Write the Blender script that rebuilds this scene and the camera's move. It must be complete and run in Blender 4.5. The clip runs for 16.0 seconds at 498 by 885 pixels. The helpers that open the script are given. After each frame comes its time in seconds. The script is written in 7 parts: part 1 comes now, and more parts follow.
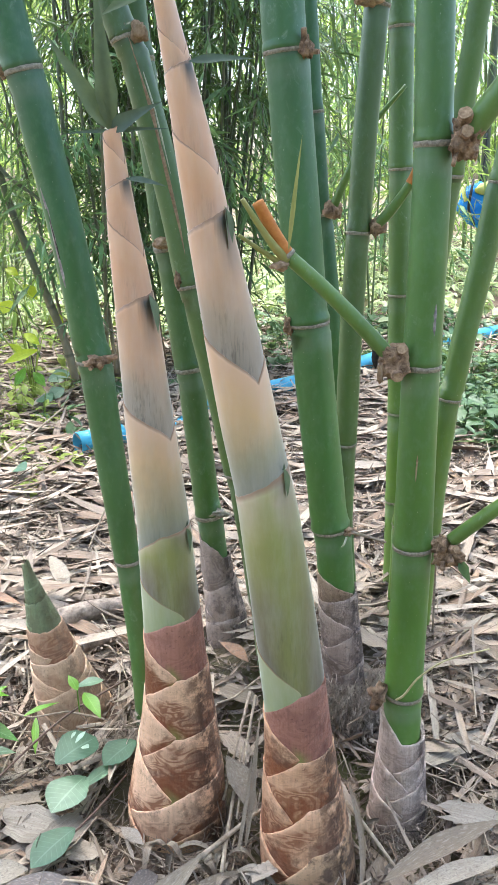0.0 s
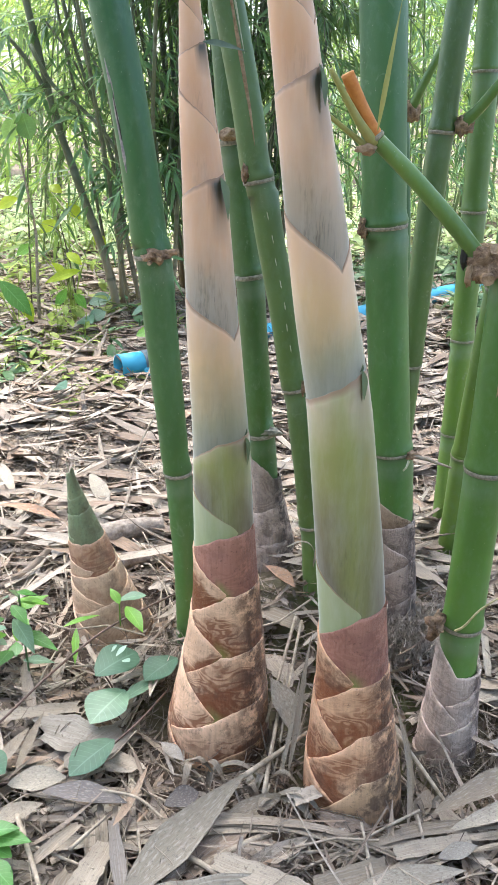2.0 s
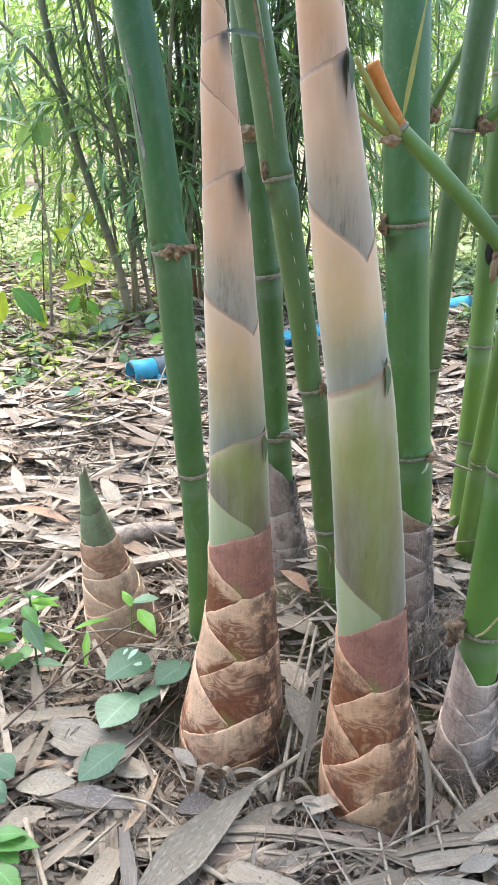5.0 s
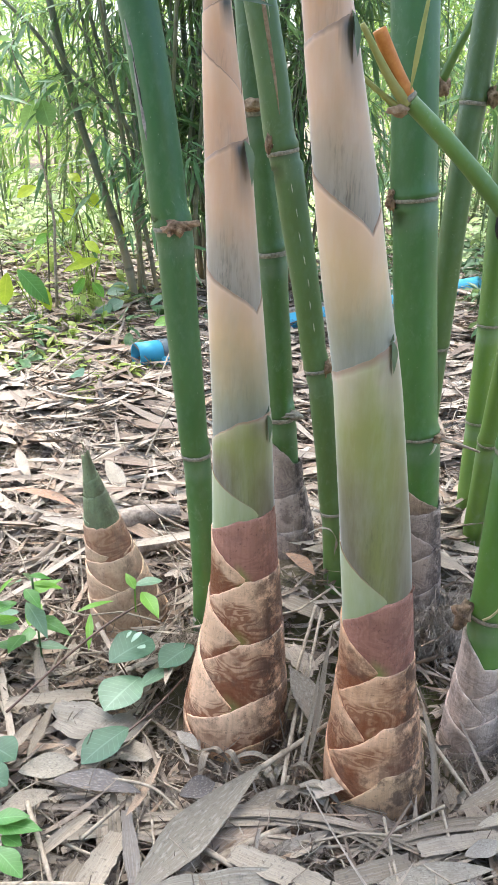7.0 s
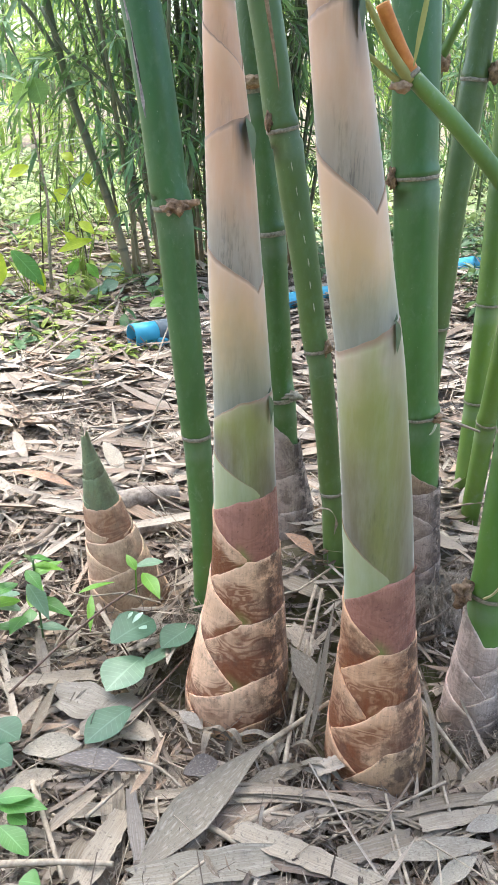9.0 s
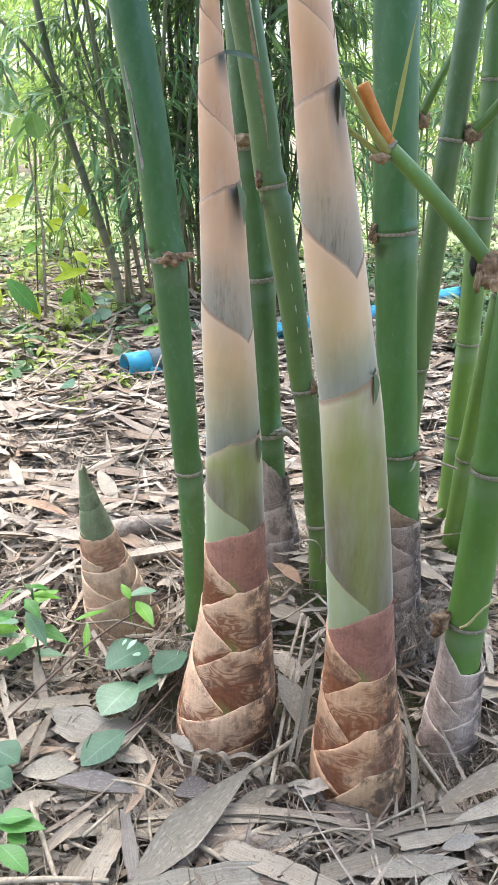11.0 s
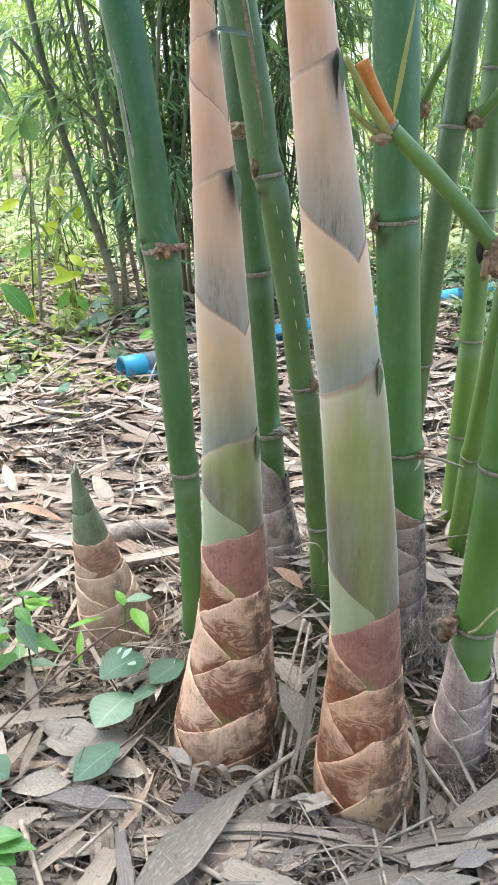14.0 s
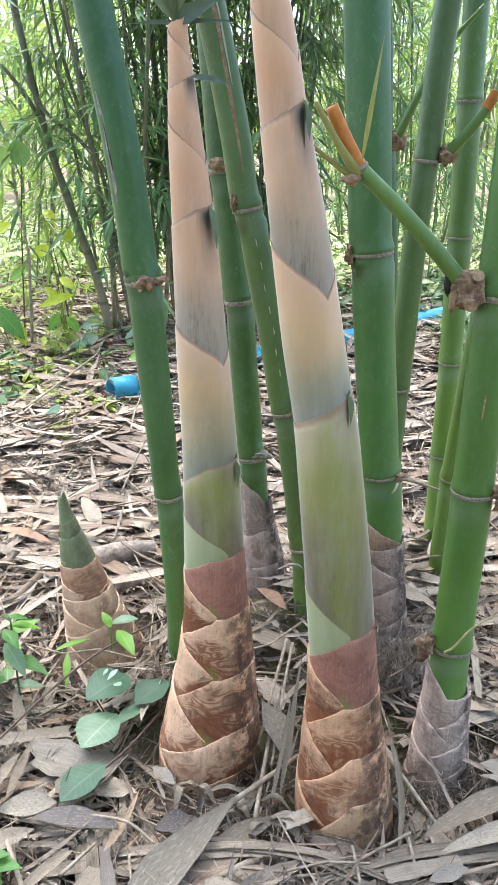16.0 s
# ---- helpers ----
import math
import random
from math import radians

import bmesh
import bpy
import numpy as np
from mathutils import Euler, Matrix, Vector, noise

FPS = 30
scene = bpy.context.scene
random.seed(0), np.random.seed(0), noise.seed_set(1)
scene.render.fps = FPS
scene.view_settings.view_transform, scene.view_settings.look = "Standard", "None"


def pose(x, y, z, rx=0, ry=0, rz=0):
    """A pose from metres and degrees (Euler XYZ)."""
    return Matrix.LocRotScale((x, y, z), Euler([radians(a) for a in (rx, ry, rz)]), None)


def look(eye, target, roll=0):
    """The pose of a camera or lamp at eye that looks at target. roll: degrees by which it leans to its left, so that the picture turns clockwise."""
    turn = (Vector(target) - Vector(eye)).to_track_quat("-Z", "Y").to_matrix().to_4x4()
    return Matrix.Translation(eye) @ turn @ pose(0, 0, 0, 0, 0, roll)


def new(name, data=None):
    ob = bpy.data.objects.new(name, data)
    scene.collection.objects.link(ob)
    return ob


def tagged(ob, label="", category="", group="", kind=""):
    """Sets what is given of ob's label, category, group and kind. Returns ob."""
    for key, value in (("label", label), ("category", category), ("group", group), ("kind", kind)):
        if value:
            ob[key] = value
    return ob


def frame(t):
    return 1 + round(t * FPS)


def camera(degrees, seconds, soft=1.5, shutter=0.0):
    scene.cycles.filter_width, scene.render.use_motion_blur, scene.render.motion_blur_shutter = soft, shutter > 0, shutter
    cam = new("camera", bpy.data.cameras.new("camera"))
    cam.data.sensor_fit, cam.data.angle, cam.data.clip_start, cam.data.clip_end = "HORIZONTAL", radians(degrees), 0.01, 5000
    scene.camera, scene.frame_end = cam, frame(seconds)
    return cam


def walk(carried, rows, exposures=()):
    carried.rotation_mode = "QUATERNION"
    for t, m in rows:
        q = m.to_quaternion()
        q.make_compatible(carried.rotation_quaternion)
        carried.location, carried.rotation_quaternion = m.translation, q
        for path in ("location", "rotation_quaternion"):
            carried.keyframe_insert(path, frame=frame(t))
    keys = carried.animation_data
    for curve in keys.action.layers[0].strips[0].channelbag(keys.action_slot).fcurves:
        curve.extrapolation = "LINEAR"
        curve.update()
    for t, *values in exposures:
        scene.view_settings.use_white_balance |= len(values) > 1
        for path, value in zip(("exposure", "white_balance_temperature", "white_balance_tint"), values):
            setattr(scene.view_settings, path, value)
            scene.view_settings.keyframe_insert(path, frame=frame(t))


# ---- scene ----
cam = camera(34.7, 16.0)
EXPOSURE = [(0.0, 2.32, 6050.0, 8.0)]
PATH = [
    (0, (0.029, -0.046, 0.968), (0.009, 1.854, 0.346), -1.0),
    (0.5, (0.021, -0.057, 0.978), (-0.016, 1.844, 0.36), -0.9),
    (1, (0.014, -0.028, 0.933), (-0.045, 1.863, 0.286), -0.8),
    (1.5, (-0.005, -0.007, 0.907), (-0.081, 1.865, 0.206), 0.3),
    (2, (-0.018, 0.005, 0.896), (-0.111, 1.855, 0.143), 1.1),
    (2.5, (-0.024, -0.005, 0.913), (-0.118, 1.849, 0.171), 1.5),
    (3, (-0.007, -0.011, 0.911), (-0.06, 1.848, 0.176), 1.9),
    (3.5, (-0.018, -0.023, 0.91), (-0.078, 1.839, 0.183), 2.1),
    (4, (-0.011, -0.015, 0.909), (-0.082, 1.849, 0.185), 1.9),
    (4.5, (-0.016, 0.0, 0.897), (-0.106, 1.863, 0.175), 1.5),
    (4.7, (-0.03, 0.007, 0.874), (-0.137, 1.869, 0.153), 1.5),
    (7, (-0.026, 0.032, 0.858), (-0.159, 1.878, 0.098), 1.2),
    (7.5, (-0.023, 0.029, 0.859), (-0.152, 1.86, 0.066), 0.9),
    (8, (-0.027, 0.033, 0.857), (-0.152, 1.86, 0.055), 0.8),
    (10.5, (-0.04, 0.024, 0.856), (-0.138, 1.854, 0.055), 1.8),
    (11, (-0.033, -0.02, 0.905), (-0.126, 1.83, 0.151), 1.7),
    (11.5, (-0.018, -0.02, 0.905), (-0.109, 1.862, 0.234), 1.6),
    (12, (-0.023, -0.001, 0.887), (-0.111, 1.877, 0.205), 1.5),
    (12.5, (-0.021, 0.012, 0.88), (-0.109, 1.888, 0.192), 1.2),
    (13, (-0.021, 0.017, 0.868), (-0.109, 1.892, 0.179), 1.1),
    (13.5, (-0.033, 0.032, 0.851), (-0.121, 1.896, 0.13), 1.1),
    (14, (-0.032, 0.02, 0.877), (-0.125, 1.876, 0.138), 1.2),
    (14.5, (-0.07, 0.017, 0.857), (-0.167, 1.87, 0.113), 2.8),
    (15, (-0.061, 0.029, 0.855), (-0.151, 1.875, 0.092), 2.9),
    (15.5, (-0.035, 0.004, 0.884), (-0.121, 1.859, 0.14), 2.4),
    (16, (-0.012, -0.006, 0.903), (-0.091, 1.866, 0.201), 1.0),
]
walk(cam, [(t, look(eye, target, roll)) for t, eye, target, roll in PATH], EXPOSURE)

# ---- sky and light ----
world = bpy.data.worlds.new("overcast_sky")
scene.world = world
world.use_nodes = True
wn = world.node_tree
sky = wn.nodes.new("ShaderNodeTexSky")
sky.sky_type, sky.sun_disc = "NISHITA", False
sky.sun_elevation, sky.sun_rotation = radians(70), radians(-25)
sky.air_density, sky.dust_density, sky.ozone_density = 1.0, 5.0, 1.0
wn.links.new(sky.outputs[0], wn.nodes["Background"].inputs[0])
wn.nodes["Background"].inputs[1].default_value = 0.15

sun = new("sun", bpy.data.lights.new("sun", "SUN"))
sun.data.energy, sun.data.angle, sun.data.color = 3.0, radians(50), (1.0, 0.97, 0.93)
sun.matrix_world = look((-1.2, 2.6, 8.0), (0, 0, 0))

# ---- material helpers ----


def material(name, rough=0.5, spec=0.5):
    m = bpy.data.materials.new(name)
    m.use_nodes = True
    b = m.node_tree.nodes["Principled BSDF"]
    b.inputs["Roughness"].default_value = rough
    b.inputs["Specular IOR Level"].default_value = spec
    return m, m.node_tree, b


def put_in(nt, socket, value):
    if isinstance(value, bpy.types.NodeSocket):
        nt.links.new(value, socket)
    elif isinstance(value, (tuple, list)) and len(value) == 3 and len(socket.default_value) == 4:
        socket.default_value = (*value, 1)
    else:
        socket.default_value = value


def coords(nt, kind="Object"):
    return nt.nodes.new("ShaderNodeTexCoord").outputs[kind]


def uv_of(nt, name):
    n = nt.nodes.new("ShaderNodeUVMap")
    n.uv_map = name
    return n.outputs[0]


def split(nt, vec):
    n = nt.nodes.new("ShaderNodeSeparateXYZ")
    nt.links.new(vec, n.inputs[0])
    return n.outputs


def scaled(nt, vec, sc, off=(0, 0, 0)):
    n = nt.nodes.new("ShaderNodeMapping")
    nt.links.new(vec, n.inputs[0])
    n.inputs["Scale"].default_value = sc
    n.inputs["Location"].default_value = off
    return n.outputs[0]


def noisy(nt, vec, scale=5.0, detail=4.0, rough=0.55, distortion=0.0):
    n = nt.nodes.new("ShaderNodeTexNoise")
    nt.links.new(vec, n.inputs["Vector"])
    n.inputs["Scale"].default_value, n.inputs["Detail"].default_value = scale, detail
    n.inputs["Roughness"].default_value, n.inputs["Distortion"].default_value = rough, distortion
    return n.outputs[0]


def math_of(nt, op, a, b=0.0, c=0.0):
    n = nt.nodes.new("ShaderNodeMath")
    n.operation = op
    for s, v in zip(n.inputs, (a, b, c)):
        put_in(nt, s, v)
    return n.outputs[0]


def ramp(nt, fac, stops):
    n = nt.nodes.new("ShaderNodeValToRGB")
    put_in(nt, n.inputs[0], fac)
    e = n.color_ramp.elements
    while len(e) < len(stops):
        e.new(0.5)
    for el, (p, c) in zip(e, stops):
        el.position = p
        el.color = (*c, 1) if isinstance(c, tuple) else (c, c, c, 1)
    return n.outputs[0]


def mixed(nt, fac, a, b, how="MIX"):
    n = nt.nodes.new("ShaderNodeMix")
    n.data_type, n.blend_type = "RGBA", how
    put_in(nt, n.inputs[0], fac)
    put_in(nt, n.inputs[6], a)
    put_in(nt, n.inputs[7], b)
    return n.outputs[2]


def bumped(nt, bsdf, height, strength=0.3, distance=0.002):
    n = nt.nodes.new("ShaderNodeBump")
    n.inputs["Strength"].default_value, n.inputs["Distance"].default_value = strength, distance
    nt.links.new(height, n.inputs["Height"])
    nt.links.new(n.outputs[0], bsdf.inputs["Normal"])


def chance(nt):
    return nt.nodes.new("ShaderNodeObjectInfo").outputs["Random"]


def island(nt):
    return nt.nodes.new("ShaderNodeNewGeometry").outputs["Random Per Island"]


# ---- materials ----


def culm_material(name, low, high, z_low, z_high, bloom=0.5):
    """Living bamboo: two greens along its height, waxy bloom below the joints, faint streaks and pale scratches."""
    m, nt, b = material(name, 0.33, 0.55)
    along, joint = split(nt, uv_of(nt, "along")), split(nt, uv_of(nt, "joint"))
    pos = coords(nt)
    lvl = math_of(nt, "ADD", along[1], math_of(nt, "MULTIPLY", math_of(nt, "SUBTRACT", noisy(nt, pos, 7, 3), 0.5), 0.35))
    t = math_of(nt, "DIVIDE", math_of(nt, "SUBTRACT", lvl, z_low), z_high - z_low)
    base = ramp(nt, t, [(0.0, low), (1.0, high)])
    streak = noisy(nt, scaled(nt, pos, (90, 90, 3)), 1.0, 5)
    base = mixed(nt, ramp(nt, streak, [(0.35, 0.0), (0.75, 0.15)]), base, tuple(min(1, c * 1.6 + 0.015) for c in high))
    dusty = noisy(nt, scaled(nt, pos, (14, 14, 5)), 1.0, 6, 0.65)
    base = mixed(nt, math_of(nt, "MULTIPLY", ramp(nt, dusty, [(0.42, 0.0), (0.8, 1.0)]), bloom * 0.26), base, (0.25, 0.37, 0.25))
    under = math_of(nt, "MULTIPLY", ramp(nt, joint[0], [(0.0, 0.35), (0.016, 0.4), (0.022, 1.0), (0.034, 0.9), (0.046, 0.12), (0.07, 0.0)]), ramp(nt, dusty, [(0.3, 0.1), (0.6, 1.0)]))
    base = mixed(nt, math_of(nt, "MULTIPLY", under, 0.35 * bloom + 0.1), base, (0.33, 0.38, 0.32))
    over = ramp(nt, joint[1], [(0.0, 1.0), (0.02, 0.0)])
    base = mixed(nt, math_of(nt, "MULTIPLY", over, 0.45), base, tuple(c * 0.55 for c in low))
    b.inputs["Coat Weight"].default_value, b.inputs["Coat Roughness"].default_value = 0.22, 0.38
    scuff = math_of(nt, "MULTIPLY", ramp(nt, noisy(nt, scaled(nt, pos, (45, 45, 30)), 1.0, 7, 0.75, 1.5), [(0.56, 0.0), (0.66, 1.0)]), ramp(nt, noisy(nt, pos, 6, 2), [(0.46, 0.0), (0.62, 1.0)]))
    base = mixed(nt, math_of(nt, "MULTIPLY", scuff, 0.42), base, (0.30, 0.38, 0.28))
    shade = noisy(nt, scaled(nt, pos, (14, 14, 5), (3, 3, 3)), 1.0, 4)
    base = mixed(nt, ramp(nt, shade, [(0.35, 0.45), (0.62, 0.0)]), base, tuple(c * 0.6 for c in high))
    mottle = noisy(nt, scaled(nt, pos, (70, 70, 40)), 1.0, 5, 0.7)
    base = mixed(nt, ramp(nt, mottle, [(0.5, 0.0), (0.75, 0.20)]), base, (0.20, 0.30, 0.20))
    seam = ramp(nt, joint[0], [(0.0, 1.0), (0.007, 0.9), (0.013, 0.0)])
    base = mixed(nt, math_of(nt, "MULTIPLY", seam, 0.55), base, (0.045, 0.050, 0.028))
    spots = nt.nodes.new("ShaderNodeTexVoronoi")
    nt.links.new(scaled(nt, pos, (60, 60, 22)), spots.inputs["Vector"])
    rare = math_of(nt, "MULTIPLY", ramp(nt, spots.outputs["Distance"], [(0.06, 1.0), (0.11, 0.0)]),
                   ramp(nt, split(nt, spots.outputs["Color"])[0], [(0.82, 0.0), (0.86, 1.0)]))
    base = mixed(nt, math_of(nt, "MULTIPLY", rare, 0.8), base, (0.42, 0.45, 0.33))
    nt.links.new(base, b.inputs["Base Color"])
    nt.links.new(ramp(nt, dusty, [(0.3, 0.36), (0.7, 0.56)]), b.inputs["Roughness"])
    bumped(nt, b, streak, 0.05, 0.0006)
    return m


def sheath_material(name, stops, streak_colour, streak=0.5, rough=0.55, sheen=0.6, side=None, smudge=0.0):
    """A living shoot's sheath: colours from its foot (0) to its margin (1), with fine long streaks."""
    m, nt, b = material(name, rough, 0.35)
    sheath, pos = split(nt, uv_of(nt, "sheath")), coords(nt)
    big = noisy(nt, pos, 16, 3)
    v = math_of(nt, "ADD", sheath[1], math_of(nt, "MULTIPLY", math_of(nt, "SUBTRACT", big, 0.5), 0.35))
    base = ramp(nt, v, stops)
    if side:
        base = mixed(nt, ramp(nt, math_of(nt, "ADD", sheath[0], math_of(nt, "MULTIPLY", big, 0.12)),
                              [(0.0, 0.0), (0.47, 0.0), (0.58, 0.55), (0.70, 0.0)]), base, side)
    fine = noisy(nt, scaled(nt, pos, (260, 260, 7)), 1.0, 5, 0.6)
    wax = noisy(nt, scaled(nt, pos, (38, 38, 7)), 1.0, 6, 0.65)
    base = mixed(nt, ramp(nt, wax, [(0.42, 0.0), (0.72, 0.22)]), base, (0.66, 0.64, 0.58))
    hue = noisy(nt, scaled(nt, pos, (13, 13, 8), (5, 2, 1)), 1.0, 4)
    base = mixed(nt, ramp(nt, hue, [(0.48, 0.0), (0.7, 0.28)]), base, tuple(c * k for c, k in zip(stops[0][1], (0.95, 0.9, 0.75))))
    patch = math_of(nt, "MULTIPLY", ramp(nt, sheath[0], [(0.40, 0.10), (0.46, 1.0), (0.54, 1.0), (0.62, 0.15)]), ramp(nt, sheath[1], [(0.0, 1.0), (0.28, 0.8), (0.48, 0.0)]))
    where = math_of(nt, "MULTIPLY", patch, ramp(nt, noisy(nt, pos, 30, 2), [(0.35, 0.25), (0.6, 1.0)]))
    grain = ramp(nt, noisy(nt, scaled(nt, pos, (420, 420, 60)), 1.0, 3, 0.6), [(0.45, 0.0), (0.58, 1.0)])
    where = math_of(nt, "MULTIPLY", where, grain)
    base = mixed(nt, math_of(nt, "MULTIPLY", math_of(nt, "MULTIPLY", ramp(nt, fine, [(0.42, 0.0), (0.60, 1.0)]), where), streak), base, streak_colour)
    smear = math_of(nt, "MULTIPLY", ramp(nt, math_of(nt, "ADD", sheath[0], math_of(nt, "MULTIPLY", math_of(nt, "SUBTRACT", fine, 0.5), 0.06)), [(0.53, 0.0), (0.60, 1.0), (0.68, 1.0), (0.75, 0.0)]), ramp(nt, sheath[1], [(0.55, 0.0), (0.78, 0.5), (0.93, 1.0)]))
    base = mixed(nt, math_of(nt, "MULTIPLY", smear, smudge), base, (0.045, 0.05, 0.04))
    margin = ramp(nt, sheath[1], [(0.965, 0.0), (0.99, 1.0)])
    base = mixed(nt, math_of(nt, "MULTIPLY", margin, 0.85), base, (0.24, 0.14, 0.075))
    nt.links.new(base, b.inputs["Base Color"])
    b.inputs["Coat Weight"].default_value, b.inputs["Coat Roughness"].default_value = 0.35, 0.35
    b.inputs["Coat IOR"].default_value = 1.5
    b.inputs["Sheen Tint"].default_value = (0.9, 0.96, 1.0, 1)
    b.inputs["Sheen Weight"].default_value, b.inputs["Sheen Roughness"].default_value = sheen, 0.30
    bumped(nt, b, fine, 0.15, 0.0008)
    return m


def shifted(nt, vec, amount):
    """Coordinates moved by a number, so that each piece gets its own pattern."""
    n = nt.nodes.new("ShaderNodeVectorMath")
    n.operation = "ADD"
    nt.links.new(vec, n.inputs[0])
    nt.links.new(amount, n.inputs[1])
    return n.outputs[0]


def husk_material(name, pale, dark, dirt, lines=1.0, dirty=0.5, green=0.0, relief=0.003):
    """Old papery husk: pale ground, brown zones with wavy contour lines, stains and soil, each panel its own."""
    m, nt, b = material(name, 0.55, 0.35)
    sheath, pos = split(nt, uv_of(nt, "sheath")), coords(nt)
    own = shifted(nt, pos, math_of(nt, "MULTIPLY", chance(nt), 7.0))
    warp = noisy(nt, scaled(nt, own, (0.9, 0.9, 1.8)), 11, 3, 0.45, 0.6)
    phase = math_of(nt, "ADD", math_of(nt, "MULTIPLY", sheath[1], 3.5), math_of(nt, "MULTIPLY", warp, 21.0))
    contour = ramp(nt, math_of(nt, "MULTIPLY_ADD", math_of(nt, "SINE", math_of(nt, "MULTIPLY", phase, 4.6)), 0.5, 0.5), [(0.25, 0.0), (0.80, 1.0)])
    patch = noisy(nt, own, 12, 3, 0.5)
    low = ramp(nt, sheath[1], [(0.0, 0.22), (0.35, 0.10), (0.75, -0.06), (1.0, -0.14)])
    zone = ramp(nt, math_of(nt, "ADD", patch, low), [(0.52, 0.0), (0.63, 1.0)])
    mid = tuple(p * 0.48 + d * 0.52 for p, d in zip(pale, dark))
    base = mixed(nt, ramp(nt, noisy(nt, own, 34, 5, 0.65), [(0.35, 0.0), (0.75, 0.55)]), pale, tuple((p * 0.62 + d * 0.38) for p, d in zip(pale, dark)))
    base = mixed(nt, math_of(nt, "MULTIPLY", zone, 0.80 * lines), base, mid)
    ring = math_of(nt, "MULTIPLY", contour, math_of(nt, "MULTIPLY_ADD", zone, 0.72, 0.14))
    base = mixed(nt, math_of(nt, "MULTIPLY", ring, 0.9 * lines), base, dark)
    deep = ramp(nt, math_of(nt, "ADD", noisy(nt, own, 17, 4, 0.6), low), [(0.61, 0.0), (0.70, 1.0)])
    base = mixed(nt, math_of(nt, "MULTIPLY", deep, 0.88 * lines), base, dark)
    light_edge = math_of(nt, "MULTIPLY", ramp(nt, sheath[1], [(0.80, 0.0), (0.96, 1.0)]), ramp(nt, noisy(nt, own, 26, 2), [(0.30, 0.15), (0.55, 1.0)]))
    base = mixed(nt, math_of(nt, "MULTIPLY", light_edge, 0.7), base, tuple(min(1, c * 1.15 + 0.03) for c in pale))
    blot = ramp(nt, noisy(nt, own, 19, 8, 0.74), [(0.52, 0.0), (0.60, 1.0)])
    base = mixed(nt, math_of(nt, "MULTIPLY", blot, dirty), base, dirt)
    # mottled darkening on the right-hand side of each husk
    breakup = ramp(nt, noisy(nt, pos, 45, 7, 0.75), [(0.40, 0.0), (0.53, 1.0)])
    right_dark = math_of(nt, "MULTIPLY", ramp(nt, sheath[0], [(0.535, 0.0), (0.62, 1.0), (0.80, 0.7), (0.95, 0.0)]), breakup)
    base = mixed(nt, math_of(nt, "MULTIPLY", right_dark, min(1.0, dirty * 1.8)), base, tuple(c * 0.62 for c in dirt))
    fine = noisy(nt, scaled(nt, pos, (300, 300, 12)), 1.0, 4)
    base = mixed(nt, ramp(nt, fine, [(0.45, 0.0), (0.7, 0.16)]), base, tuple(c * 0.5 for c in dark))
    speck = noisy(nt, pos, 190, 5, 0.75)
    base = mixed(nt, ramp(nt, speck, [(0.58, 0.0), (0.68, 0.6)]), base, tuple(c * 0.4 for c in dark))
    if green:
        foot_zone = math_of(nt, "MULTIPLY", ramp(nt, sheath[1], [(0.0, 1.0), (0.20, 0.0)]), ramp(nt, sheath[0], [(0.455, 0.0), (0.50, 1.0), (0.56, 0.0)]))
        base = mixed(nt, math_of(nt, "MULTIPLY", foot_zone, green), base, (0.22, 0.25, 0.06))
    tone = ramp(nt, math_of(nt, "FRACT", math_of(nt, "MULTIPLY", chance(nt), 7.3)), [(0.0, 0.86), (1.0, 1.10)])
    base = mixed(nt, 1.0, base, tone, "MULTIPLY")
    nt.links.new(base, b.inputs["Base Color"])
    nt.links.new(ramp(nt, blot, [(0.0, 0.42), (1.0, 0.8)]), b.inputs["Roughness"])
    bumped(nt, b, mixed(nt, 0.35, noisy(nt, own, 60, 8, 0.78), fine), 0.85, relief)
    return m


def leaf_material(name, colours, through_light=0.4, rough=0.45, each=True, veins=0.0):
    """A green leaf that lets light through, varied from leaf to leaf."""
    m, nt, b = material(name, rough, 0.4)
    pos = coords(nt)
    pick = island(nt) if each else noisy(nt, pos, 20, 3)
    n = len(colours) - 1
    base = ramp(nt, pick, [(i / n, c) for i, c in enumerate(colours)])
    base = mixed(nt, ramp(nt, noisy(nt, pos, 45, 4, 0.6), [(0.35, 0.0), (0.75, 0.5)]), base, tuple(c * 1.5 for c in colours[-1]))
    if veins:
        uv = split(nt, uv_of(nt, "leaf"))
        off = math_of(nt, "ABSOLUTE", math_of(nt, "SUBTRACT", uv[1], 0.5))
        rib = ramp(nt, off, [(0.012, 1.0), (0.035, 0.0)])
        wave = math_of(nt, "SINE", math_of(nt, "MULTIPLY", math_of(nt, "SUBTRACT", uv[0], math_of(nt, "MULTIPLY", off, 3.2)), 7.5))
        side_rib = ramp(nt, wave, [(0.93, 0.0), (0.99, 0.7)])
        base = mixed(nt, math_of(nt, "MULTIPLY", math_of(nt, "MAXIMUM", rib, side_rib), veins), base, tuple(min(1, c * 1.9 + 0.09) for c in colours[-1]))
    nt.links.new(base, b.inputs["Base Color"])
    tr = nt.nodes.new("ShaderNodeBsdfTranslucent")
    nt.links.new(mixed(nt, 0.35, base, (0.46, 0.57, 0.17)), tr.inputs[0])
    mx = nt.nodes.new("ShaderNodeMixShader")
    mx.inputs[0].default_value = through_light
    nt.links.new(b.outputs[0], mx.inputs[1])
    nt.links.new(tr.outputs[0], mx.inputs[2])
    nt.links.new(mx.outputs[0], nt.nodes["Material Output"].inputs[0])
    bumped(nt, b, noisy(nt, pos, 120, 3), 0.2, 0.001)
    return m


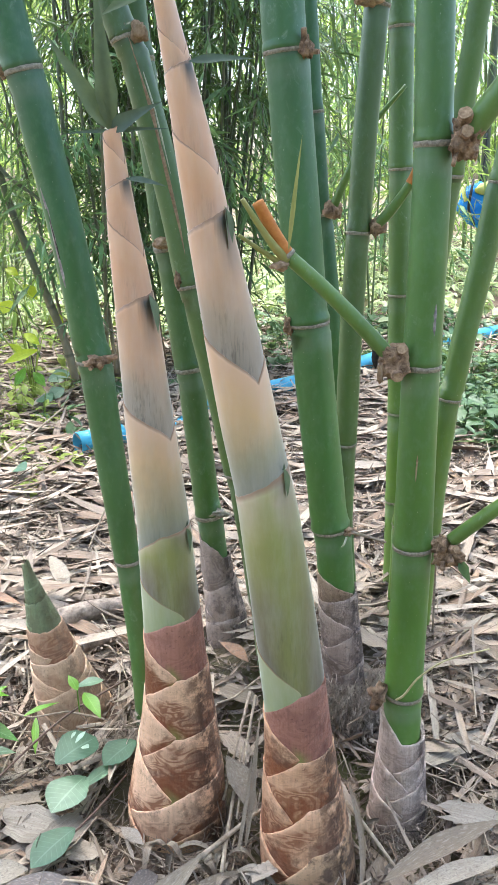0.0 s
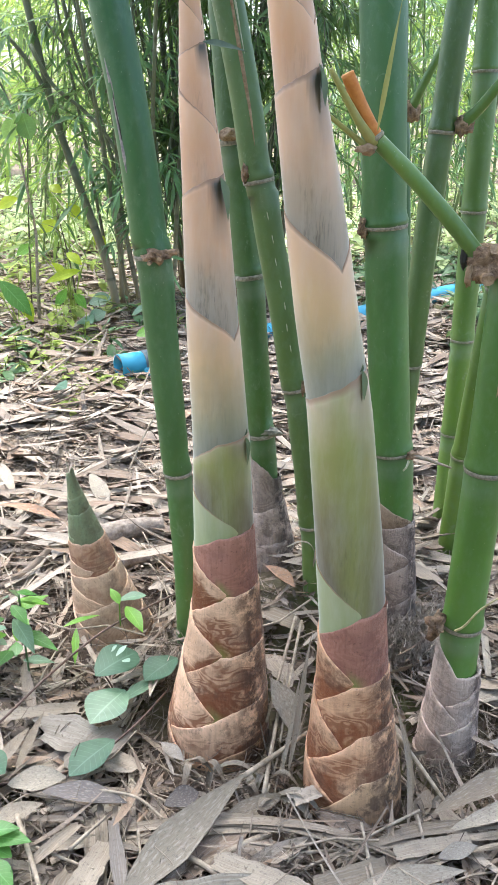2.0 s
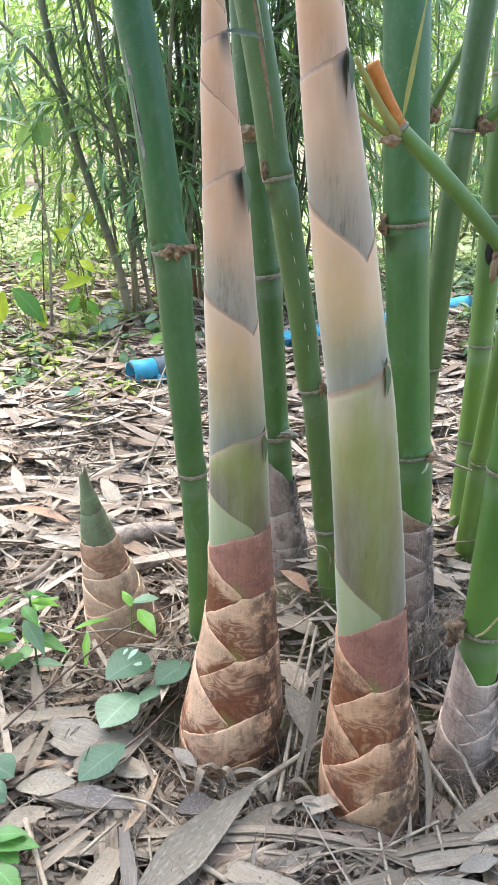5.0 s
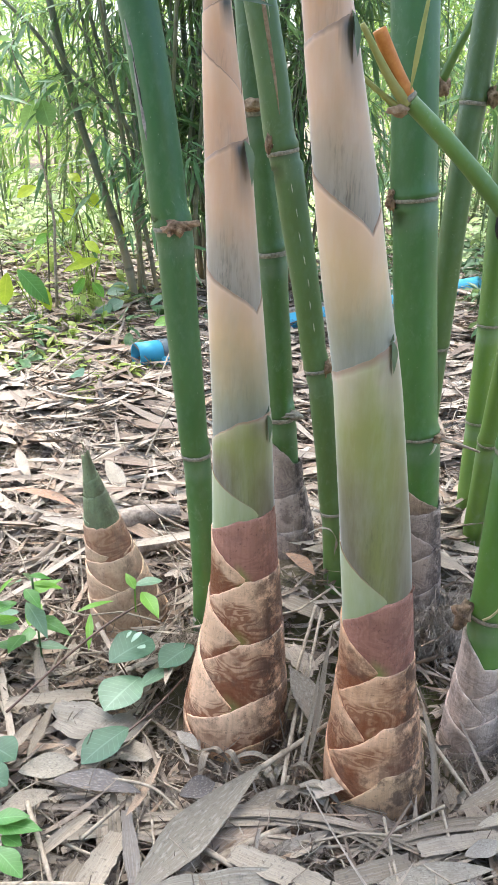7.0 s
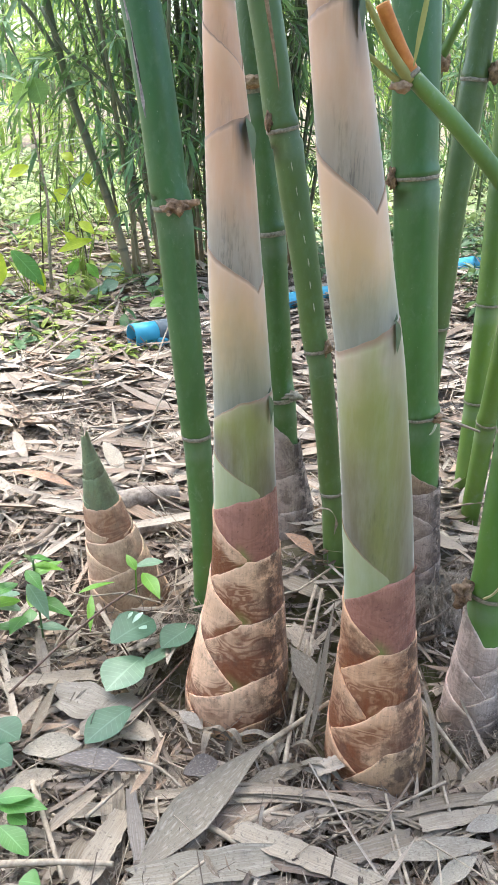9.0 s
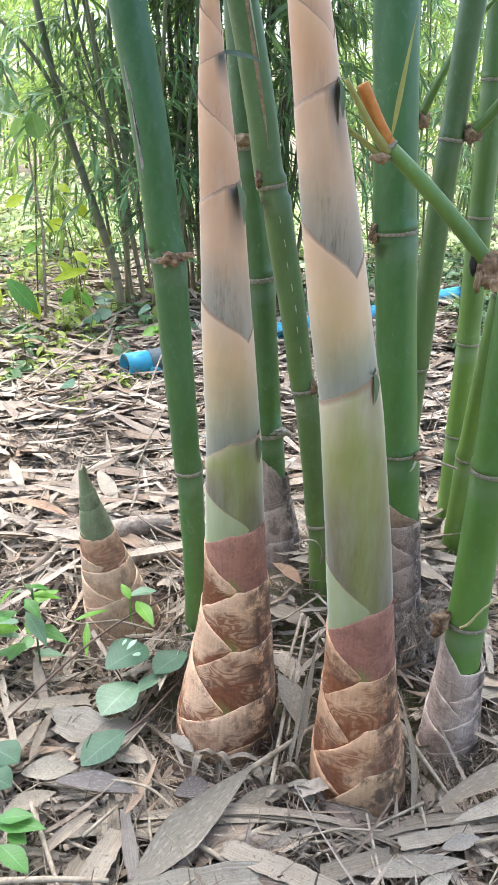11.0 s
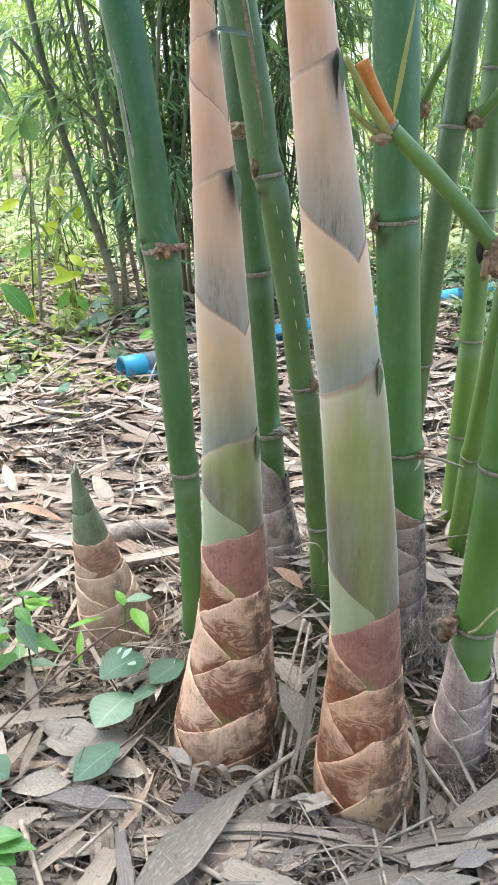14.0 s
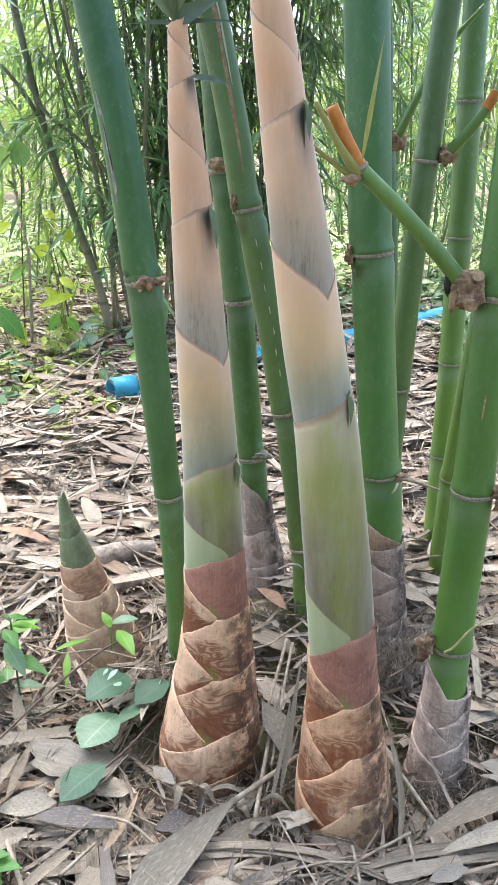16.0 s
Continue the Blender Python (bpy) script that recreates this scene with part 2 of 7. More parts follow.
def litter_material(name, colours, each=True):
    """Weathered dry leaf: greys and tans picked leaf by leaf, long fibres, dark mould specks."""
    m, nt, b = material(name, 0.7, 0.25)
    uv = uv_of(nt, "leaf")
    pos = coords(nt)
    pick = island(nt) if each else chance(nt)
    n = len(colours) - 1
    base = ramp(nt, pick, [(i / n, c) for i, c in enumerate(colours)])
    fibre = noisy(nt, scaled(nt, uv, (3, 40, 1)), 1.0, 5, 0.6)
    base = mixed(nt, ramp(nt, fibre, [(0.38, 0.0), (0.7, 0.65)]), base, (0.15, 0.108, 0.075))
    pale = noisy(nt, scaled(nt, uv, (2, 14, 1), (3, 1, 0)), 1.0, 3)
    base = mixed(nt, ramp(nt, pale, [(0.5, 0.0), (0.75, 0.34)]), base, (0.54, 0.485, 0.415))
    fleck = noisy(nt, pos, 260, 4, 0.7)
    base = mixed(nt, ramp(nt, fleck, [(0.55, 0.0), (0.66, 0.55)]), base, (0.085, 0.072, 0.060))
    blotch = noisy(nt, scaled(nt, pos, (1, 1, 1), (7, 3, 1)), 24, 6, 0.7)
    base = mixed(nt, ramp(nt, blotch, [(0.50, 0.0), (0.68, 0.5)]), base, (0.17, 0.135, 0.105))
    mould = noisy(nt, pos, 42, 7, 0.75)
    base = mixed(nt, ramp(nt, mould, [(0.58, 0.0), (0.72, 0.75)]), base, (0.10, 0.085, 0.07))
    nt.links.new(base, b.inputs["Base Color"])
    bumped(nt, b, fibre, 0.5, 0.0015)
    return m


def plain_material(name, a, c, scale=30, rough=0.6, bump=0.3, dist=0.002):
    m, nt, b = material(name, rough, 0.3)
    pos = coords(nt)
    f = noisy(nt, pos, scale, 6, 0.65)
    nt.links.new(ramp(nt, f, [(0.3, a), (0.72, c)]), b.inputs["Base Color"])
    bumped(nt, b, f, bump, dist)
    return m


GREEN_NEAR = culm_material("green_culm", (0.100, 0.220, 0.018), (0.056, 0.150, 0.027), 0.15, 1.25)
GREEN_THICK = culm_material("deep_green_culm", (0.072, 0.192, 0.018), (0.046, 0.138, 0.038), 0.30, 0.95)
GREEN_LEFT = culm_material("bluish_green_culm", (0.080, 0.165, 0.018), (0.030, 0.118, 0.034), 0.1, 0.9, 0.45)
GREEN_BACK = culm_material("yellowish_green_culm", (0.150, 0.255, 0.018), (0.082, 0.165, 0.034), 0.1, 1.1)
GREEN_OLD = culm_material("dark_green_culm", (0.048, 0.140, 0.016), (0.060, 0.120, 0.026), 0.2, 1.1)
GREEN_OLIVE = culm_material("olive_green_culm", (0.090, 0.160, 0.026), (0.072, 0.132, 0.034), 0.2, 1.1, 0.3)
BRANCH = culm_material("green_branch", (0.12, 0.21, 0.022), (0.10, 0.19, 0.028), 0.0, 1.2, 0.2)
RING = plain_material("dry_joint_ring", (0.15, 0.13, 0.095), (0.40, 0.365, 0.285), 220, 0.8, 0.6)
KNOT = plain_material("woody_knot", (0.060, 0.034, 0.020), (0.50, 0.335, 0.210), 85, 0.8, 1.0, 0.006)
CUT = plain_material("cut_wood", (0.15, 0.085, 0.045), (0.54, 0.385, 0.24), 130, 0.75, 0.8, 0.003)
ORANGE = plain_material("orange_dry_sheath", (0.42, 0.13, 0.025), (0.62, 0.27, 0.07), 60, 0.55, 0.3)
SCAR = plain_material("brown_scar", (0.17, 0.10, 0.05), (0.42, 0.30, 0.19), 110, 0.75, 0.5)
PALESCAR = plain_material("pale_scratch", (0.35, 0.36, 0.24), (0.55, 0.55, 0.42), 90, 0.6, 0.3)
GREYSCAR = plain_material("grey_bruise", (0.10, 0.085, 0.10), (0.42, 0.38, 0.36), 120, 0.7, 0.5)
ROOT = plain_material("dry_root", (0.19, 0.145, 0.108), (0.56, 0.47, 0.37), 60, 0.85, 0.5)
TWIG = plain_material("dry_twig", (0.17, 0.125, 0.085), (0.45, 0.375, 0.28), 80, 0.75, 0.5)
STRAW = plain_material("straw_stalk", (0.34, 0.29, 0.13), (0.60, 0.53, 0.30), 120, 0.6, 0.3)
BARK = plain_material("weathered_husk_roll", (0.13, 0.095, 0.072), (0.44, 0.365, 0.295), 70, 0.8, 0.8, 0.004)
VINE = plain_material("brown_vine", (0.075, 0.045, 0.035), (0.17, 0.11, 0.08), 120, 0.6, 0.3)

PEACH = (0.61, 0.345, 0.195)
TOP_SHEATH = sheath_material("peach_sheath", [(0.0, (0.54, 0.315, 0.19)), (0.5, PEACH), (1.0, (0.68, 0.41, 0.245))], (0.22, 0.15, 0.10), 0.3)
NECK_SHEATH = sheath_material("peach_sheath_with_dark_neck", [(0.0, (0.54, 0.315, 0.19)), (0.5, PEACH), (1.0, (0.66, 0.39, 0.23))], (0.22, 0.15, 0.10), 0.3, smudge=0.95)
MID_SHEATH = sheath_material("peach_grey_sheath", [(0.0, (0.275, 0.235, 0.185)), (0.30, (0.40, 0.305, 0.215)), (0.62, (0.58, 0.355, 0.215)), (1.0, PEACH)], (0.055, 0.048, 0.040), 0.85, smudge=0.95)
LOW_SHEATH = sheath_material("cream_to_green_sheath", [(0.0, (0.225, 0.225, 0.170)), (0.22, (0.32, 0.290, 0.175)), (0.60, (0.60, 0.405, 0.215)), (1.0, (0.66, 0.43, 0.275))], (0.12, 0.13, 0.09), 0.3)
GREEN_SHEATH = sheath_material("green_sheath", [(0.0, (0.128, 0.102, 0.058)), (0.35, (0.180, 0.158, 0.074)), (0.72, (0.29, 0.285, 0.095)), (0.94, (0.46, 0.39, 0.22)), (1.0, (0.56, 0.40, 0.28))], (0.09, 0.10, 0.045), 0.4, side=(0.27, 0.30, 0.075), smudge=0.35)
WAXY_SHEATH = sheath_material("pale_green_sheath", [(0.0, (0.30, 0.345, 0.165)), (1.0, (0.35, 0.365, 0.18))], (0.20, 0.26, 0.12), 0.3)
RED_SHEATH = husk_material("red_brown_sheath", (0.43, 0.205, 0.145), (0.160, 0.046, 0.030), (0.20, 0.10, 0.075), 0.26, 0.3, green=0.9)
BROWN_HUSK = husk_material("brown_husk", (0.79, 0.505, 0.315), (0.200, 0.062, 0.024), (0.155, 0.090, 0.060), 1.0, 0.55, green=0.7)
ORANGE_HUSK = husk_material("orange_brown_husk", (0.78, 0.460, 0.265), (0.240, 0.072, 0.026), (0.15, 0.080, 0.050), 0.95, 0.62, green=0.8)
DIRTY_HUSK = husk_material("dirty_husk", (0.62, 0.385, 0.215), (0.19, 0.085, 0.045), (0.115, 0.070, 0.047), 0.6, 0.80)
SMALL_HUSK = husk_material("tan_husk", (0.66, 0.455, 0.295), (0.29, 0.145, 0.080), (0.20, 0.14, 0.10), 0.4, 0.35)
SMALL_RED = husk_material("reddish_husk", (0.50, 0.30, 0.18), (0.25, 0.10, 0.05), (0.20, 0.14, 0.10), 0.9, 0.25)
SMALL_GREEN = husk_material("green_tip_sheath", (0.225, 0.265, 0.135), (0.13, 0.155, 0.080), (0.16, 0.11, 0.065), 0.3, 0.25)
GREY_HUSK = husk_material("grey_husk", (0.74, 0.580, 0.475), (0.24, 0.165, 0.125), (0.18, 0.132, 0.108), 0.42, 0.50, relief=0.007)
SCAB_HUSK = husk_material("brown_scabby_husk", (0.44, 0.315, 0.215), (0.15, 0.095, 0.065), (0.12, 0.08, 0.06), 0.4, 0.5, relief=0.006)
DARK_HUSK = husk_material("dark_grey_husk", (0.42, 0.325, 0.262), (0.12, 0.086, 0.072), (0.11, 0.080, 0.066), 0.45, 0.6, relief=0.007)
BLADE = leaf_material("grey_green_blade", [(0.065, 0.092, 0.046), (0.13, 0.17, 0.085)], 0.15, 0.5, False)
DARK_BLADE = leaf_material("dark_blade", [(0.03, 0.045, 0.035), (0.085, 0.13, 0.085)], 0.1, 0.5, False)
SPIKE = leaf_material("yellow_green_spike", [(0.16, 0.24, 0.045), (0.38, 0.33, 0.12)], 0.2, 0.5, False)
HOLLOW = plain_material("dark_hollow", (0.02, 0.018, 0.015), (0.05, 0.045, 0.04), 40, 0.9)

# One bamboo leaf: shade put into the dark copy, sunlight into the light one.
BAMBOO_DARK = leaf_material("shaded_bamboo_leaf", [(0.020, 0.055, 0.018), (0.038, 0.092, 0.028), (0.085, 0.165, 0.048)], 0.32)
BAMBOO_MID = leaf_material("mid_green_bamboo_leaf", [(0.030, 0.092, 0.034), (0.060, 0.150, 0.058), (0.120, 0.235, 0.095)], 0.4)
BAMBOO_LIGHT = leaf_material("sunlit_bamboo_leaf", [(0.08, 0.17, 0.03), (0.16, 0.27, 0.045), (0.27, 0.37, 0.08)], 0.55)
WEED_LIGHT = leaf_material("bright_weed_leaf", [(0.14, 0.22, 0.04), (0.25, 0.33, 0.06), (0.38, 0.42, 0.11)], 0.5)
# Paler copy of the weed leaf: bright haze over far ground is in its colour.
WEED_FAR = leaf_material("weed_leaf_paled_as_sunlit", [(0.26, 0.34, 0.14), (0.38, 0.45, 0.22), (0.50, 0.54, 0.32)], 0.4)
WEED_DARK = leaf_material("green_weed_leaf", [(0.028, 0.075, 0.030), (0.055, 0.118, 0.048), (0.095, 0.165, 0.072)], 0.3)
ROUND_LEAF = leaf_material("bluish_vine_leaf", [(0.022, 0.074, 0.038), (0.046, 0.108, 0.056)], 0.2, 0.5, False, 0.3)
PALE_LEAF = leaf_material("pale_vine_leaf", [(0.085, 0.160, 0.092), (0.150, 0.235, 0.140)], 0.25, 0.4, False, 0.35)
MINT_LEAF = leaf_material("pale_mint_leaf", [(0.22, 0.33, 0.24), (0.30, 0.42, 0.31)], 0.3, 0.4, False, 0.2)
FRESH_LEAF = leaf_material("fresh_green_leaf", [(0.09, 0.24, 0.02), (0.15, 0.33, 0.03)], 0.4, 0.4, False, 0.35)
STEM_DARK = culm_material("thicket_stem", (0.32, 0.215, 0.115), (0.045, 0.062, 0.026), 0.05, 0.6, 0.15)
STEM_BROWN = culm_material("brown_leaning_stem", (0.38, 0.27, 0.155), (0.105, 0.115, 0.055), 0.05, 0.6, 0.15)
STEM_LIGHT = culm_material("grove_stem", (0.16, 0.20, 0.06), (0.12, 0.17, 0.06), 0.1, 1.5, 0.3)

DRY = [(0.095, 0.061, 0.042), (0.355, 0.275, 0.200), (0.47, 0.392, 0.302), (0.20, 0.138, 0.095), (0.54, 0.470, 0.378), (0.33, 0.217, 0.136), (0.140, 0.097, 0.069), (0.48, 0.408, 0.323)]
LITTER_CRUMB = litter_material("brown_crumbs", [(0.042, 0.028, 0.021), (0.10, 0.068, 0.048), (0.19, 0.142, 0.105), (0.060, 0.051, 0.038), (0.33, 0.266, 0.206), (0.16, 0.115, 0.082), (0.09, 0.063, 0.047), (0.40, 0.335, 0.27)])
LITTER = litter_material("dry_litter", DRY)
LITTER_ONE = litter_material("dry_leaf", DRY, False)
LITTER_RUST = litter_material("rusty_leaf", [(0.36, 0.20, 0.115), (0.42, 0.25, 0.15)], False)
LITTER_GREY = litter_material("mouldy_grey_leaf", [(0.065, 0.059, 0.060), (0.11, 0.100, 0.098)], False)
LITTER_WORN = litter_material("worn_grey_leaf", [(0.178, 0.144, 0.101), (0.248, 0.204, 0.148)], False)
LITTER_MOULD = litter_material("mould_stained_leaf", [(0.178, 0.157, 0.127), (0.265, 0.237, 0.193)], False)
LITTER_STRAW = litter_material("straw_coloured_strip", [(0.187, 0.146, 0.103), (0.326, 0.268, 0.198)], False)
LITTER_BRIGHT = litter_material("tan_husk_strip", [(0.231, 0.184, 0.129), (0.335, 0.277, 0.204)], False)
LITTER_DARK = litter_material("dark_weathered_husk", [(0.12, 0.105, 0.09), (0.17, 0.15, 0.13)], False)
LITTER_SPECK = litter_material("speckled_grey_leaf", [(0.196, 0.172, 0.129), (0.248, 0.219, 0.167)], False)
LITTER_PALE = litter_material("bleached_leaf", [(0.247, 0.214, 0.162), (0.337, 0.294, 0.226)], False)


def soil_material():
    m, nt, b = material("soil", 0.9, 0.2)
    pos = coords(nt)
    f = noisy(nt, pos, 9, 8, 0.7)
    base = ramp(nt, f, [(0.3, (0.042, 0.028, 0.021)), (0.55, (0.105, 0.073, 0.053)), (0.8, (0.20, 0.152, 0.116))])
    far = noisy(nt, pos, 1.3, 5, 0.6)
    base = mixed(nt, ramp(nt, far, [(0.45, 0.0), (0.62, 0.5)]), base, (0.16, 0.19, 0.06))
    nt.links.new(base, b.inputs["Base Color"])
    bumped(nt, b, noisy(nt, pos, 60, 8, 0.7), 0.8, 0.01)
    return m


SOIL = soil_material()

# ---- mesh helpers ----


def mesh_of(name, verts, faces, uvs=None, smooth=True):
    """A mesh from points and faces; uvs: name -> a pair for each point."""
    me = bpy.data.meshes.new(name)
    me.from_pydata([tuple(map(float, v)) for v in verts], [], faces)
    for key, pairs in (uvs or {}).items():
        layer = me.uv_layers.new(name=key)
        idx = np.empty(len(me.loops), dtype=np.int32)
        me.loops.foreach_get("vertex_index", idx)
        layer.data.foreach_set("uv", np.asarray(pairs, dtype=np.float32)[idx].ravel())
    if smooth:
        me.polygons.foreach_set("use_smooth", [True] * len(me.polygons))
    me.update()
    return me


def thing(name, base, label, category, group="", kind=""):
    ob = new(name)
    ob.location = base
    ob.empty_display_size = 0.05
    return tagged(ob, label, category, group, kind)


def part(name, me, mat, parent, label=""):
    """A mesh, made in world coordinates, as a part of a thing or of a part."""
    ob = new(name, me)
    if not me.materials:
        me.materials.append(mat)
    ob.parent = parent
    if parent.parent is None:
        ob.matrix_parent_inverse = Matrix.Translation(-parent.location)
    return tagged(ob, label)


def single(name, me, mat, label, category, group="", kind=""):
    ob = new(name, me)
    me.materials.append(mat)
    return tagged(ob, label, category, group, kind)


def bent(points, count):
    """Evenly spaced points on a smooth curve through the given ones (Catmull-Rom)."""
    p = [Vector(q) for q in points]
    p = [p[0] * 2 - p[1]] + p + [p[-1] * 2 - p[-2]]
    out = []
    spans = len(p) - 3
    for k in range(count):
        u = k / (count - 1) * spans
        i = min(int(u), spans - 1)
        f = u - i
        a, b, c, d = p[i:i + 4]
        out.append(0.5 * ((2 * b) + (c - a) * f + (2 * a - 5 * b + 4 * c - d) * f * f + (3 * b - a - 3 * c + d) * f ** 3))
    return out


def tube(name, pts, radii, sides=12, joints=(), wobble=0.0, seed=0):
    """A closed tube along points, with the coordinates that the culm materials read."""
    n = len(pts)
    verts, along, joint = [], [], []
    side = Vector((1, 0, 0)) if abs((pts[-1] - pts[0]).normalized().x) < 0.8 else Vector((0, 1, 0))
    run = 0.0
    marks = sorted(joints)
    for i, p in enumerate(pts):
        d = (pts[min(i + 1, n - 1)] - pts[max(i - 1, 0)]).normalized()
        side = (side - d * side.dot(d)).normalized()
        up = d.cross(side)
        if i:
            run += (p - pts[i - 1]).length
        above = min([j - p.z for j in marks if j >= p.z - 1e-6], default=0.3)
        below = min([p.z - j for j in marks if j <= p.z + 1e-6], default=0.3)
        for k in range(sides):
            a = 2 * math.pi * k / sides
            r = radii[i]
            if wobble:
                r *= 1 + wobble * noise.noise(Vector((math.cos(a) * 1.5 + seed, math.sin(a) * 1.5, p.z * 9 + run * 4)))
            verts.append(p + (side * math.cos(a) + up * math.sin(a)) * r)
            along.append((k / sides, p.z))
            joint.append((min(above, 1), min(below, 1)))
    faces = [(i * sides + k, i * sides + (k + 1) % sides, (i + 1) * sides + (k + 1) % sides, (i + 1) * sides + k) for i in range(n - 1) for k in range(sides)]
    faces += [tuple(reversed(range(sides))), tuple((n - 1) * sides + k for k in range(sides))]
    return mesh_of(name, verts, faces, {"along": along, "joint": joint})


def lathe(name, centre, axis, profile, sides=32, rough=0.0, seed=0):
    """A closed ring of (radius, height) points swept round an axis."""
    q = Vector(axis).to_track_quat("Z", "Y")
    verts = []
    m = len(profile)
    for k in range(sides):
        a = 2 * math.pi * k / sides
        for j, (r, h) in enumerate(profile):
            f = rough * noise.noise(Vector((math.cos(a) * 3 + seed, math.sin(a) * 3, j * 0.7)))
            verts.append(Vector(centre) + q @ Vector((math.cos(a) * (r + f), math.sin(a) * (r + f), h + f * 1.4)))
    faces = [(k * m + j, ((k + 1) % sides) * m + j, ((k + 1) % sides) * m + (j + 1) % m, k * m + (j + 1) % m) for k in range(sides) for j in range(m)]
    return mesh_of(name, verts, faces)


def lump(name, centre, size, seed, rough=0.35, level=3, square=0.0):
    """A gnarled woody lump; square: how much of a block it is."""
    bm = bmesh.new()
    bmesh.ops.create_icosphere(bm, subdivisions=level, radius=1.0)
    for v in bm.verts:
        d = v.co.normalized()
        f = 1 + rough * noise.noise(d * 1.7 + Vector((seed, 0, 0))) + rough * 0.7 * noise.noise(d * 4.5 + Vector((0, seed, 0))) + rough * 0.3 * noise.noise(d * 11 + Vector((0, 0, seed)))
        if square:
            f *= 1 + square * ((abs(d.x) ** 5 + abs(d.y) ** 5 + abs(d.z) ** 5) ** -0.2 - 1)
            f += 0.10 * noise.noise(Vector((d.x * 14, d.y * 14, d.z * 2.5 + seed)))
        v.co = Vector(centre) + Vector((d.x * size[0], d.y * size[1], d.z * size[2])) * f
    me = bpy.data.meshes.new(name)
    bm.to_mesh(me)
    bm.free()
    me.polygons.foreach_set("use_smooth", [True] * len(me.polygons))
    return me


def blade(length, width, cuts=6, droop=0.0, fold=0.25, broad=0.35, twist=0.0, tip=1.0):
    """One leaf along x from its stalk: points, faces and coordinates. broad: where it is widest."""
    v, f, uv = [], [], []
    for i in range(cuts + 1):
        s = i / cuts
        w = (s / broad) ** 0.6 if s < broad else max(0.0, 1 - ((s - broad) / (1 - broad)) ** (1.3 * tip))
        w = width * 0.5 * max(0.03, w)
        a = droop * s
        x = length * (math.sin(a) / droop * 1.0 if abs(droop) > 1e-4 else s)
        z = -length * ((1 - math.cos(a)) / droop if abs(droop) > 1e-4 else 0.0)
        t = twist * s
        for side in (-1, 0, 1):
            y = side * w * math.cos(t)
            v.append((x, y, z + (fold * w if side else 0.0) + side * w * math.sin(t)))
            uv.append((s * length * 8, side * 0.5 + 0.5))
    for i in range(cuts):
        for k in (0, 1):
            a = i * 3 + k
            f.append((a, a + 3, a + 4, a + 1))
    return np.array(v), np.array(f), np.array(uv)


def torn(rng, length, width, cuts=6, curl=0.6, droop=0.0, twist=0.0):
    """A torn strip of dry husk or leaf along x: blunt ragged ends, uneven edges, rolled across its width."""
    v, f, uv = [], [], []
    jag = [rng.uniform(-0.14, 0.14) for _ in range(8)]
    neck = rng.uniform(0.3, 0.9)
    for i in range(cuts + 1):
        s = i / cuts
        w = width * 0.5 * (neck + (1 - neck) * math.sin(math.pi * (0.12 + 0.8 * s))) * rng.uniform(0.85, 1.1)
        a, t = droop * s + 1e-4, twist * s
        x, z = length * math.sin(a) / (droop + 1e-4), -length * (1 - math.cos(a)) / (droop + 1e-4)
        for k, side in enumerate((-1, -0.35, 0.35, 1)):
            e = (jag[k] * width * (1 - s) + jag[k + 4] * width * s) * (2.2 if i in (0, cuts) else 0.4)
            c = side * curl + 1e-4
            y, h = w * math.sin(c) / curl, w * (1 - math.cos(c)) / curl
            v.append((x + e, y * math.cos(t) - h * math.sin(t), z + y * math.sin(t) + h * math.cos(t)))
            uv.append((s * length * 8, side * 0.5 + 0.5))
    for i in range(cuts):
        for k in (0, 1, 2):
            a = i * 4 + k
            f.append((a, a + 4, a + 5, a + 1))
    return np.array(v), np.array(f), np.array(uv)


def placed_blade(name, foot, tip, width, mat, parent=None, label="", droop=0.0, fold=0.25, broad=0.35, roll=0.0, cuts=8, twist=0.0, category="leaf", sharp=1.0, face=None):
    """A leaf from foot to tip. Without a parent it is a thing of its own."""
    foot, tip = Vector(foot), Vector(tip)
    d = tip - foot
    v, f, uv = blade(1.0, width / d.length, cuts, droop, fold, broad, twist, sharp)
    end = Vector(v[-2])
    if face is not None:
        ex = d.normalized()
        ez = (Vector(face) - ex * Vector(face).dot(ex)).normalized()
        q = Matrix((ex, ez.cross(ex), ez)).transposed().to_quaternion()
    else:
        q = d.to_track_quat("X", "Z")
    q = q @ Euler((radians(roll), 0, 0)).to_quaternion()
    lean = end.to_track_quat("X", "Z").inverted()
    k = d.length / end.length
    pts = [foot + q @ (lean @ (Vector(p) * k)) for p in v]
    me = mesh_of(name, pts, [tuple(map(int, a)) for a in f], {"leaf": uv})
    if parent is None:
        return single(name, me, mat, label, category)
    return part(name, me, mat, parent, label)


def placed_piece(name, foot, tip, width, mat, label, seed, curl=0.25, droop=0.15, twist=0.2, face=(0, 0, 1)):
    """A broad torn piece of dry husk with ragged edges, from foot to tip."""
    foot, d = Vector(foot), Vector(tip) - Vector(foot)
    v, f, uv = torn(random.Random(seed), d.length, width, 14, curl, droop, twist)
    ex = d.normalized()
    ez = (Vector(face) - ex * Vector(face).dot(ex)).normalized()
    q = Matrix((ex, ez.cross(ex), ez)).transposed()
    me = mesh_of(name, [foot + q @ Vector(p) for p in v], [tuple(map(int, a)) for a in f], {"leaf": uv})
    return single(name, me, mat, label, "dry leaf")


